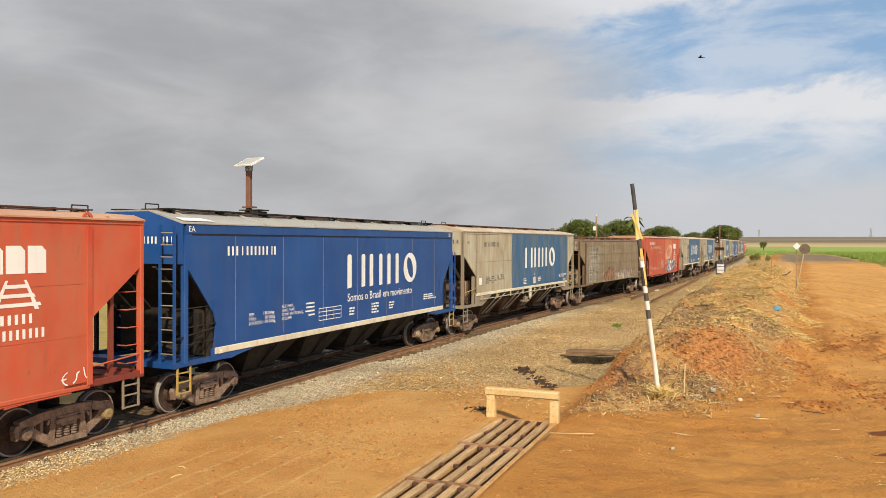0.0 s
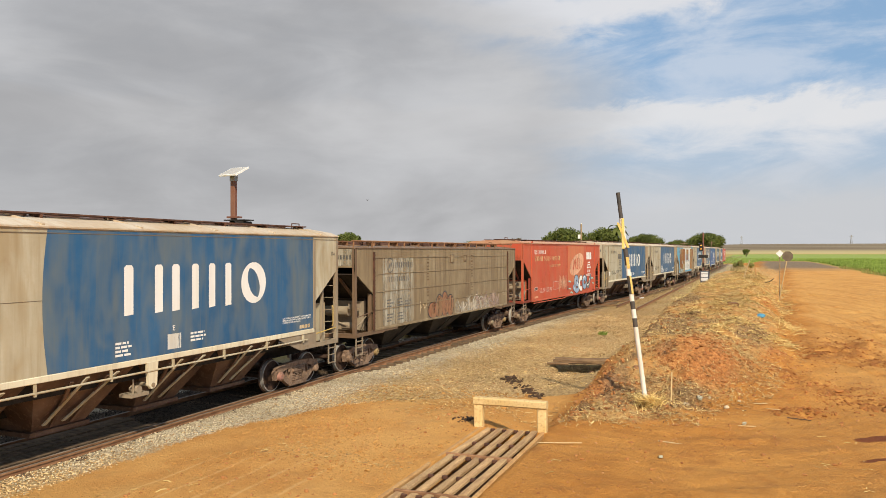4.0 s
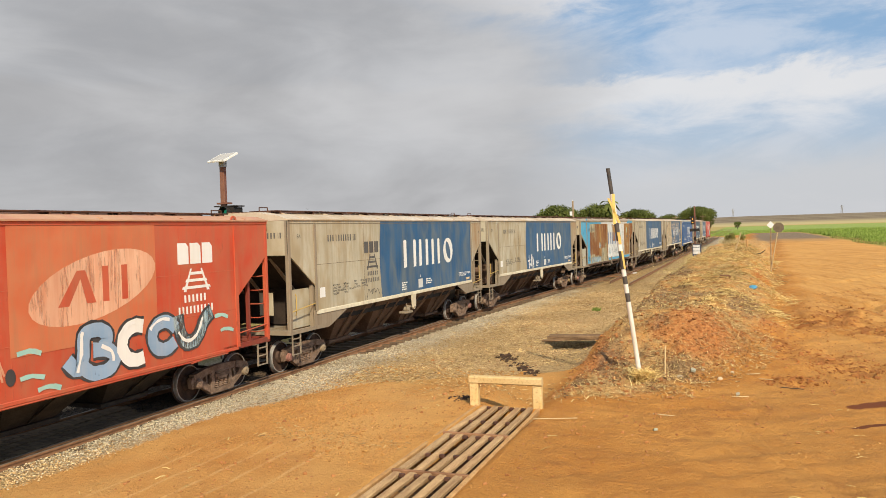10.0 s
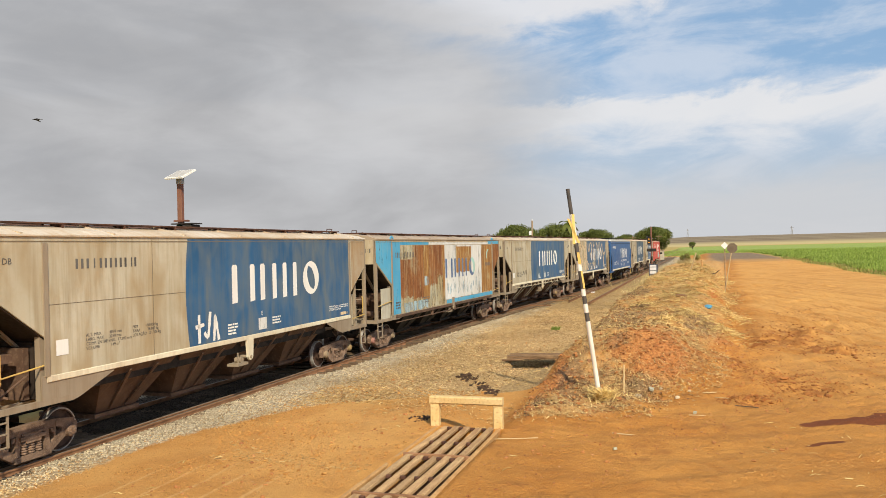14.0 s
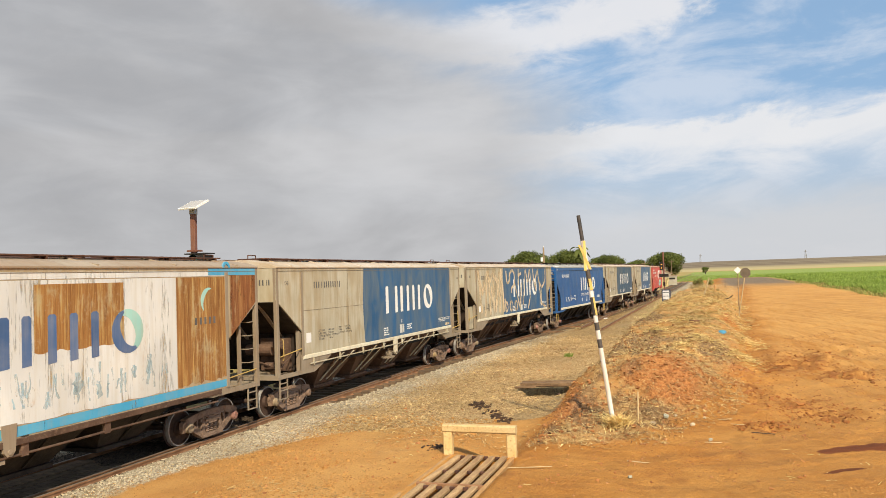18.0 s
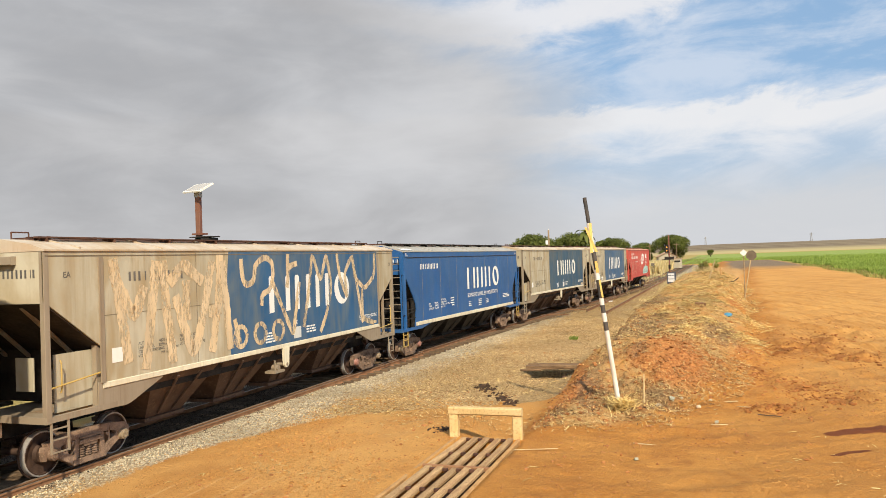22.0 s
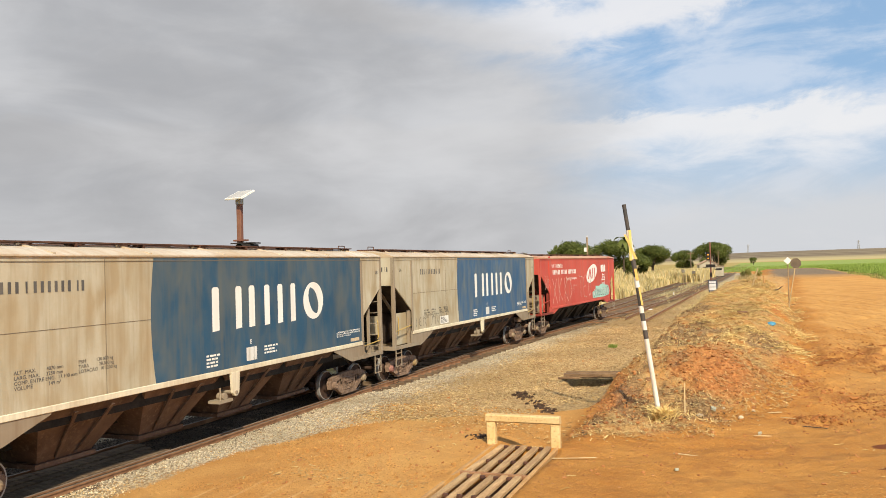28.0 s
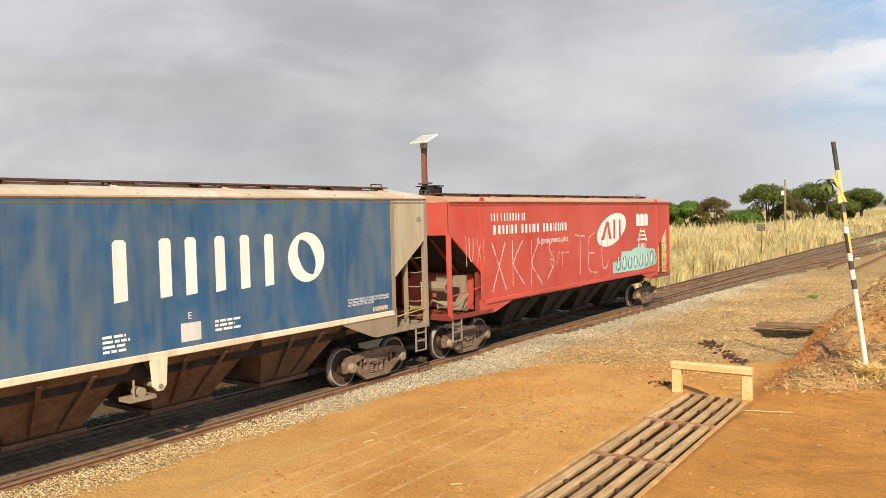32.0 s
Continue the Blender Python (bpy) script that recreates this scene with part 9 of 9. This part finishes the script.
def livery_navy(i):
    car, k = CARS[i]
    hl = k["hl"]
    rnd = random.Random(300 + i)
    reg_mark(car, -6.15, 3.58, 0.22, M_WHITE)
    brand_bars(car, -0.62, 2.50, 1.03, M_WHITE)
    slog = "Somos o Brasil em movimento" if i == 1 else "SOMOS O BRASIL EM MOVIMENTO"
    tagged(part("lettering", text_mesh(slog, 0.36 if i == 1 else 0.295, M_WHITE), car, at=on_side(-0.62, 2.10, SX + 0.002)), kind="stuff")
    s = Shape()
    for j in range(4):
        w = (0.42, 0.42, 0.46, 0.30)[j]
        s.box(SX, SX + 0.001, -2.42 - w, -2.42, 2.18 - j * 0.108, 2.225 - j * 0.108)
    if i == 1:
        t = "PBM           130.000kg\nTARA           28.300kg\nLOTAÇÃO  101.700kg"
    else:
        t = "PBM           130.000kg\nTARA           28.400kg\nLOTAÇÃO  101.600kg"
    tagged(part("lettering", text_mesh(t, 0.115, M_WHITE), car, at=on_side(-5.35, 2.06, SX)), kind="stuff")
    tagged(part("lettering", text_mesh("ALT. MAX.\nLARG. MAX.\nCOMP. ENTRE ENG.\nVOLUME", 0.115, M_WHITE), car, at=on_side(-3.98, 2.17, SX)), kind="stuff")
    lines_block(s, -0.5, 1.86, 0.4, 3, 0.05, 0.04, rnd)
    lines_block(s, 0.9, 1.90, 0.5, 4, 0.05, 0.04, rnd)
    lines_block(s, 2.1, 1.86, 0.4, 3, 0.05, 0.04, rnd)
    lines_block(s, 4.85, 1.95, 1.2, 3, 0.045, 0.03, rnd)
    tagged(part("small_print", s, car, mat=M_WHITE), kind="stuff")
    if i == 1:
        s = Shape()
        for z in (1.66, 1.78, 1.90, 2.0):
            s.box(SX, SX + 0.001, -2.2, -0.98, z, z + 0.02)
        for y in (-2.2, -1.8, -1.4, -0.99):
            s.box(SX + 0.0012, SX + 0.0022, y, y + 0.018, 1.66, 2.02)
        part("inspection_grid", s, car, mat=M_WHITE)
    part("lettering", text_mesh("EA", 0.18, M_WHITE), car, at=on_side(-hl + 0.42, k["eave"] - 0.17, SX + 0.016))
    part("lettering", text_mesh("EB", 0.18, M_WHITE), car, at=on_side(hl - 0.75, k["eave"] - 0.17, SX + 0.016))
    part("lettering", text_mesh("2E", 0.15, M_WHITE), car, at=on_side(-hl + k["cut_w"] + 0.12, 1.30, HW + 0.022))
    s = Shape()
    s.box(HW, HW + 0.014, -hl + 0.36, hl - 0.36, k["eave"] - 0.21, k["eave"] - 0.002)
    part("top_chord", s, car, mat=k["body"])
    # added black strip that draws the chord's shadow line on the flank
    s = Shape()
    s.box(HW, HW + 0.018, -hl + 0.55, hl - 0.45, k["eave"] - 0.235, k["eave"] - 0.212)
    part("top_chord_shadow_gap", s, car, "black strip painting the shadow line under the top chord", mat=M_BLACK)
    r = k["ridge"]
    s = Shape()
    s.plate((HW - 0.02, -hl + 0.30, 4.375), (HW - 0.02, -hl + 1.35, 4.375), (1.36, -hl + 1.15, 4.447), (1.36, -hl + 0.30, 4.447), -0.004)
    part("roof_patch", s, car, "white end of the roof", mat=M_WHITE)
    # patch plates at the cut's corner
    for m in (-1, 1):
        s = Shape()
        a = m * (hl - k["cut_w"])
        s.prism([(a - m * 0.05, 1.95), (a - m * 0.28, 1.95), (a - m * 0.30, 2.45), (a + m * 0.02, 2.62), (a + m * 0.12, 2.55)], 0, HW + 0.001, HW + 0.009)
        part("patch_plate", s, car, mat=k["body"])


M_SMEAR = worn(paint("worn_white_smear", (0.52, 0.46, 0.37), dirt=(0.34, 0.26, 0.18), amount=0.6, rust_amount=0.1, mottle=0.4), 0.42, 0.58, 0.6, 1.6)
M_SMEARP = worn(paint("worn_pinkish_smear", (0.46, 0.34, 0.30), dirt=(0.33, 0.24, 0.17), amount=0.6, rust_amount=0.1, mottle=0.4), 0.42, 0.58, 0.6, 1.6)
M_SMEARW = worn(paint("worn_white_curve", (0.58, 0.54, 0.47), dirt=(0.42, 0.34, 0.25), amount=0.6, rust_amount=0.0), 0.40, 0.54, 0.6, 2.2)


def livery_brown():
    car, k = CARS[3]
    rnd = random.Random(303)
    part("white_patch", flat([(-6.3, 1.36), (-3.85, 1.36), (-3.85, 3.68), (-6.3, 3.68)], 0), car, "worn whitewashed patch", mat=M_PALE)
    part("emblem_ring", flat(arc_band(-5.75, 3.43, 0.26, 0.035, 0.035, 0, 359, 24), 1), car, mat=M_DARKLET)
    part("emblem_mark", flat([(-5.88, 3.33), (-5.80, 3.33), (-5.72, 3.45), (-5.70, 3.33), (-5.60, 3.52), (-5.70, 3.53), (-5.76, 3.42), (-5.79, 3.53)], 2), car, mat=M_DARKLET)
    s = Shape()
    bars(s, -5.35, 3.34, 0.20, [0.11] * 10, 0.035, 1)
    tagged(part("company_title", s, car, "worn company title as plain bars", mat=M_DARKLET), kind="stuff")
    reg_mark(car, -5.95, 2.85, 0.19, M_DARKLET, 1)
    s = Shape()
    for y, z in ((-6.0, 2.2), (-5.2, 2.2), (-4.6, 2.1), (-6.0, 1.7), (-5.2, 1.7)):
        lines_block(s, y, z, 0.5, 3, 0.05, 0.06, rnd, 1)
    tagged(part("small_print", s, car, mat=M_DARKLET), kind="stuff")
    for j, (y, z, ry, rz) in enumerate(((-2.1, 1.62, 0.48, 0.30), (-1.5, 1.72, 0.34, 0.46), (-0.95, 1.78, 0.32, 0.50), (-0.4, 1.70, 0.34, 0.42))):
        part("graffiti_outline", flat(ellipse(y, z, ry + 0.05, rz + 0.05), 1 + j), car, mat=M_SPRAYB)
        part("graffiti", flat(ellipse(y, z, ry, rz), 5 + j), car, "brick-red bubble graffiti", mat=M_PINK)
    # a wide smear of worn white and pinkish spray along the foot
    for y0, y1, z1, mat, layer in ((0.15, 3.3, 1.78, M_SMEAR, 1), (2.5, 5.6, 1.88, M_SMEARP, 2), (1.3, 4.2, 1.66, M_SMEAR, 3)):
        n = 46
        top = [(y0 + (y1 - y0) * j / n, z1 + 0.16 * math.sin(j * 0.55) * math.sin(j * 0.17 + 1) + rnd.uniform(-0.10, 0.14)) for j in range(n, -1, -1)]
        part("graffiti", flat([(y0, 1.31), (y1, 1.31)] + top, layer), car, "worn smear of pale spray paint", mat=mat)
    for cy, cz, r, a0, a1 in ((1.0, 2.05, 0.62, 205, 320), (1.9, 1.62, 0.36, 20, 200), (2.6, 1.60, 0.40, 10, 190), (3.2, 1.56, 0.34, 30, 170)):
        part("graffiti", flat(arc_band(cy, cz, r, 0.02, 0.07, a0, a1), 5), car, "worn white spray curve", mat=M_SMEARW)
    # shut hatches high on the flank
    for y0, y1, z0, z1 in ((-0.37, -0.04, 3.47, 3.76), (1.12, 1.36, 3.51, 3.74)):
        h = part("hatch", Shape().box(HW + 0.001, HW + 0.016, y0, y1, z0, z1, 0.006), car, "small shut hatch", mat=M_BROWN)
        for ya, yb, za, zb in ((y0 - 0.02, y0, z0 - 0.02, z1 + 0.02), (y1, y1 + 0.02, z0 - 0.02, z1 + 0.02), (y0, y1, z0 - 0.02, z0), (y0, y1, z1, z1 + 0.02)):
            part("frame_bar", Shape().box(HW + 0.001, HW + 0.026, ya, yb, za, zb), h, mat=M_BROWNF)
    y = -k["hl"] + 0.018
    part("end_patch", Shape().box(-0.1, HW - 0.08, y - 0.004, y, k["eave"] - 0.56, k["eave"] - 0.03), car, "whitewashed number patch on the end", mat=M_PALE)
    s = Shape()
    for j in range(11):
        s.box(0.25 + j * 0.115, 0.31 + j * 0.115, y - 0.007, y - 0.0045, k["eave"] - 0.36, k["eave"] - 0.22)
    tagged(part("fleet_number", s, car, "plain bars of the fleet number", mat=M_DARKLET), kind="stuff")
    s = Shape()
    scribble(s, -3.3, -2.6, 1.6, 2.1, 8, 0.03, rnd)
    scribble(s, 6.0, 6.6, 1.7, 2.1, 7, 0.03, rnd)
    part("graffiti", s, car, "small pale tags", mat=M_ROLLER)


def livery_rust():
    car, k = CARS[7]
    hl = k["hl"]
    rnd = random.Random(307)
    yl = -hl + k["cut_w"]

    def patch(name, y0, y1, z0, z1, mat, layer, lab="", ragged=0.0):
        poly = [(y0, z0), (y1, z0), (y1, z1), (y0, z1)]
        if ragged:
            n = 24
            poly = [(y0 + (y1 - y0) * j / n, z0 + ragged * 0.8 * (rnd.uniform(-0.5, 0.5) + 0.2 * math.sin(j * 0.9 + y0 * 3))) for j in range(n + 1)] + [(y1, z1), (y0, z1)]
        part(name, flat(poly, layer), car, lab, mat=mat)

    part("cyan_panel", flat([(-hl + 0.02, 3.50), (-hl + 0.02, 4.30), (yl, 4.30), (yl, 2.56)], 0), car, "faded cyan end panel", mat=M_CYAN)
    part("end_panel", Shape().box(HW - 0.10, HW - 0.06, -hl + 0.58, -hl + 1.42, 1.16, 2.44), car, "pale grey-green lower end sheet", mat=M_CHALKG)
    zb, yr = k["bottom"] + 0.03, hl - k["cut_w"] - 0.05
    patch("cyan_panel", yl + 0.06, -5.90, zb, 4.28, M_CYAN, 0, "faded cyan panel")
    patch("cyan_strip", -5.88, -2.75, 4.15, 4.28, M_CYAN, 0)
    patch("chalk_strip", -2.72, yr, 4.15, 4.28, M_CHALK, 0, "chalky pale strip under the eave")
    patch("green_panel", -5.88, -4.62, 3.55, 4.13, M_GREEN_G, 1, "mossy green patch")
    patch("rust_panel", -5.88, -4.62, 1.95, 3.54, M_RUSTP, 1, "bare rusted sheet with run-down streaks", 0.16)
    patch("green_panel", -5.88, -2.72, zb, 2.3, M_GREEN_G, 0, "mossy worn lower sheet")
    patch("rust_panel", -4.60, -3.42, 1.85, 4.13, M_RUSTP, 2, "bare rusted sheet", 0.14)
    patch("ochre_panel", -3.40, -2.72, 1.75, 4.13, M_RUSTO, 1, "ochre rusted strip", 0.14)
    patch("cyan_panel", -3.32, -2.85, 2.35, 2.75, M_WASH, 2)
    patch("rust_panel", -2.70, -1.75, 2.35, 4.13, M_RUSTP, 2, "", 0.16)
    patch("rust_panel", -1.73, -1.08, 2.70, 4.13, M_RUSTP, 1, "", 0.16)
    patch("green_panel", -2.70, -0.82, zb, 2.80, M_GREEN_G, 0, "", 0.2)
    patch("ochre_panel", -1.06, -0.78, 1.70, 4.13, M_RUSTO, 2, "ochre streak beside the pale field", 0.16)
    patch("cyan_panel", -5.6, -2.95, zb + 0.02, 1.74, M_WASH, 3, "washed-out cyan foot of the flank", 0.14)
    patch("chalk_panel", -0.76, 4.78, zb + 0.20, 4.13, M_CHALK, 0, "chalky white field with rust runs", 0.05)
    patch("cyan_strip", -0.6, yr, zb, zb + 0.18, M_CYAN, 1)
    patch("ochre_panel", 0.82, 3.10, 2.78, 4.05, M_RUSTO, 1, "ochre rusted square", 0.06)
    patch("rust_panel", 4.80, yr, zb + 0.24, 4.13, M_RUSTO, 1, "ochre rusted end of the flank", 0.08)
    part("rust_panel", flat([(hl - 1.28, 2.58), (hl - 0.03, 3.50), (hl - 0.03, 4.16), (hl - 1.28, 4.16)], 1), car, mat=M_RUSTP)
    patch("cyan_strip", 6.0, hl - 0.02, 4.17, 4.34, M_CYAN, 2)
    brand_bars(car, -0.70, 2.55, 0.93, M_DARKBLUE, 3, M_TEAL)
    for j in range(46):
        y, z = rnd.uniform(-0.5, 4.4), rnd.uniform(1.72, 2.1)
        s = Shape()
        stroke(s, [(y, z + rnd.uniform(0.15, 0.5)), (y + rnd.uniform(-0.06, 0.06), z + 0.1), (y + rnd.uniform(-0.1, 0.1), z - 0.02)], rnd.uniform(0.03, 0.12), rnd, 2 + j % 3, 0.6)
        part("paint_run", s, car, "washed-out cyan paint run", mat=M_WASH)
    reg_mark(car, -6.35, 3.62, 0.22, M_DARKLET, 4)
    part("emblem_crescent", flat(arc_band(6.0, 3.55, 0.32, 0.02, 0.14, 70, 230), 4), car, "pale mint crescent emblem", mat=M_TEAL)
    s = Shape()
    bars(s, 5.45, 2.98, 0.17, [0.13] * 5, 0.05, 4)
    tagged(part("company_title", s, car, mat=M_DARKLET), kind="stuff")
    s = Shape()
    for z in (1.62, 1.72, 1.82):
        s.box(SX + 0.006, SX + 0.007, -3.5, -2.8, z, z + 0.03)
    lines_block(s, -6.4, 1.78, 0.5, 3, 0.06, 0.05, rnd, 4)
    tagged(part("small_print", s, car, mat=M_DARKLET), kind="stuff")
    for y in (yl, hl - k["cut_w"]):
        s = Shape()
        s.prism(arc_band(y, 4.36, 0.16, 0.07, 0.07, 0, 180, 10), 0, HW, HW + 0.035)
        part("lifting_eye", s, car, "cyan lifting eye", mat=M_CYAN)


M_RUSTO = streaks("ochre_rust_sheet", [(0.22, 0.095, 0.032), (0.36, 0.175, 0.055), (0.55, 0.38, 0.14), (0.46, 0.38, 0.22)])

for i in (2, 5, 6, 8, 9, 11, 12):
    livery_grey(i)
for i in (0, 4, 13):
    livery_red(i)
for i in (1, 10):
    livery_navy(i)
livery_brown()
livery_rust()


def end_mark(i):
    """Plain bars of the fleet number on the leading end, with its little box bracket."""
    car, k = CARS[i]
    y = -k["hl"] + (0.255 if k["kind"] == "navy" else 0.008)
    mat = M_WHITE if k["kind"] == "navy" else M_DARKLET
    s = Shape()
    x = 0.15
    for w in (0.08, 0.08, 0.08, 0.0, 0.03, 0.0, 0.08, 0.08, 0.08, 0.08, 0.08, 0.08, 0.0, 0.03, 0.08):
        if w:
            s.box(x, x + w * 0.6, y - 0.002, y, 3.86, 4.02)
        x += w + 0.03
    tagged(part("fleet_number", s, car, "plain bars of the fleet number", mat=mat), kind="stuff")
    if k["kind"] == "grey":
        part("end_box", Shape().box(0.45, 0.95, y - 0.12, y, 4.12, 4.28, 0.01), car, "small dusty bracket box on the end", mat=M_FRAME)


for i in (1, 2, 5, 6, 7, 8, 9, 10, 11, 12):
    end_mark(i)


# ---- movement ----


def motions():
    times = [i * 0.5 for i in range(65)]
    for i, (car, k) in enumerate(CARS):
        half = (GAPS[i + 1] - GAPS[i]) / 2 - 1.98
        mid = (GAPS[i + 1] + GAPS[i]) / 2
        rows = []
        for t in times:
            y = mid - travel(t)
            xa, xb = track_x(y - half), track_x(y + half)
            rows.append((t, pose((xa + xb) / 2, y, 0, 0, 0, -math.degrees(math.atan2(xb - xa, 2 * half)))))
        walk(car, rows)
    rolls = [(j * 0.1, math.degrees(travel(j * 0.1) / WHEEL_R)) for j in range(321)]
    for w, yy in WHEELS:
        walk(w, [(t, pose(0, yy, WHEEL_R, a, 0, 0)) for t, a in rolls])

    paths = [
        [(0, -6.5, 79.7, 22.2), (0.1, -10, 79, 21.4), (0.2, -13, 79, 20.6), (0.4, -18, 80, 18.6), (0.8, -27, 82, 17), (3.0, -62, 120, 15), (8.0, -130, 230, 14), (16, -240, 300, 14), (32, -420, 420, 18)],
        [(0, 190, 40, 20), (8.0, 60, 60, 14), (11.0, 13.0, 60, 13.2), (11.5, 2.4, 60, 12.75), (12.0, -10.4, 59, 11.75), (12.5, -21.4, 56, 11.3), (13.0, -28.6, 52.7, 12.15), (13.5, -37.0, 47.3, 13.1), (14.5, -52, 40, 14.5), (20, -140, 20, 16), (32, -330, -20, 22)],
    ]
    for (b, wings), rows in zip(BIRDS, paths):
        keyed = []
        for j, (t, x, y, z) in enumerate(rows):
            q = rows[min(j + 1, len(rows) - 1)] if j + 1 < len(rows) else rows[j]
            p = rows[j] if j + 1 < len(rows) else rows[j - 1]
            keyed.append((t, pose(x, y, z, 0, 0, math.degrees(math.atan2(-(q[1] - p[1]), q[2] - p[2])))))
        walk(b, keyed)
        for w, m in wings:
            walk(w, [(j * 0.1, pose(0, 0, 0.02, 0, -m * (12 + 30 * math.sin(j * 1.6)), 0)) for j in range(321)])


motions()
